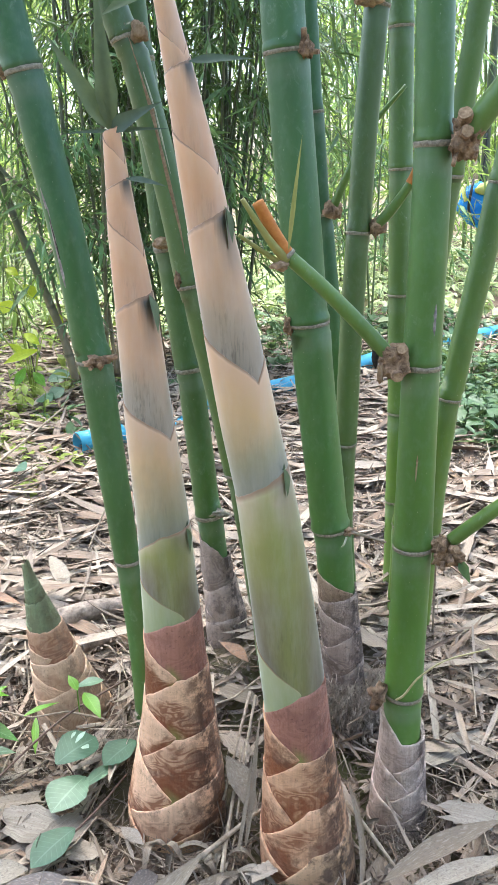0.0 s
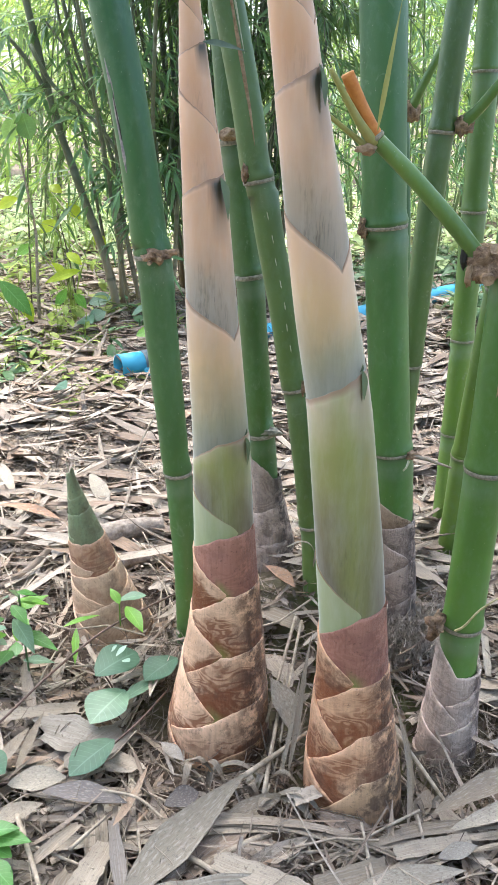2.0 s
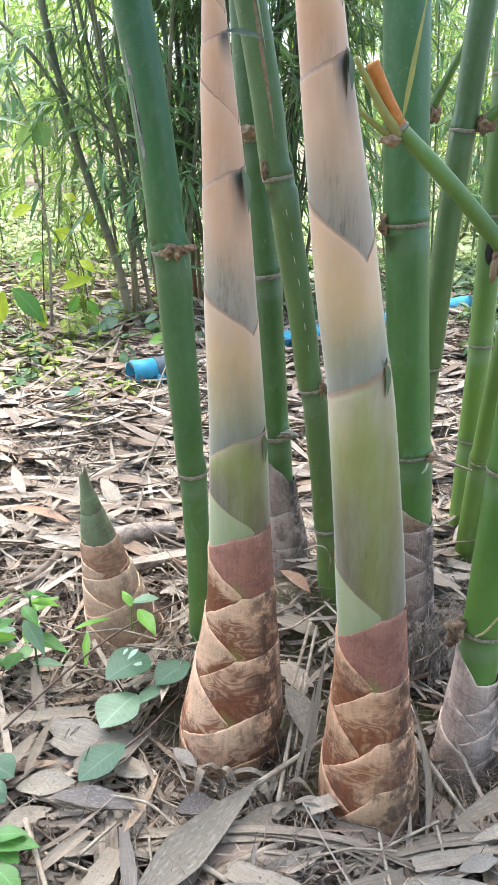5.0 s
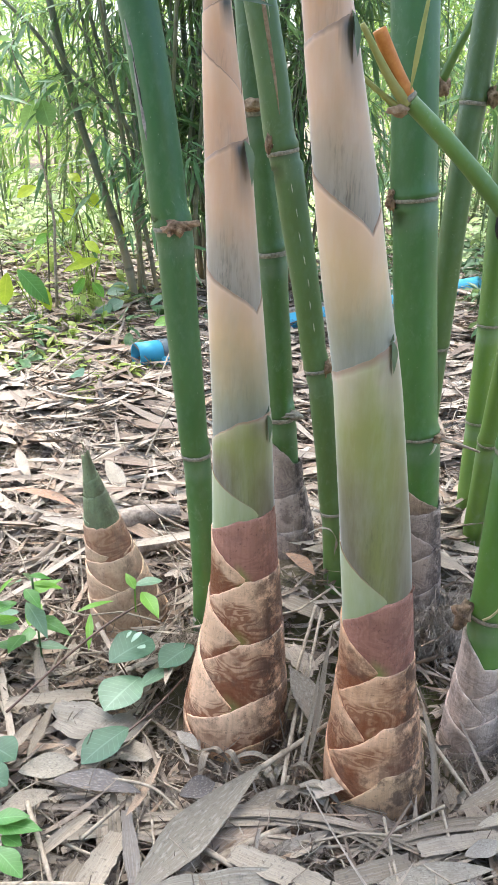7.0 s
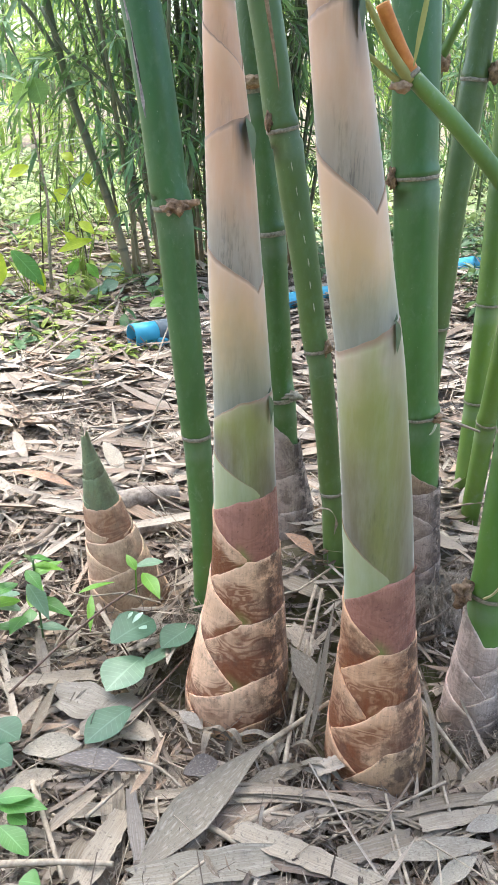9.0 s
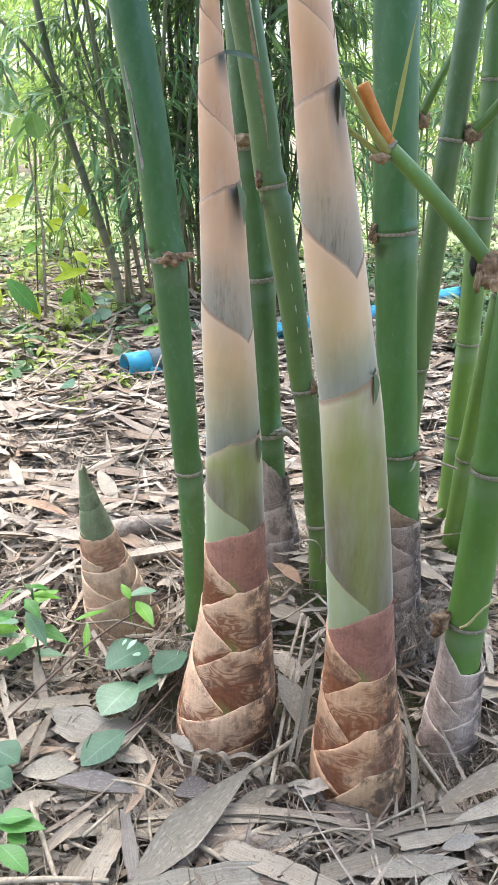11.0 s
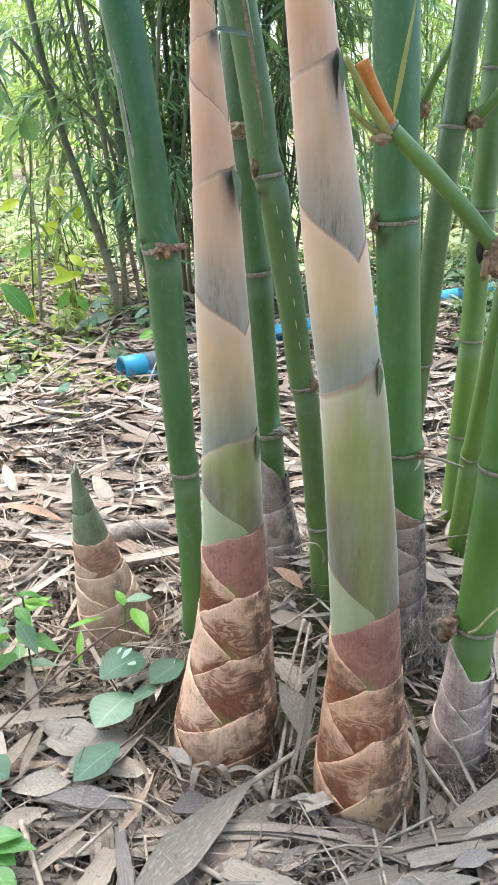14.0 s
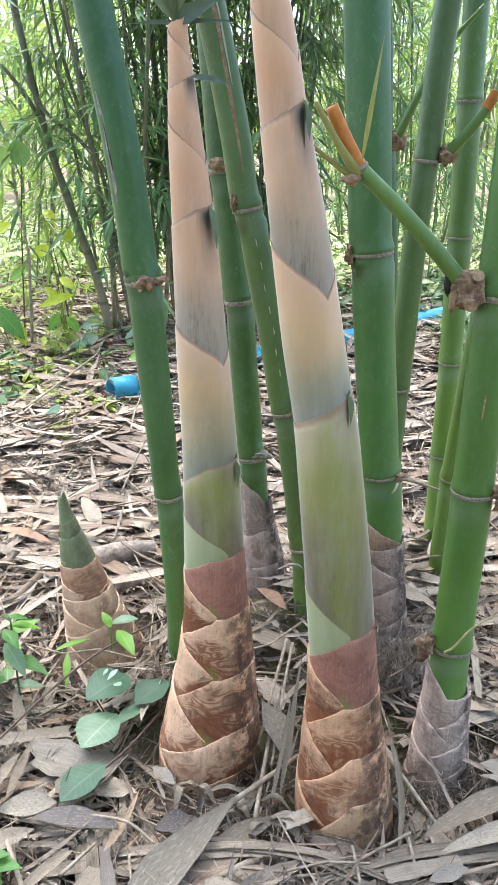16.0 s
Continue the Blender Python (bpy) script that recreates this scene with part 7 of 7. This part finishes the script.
# larger husk leaves strewn in front of the shoots
for i in range(30):
    x, y = lay_by.uniform(-0.46, 0.36), lay_by.uniform(0.64, 0.93)
    yaw, n = lay_by.uniform(0, 6.28), lay_by.uniform(0.06, 0.17)
    far_x, far_y = x + math.cos(yaw) * n, y + math.sin(yaw) * n
    if blocked(x, y) or blocked(far_x, far_y) or blocked((x + far_x) / 2, (y + far_y) / 2) or math.hypot(x + 0.27, y - 0.88) < 0.10:
        continue
    a = Vector((x, y, ground_height(x, y) + lay_by.uniform(0.020, 0.034)))
    b = Vector((far_x, far_y, ground_height(far_x, far_y) + lay_by.uniform(0.018, 0.036)))
    placed_blade("husk_leaf", a, b, lay_by.uniform(0.010, 0.032), lay_by.choice((LITTER_ONE, LITTER_WORN, LITTER_STRAW, LITTER_STRAW, LITTER_PALE, LITTER_MOULD)), None, "dry folded husk leaf lying on the litter", lay_by.uniform(-0.4, 0.6), lay_by.uniform(0.2, 1.1), lay_by.uniform(0.25, 0.6), lay_by.uniform(-25, 25), 12, lay_by.uniform(-0.5, 0.5), "dry leaf", lay_by.uniform(1.0, 2.2))
# curled pale fibres at the foot of a slim culm
ribbon([(-0.010, 1.225, 0.205), (0.012, 1.226, 0.216), (0.030, 1.226, 0.212), (0.040, 1.228, 0.190), (0.038, 1.230, 0.165)], 0.007, LITTER_PALE, "curled pale fibre at a culm's joint", 371, "husk_strip", 0.8, 0.6)
# straw-coloured strips heaped beside and behind the husked culm
heap = random.Random(64)
for i in range(84):
    x, y = heap.uniform(0.29, 0.66), heap.uniform(0.82, 1.75)
    yaw, n = heap.gauss(0.25, 0.7), heap.uniform(0.09, 0.26)
    foot = Vector((x, y, ground_height(x, y) + heap.uniform(0.018, 0.042)))
    tip = foot + Vector((math.cos(yaw) * n, math.sin(yaw) * n, heap.uniform(-0.012, 0.012)))
    if blocked(foot.x, foot.y) or blocked(tip.x, tip.y) or blocked((foot.x + tip.x) / 2, (foot.y + tip.y) / 2):
        continue
    placed_piece("dry_strip", foot, tip, heap.uniform(0.006, 0.026), heap.choice((LITTER_STRAW, LITTER_BRIGHT, LITTER_BRIGHT, LITTER_PALE)), "straw-coloured bamboo strip lying on litter", 200 + i, heap.uniform(0.3, 1.0), 0.2, heap.uniform(-0.5, 0.5))
stalk([(-0.408, 1.495, 0.058), (-0.35, 1.530, 0.062), (-0.285, 1.560, 0.058)], 0.027, BARK, "grey-brown roll of dry husk lying on litter", "husk_roll")
stalk([(-0.345, 1.415, 0.048), (-0.315, 1.428, 0.050), (-0.282, 1.440, 0.046)], 0.017, BARK, "grey-brown roll of dry husk lying on litter", "husk_roll")
stalk([(-0.43, 1.90, 0.03), (-0.40, 1.97, 0.10), (-0.365, 2.03, 0.17)], 0.0028, TWIG, "thin dry stalk leaning near the pipe")
stalk([(0.40, 1.45, 0.02), (0.385, 1.40, 0.16), (0.375, 1.36, 0.30)], 0.0026, TWIG, "thin dry stalk leaning on a culm")
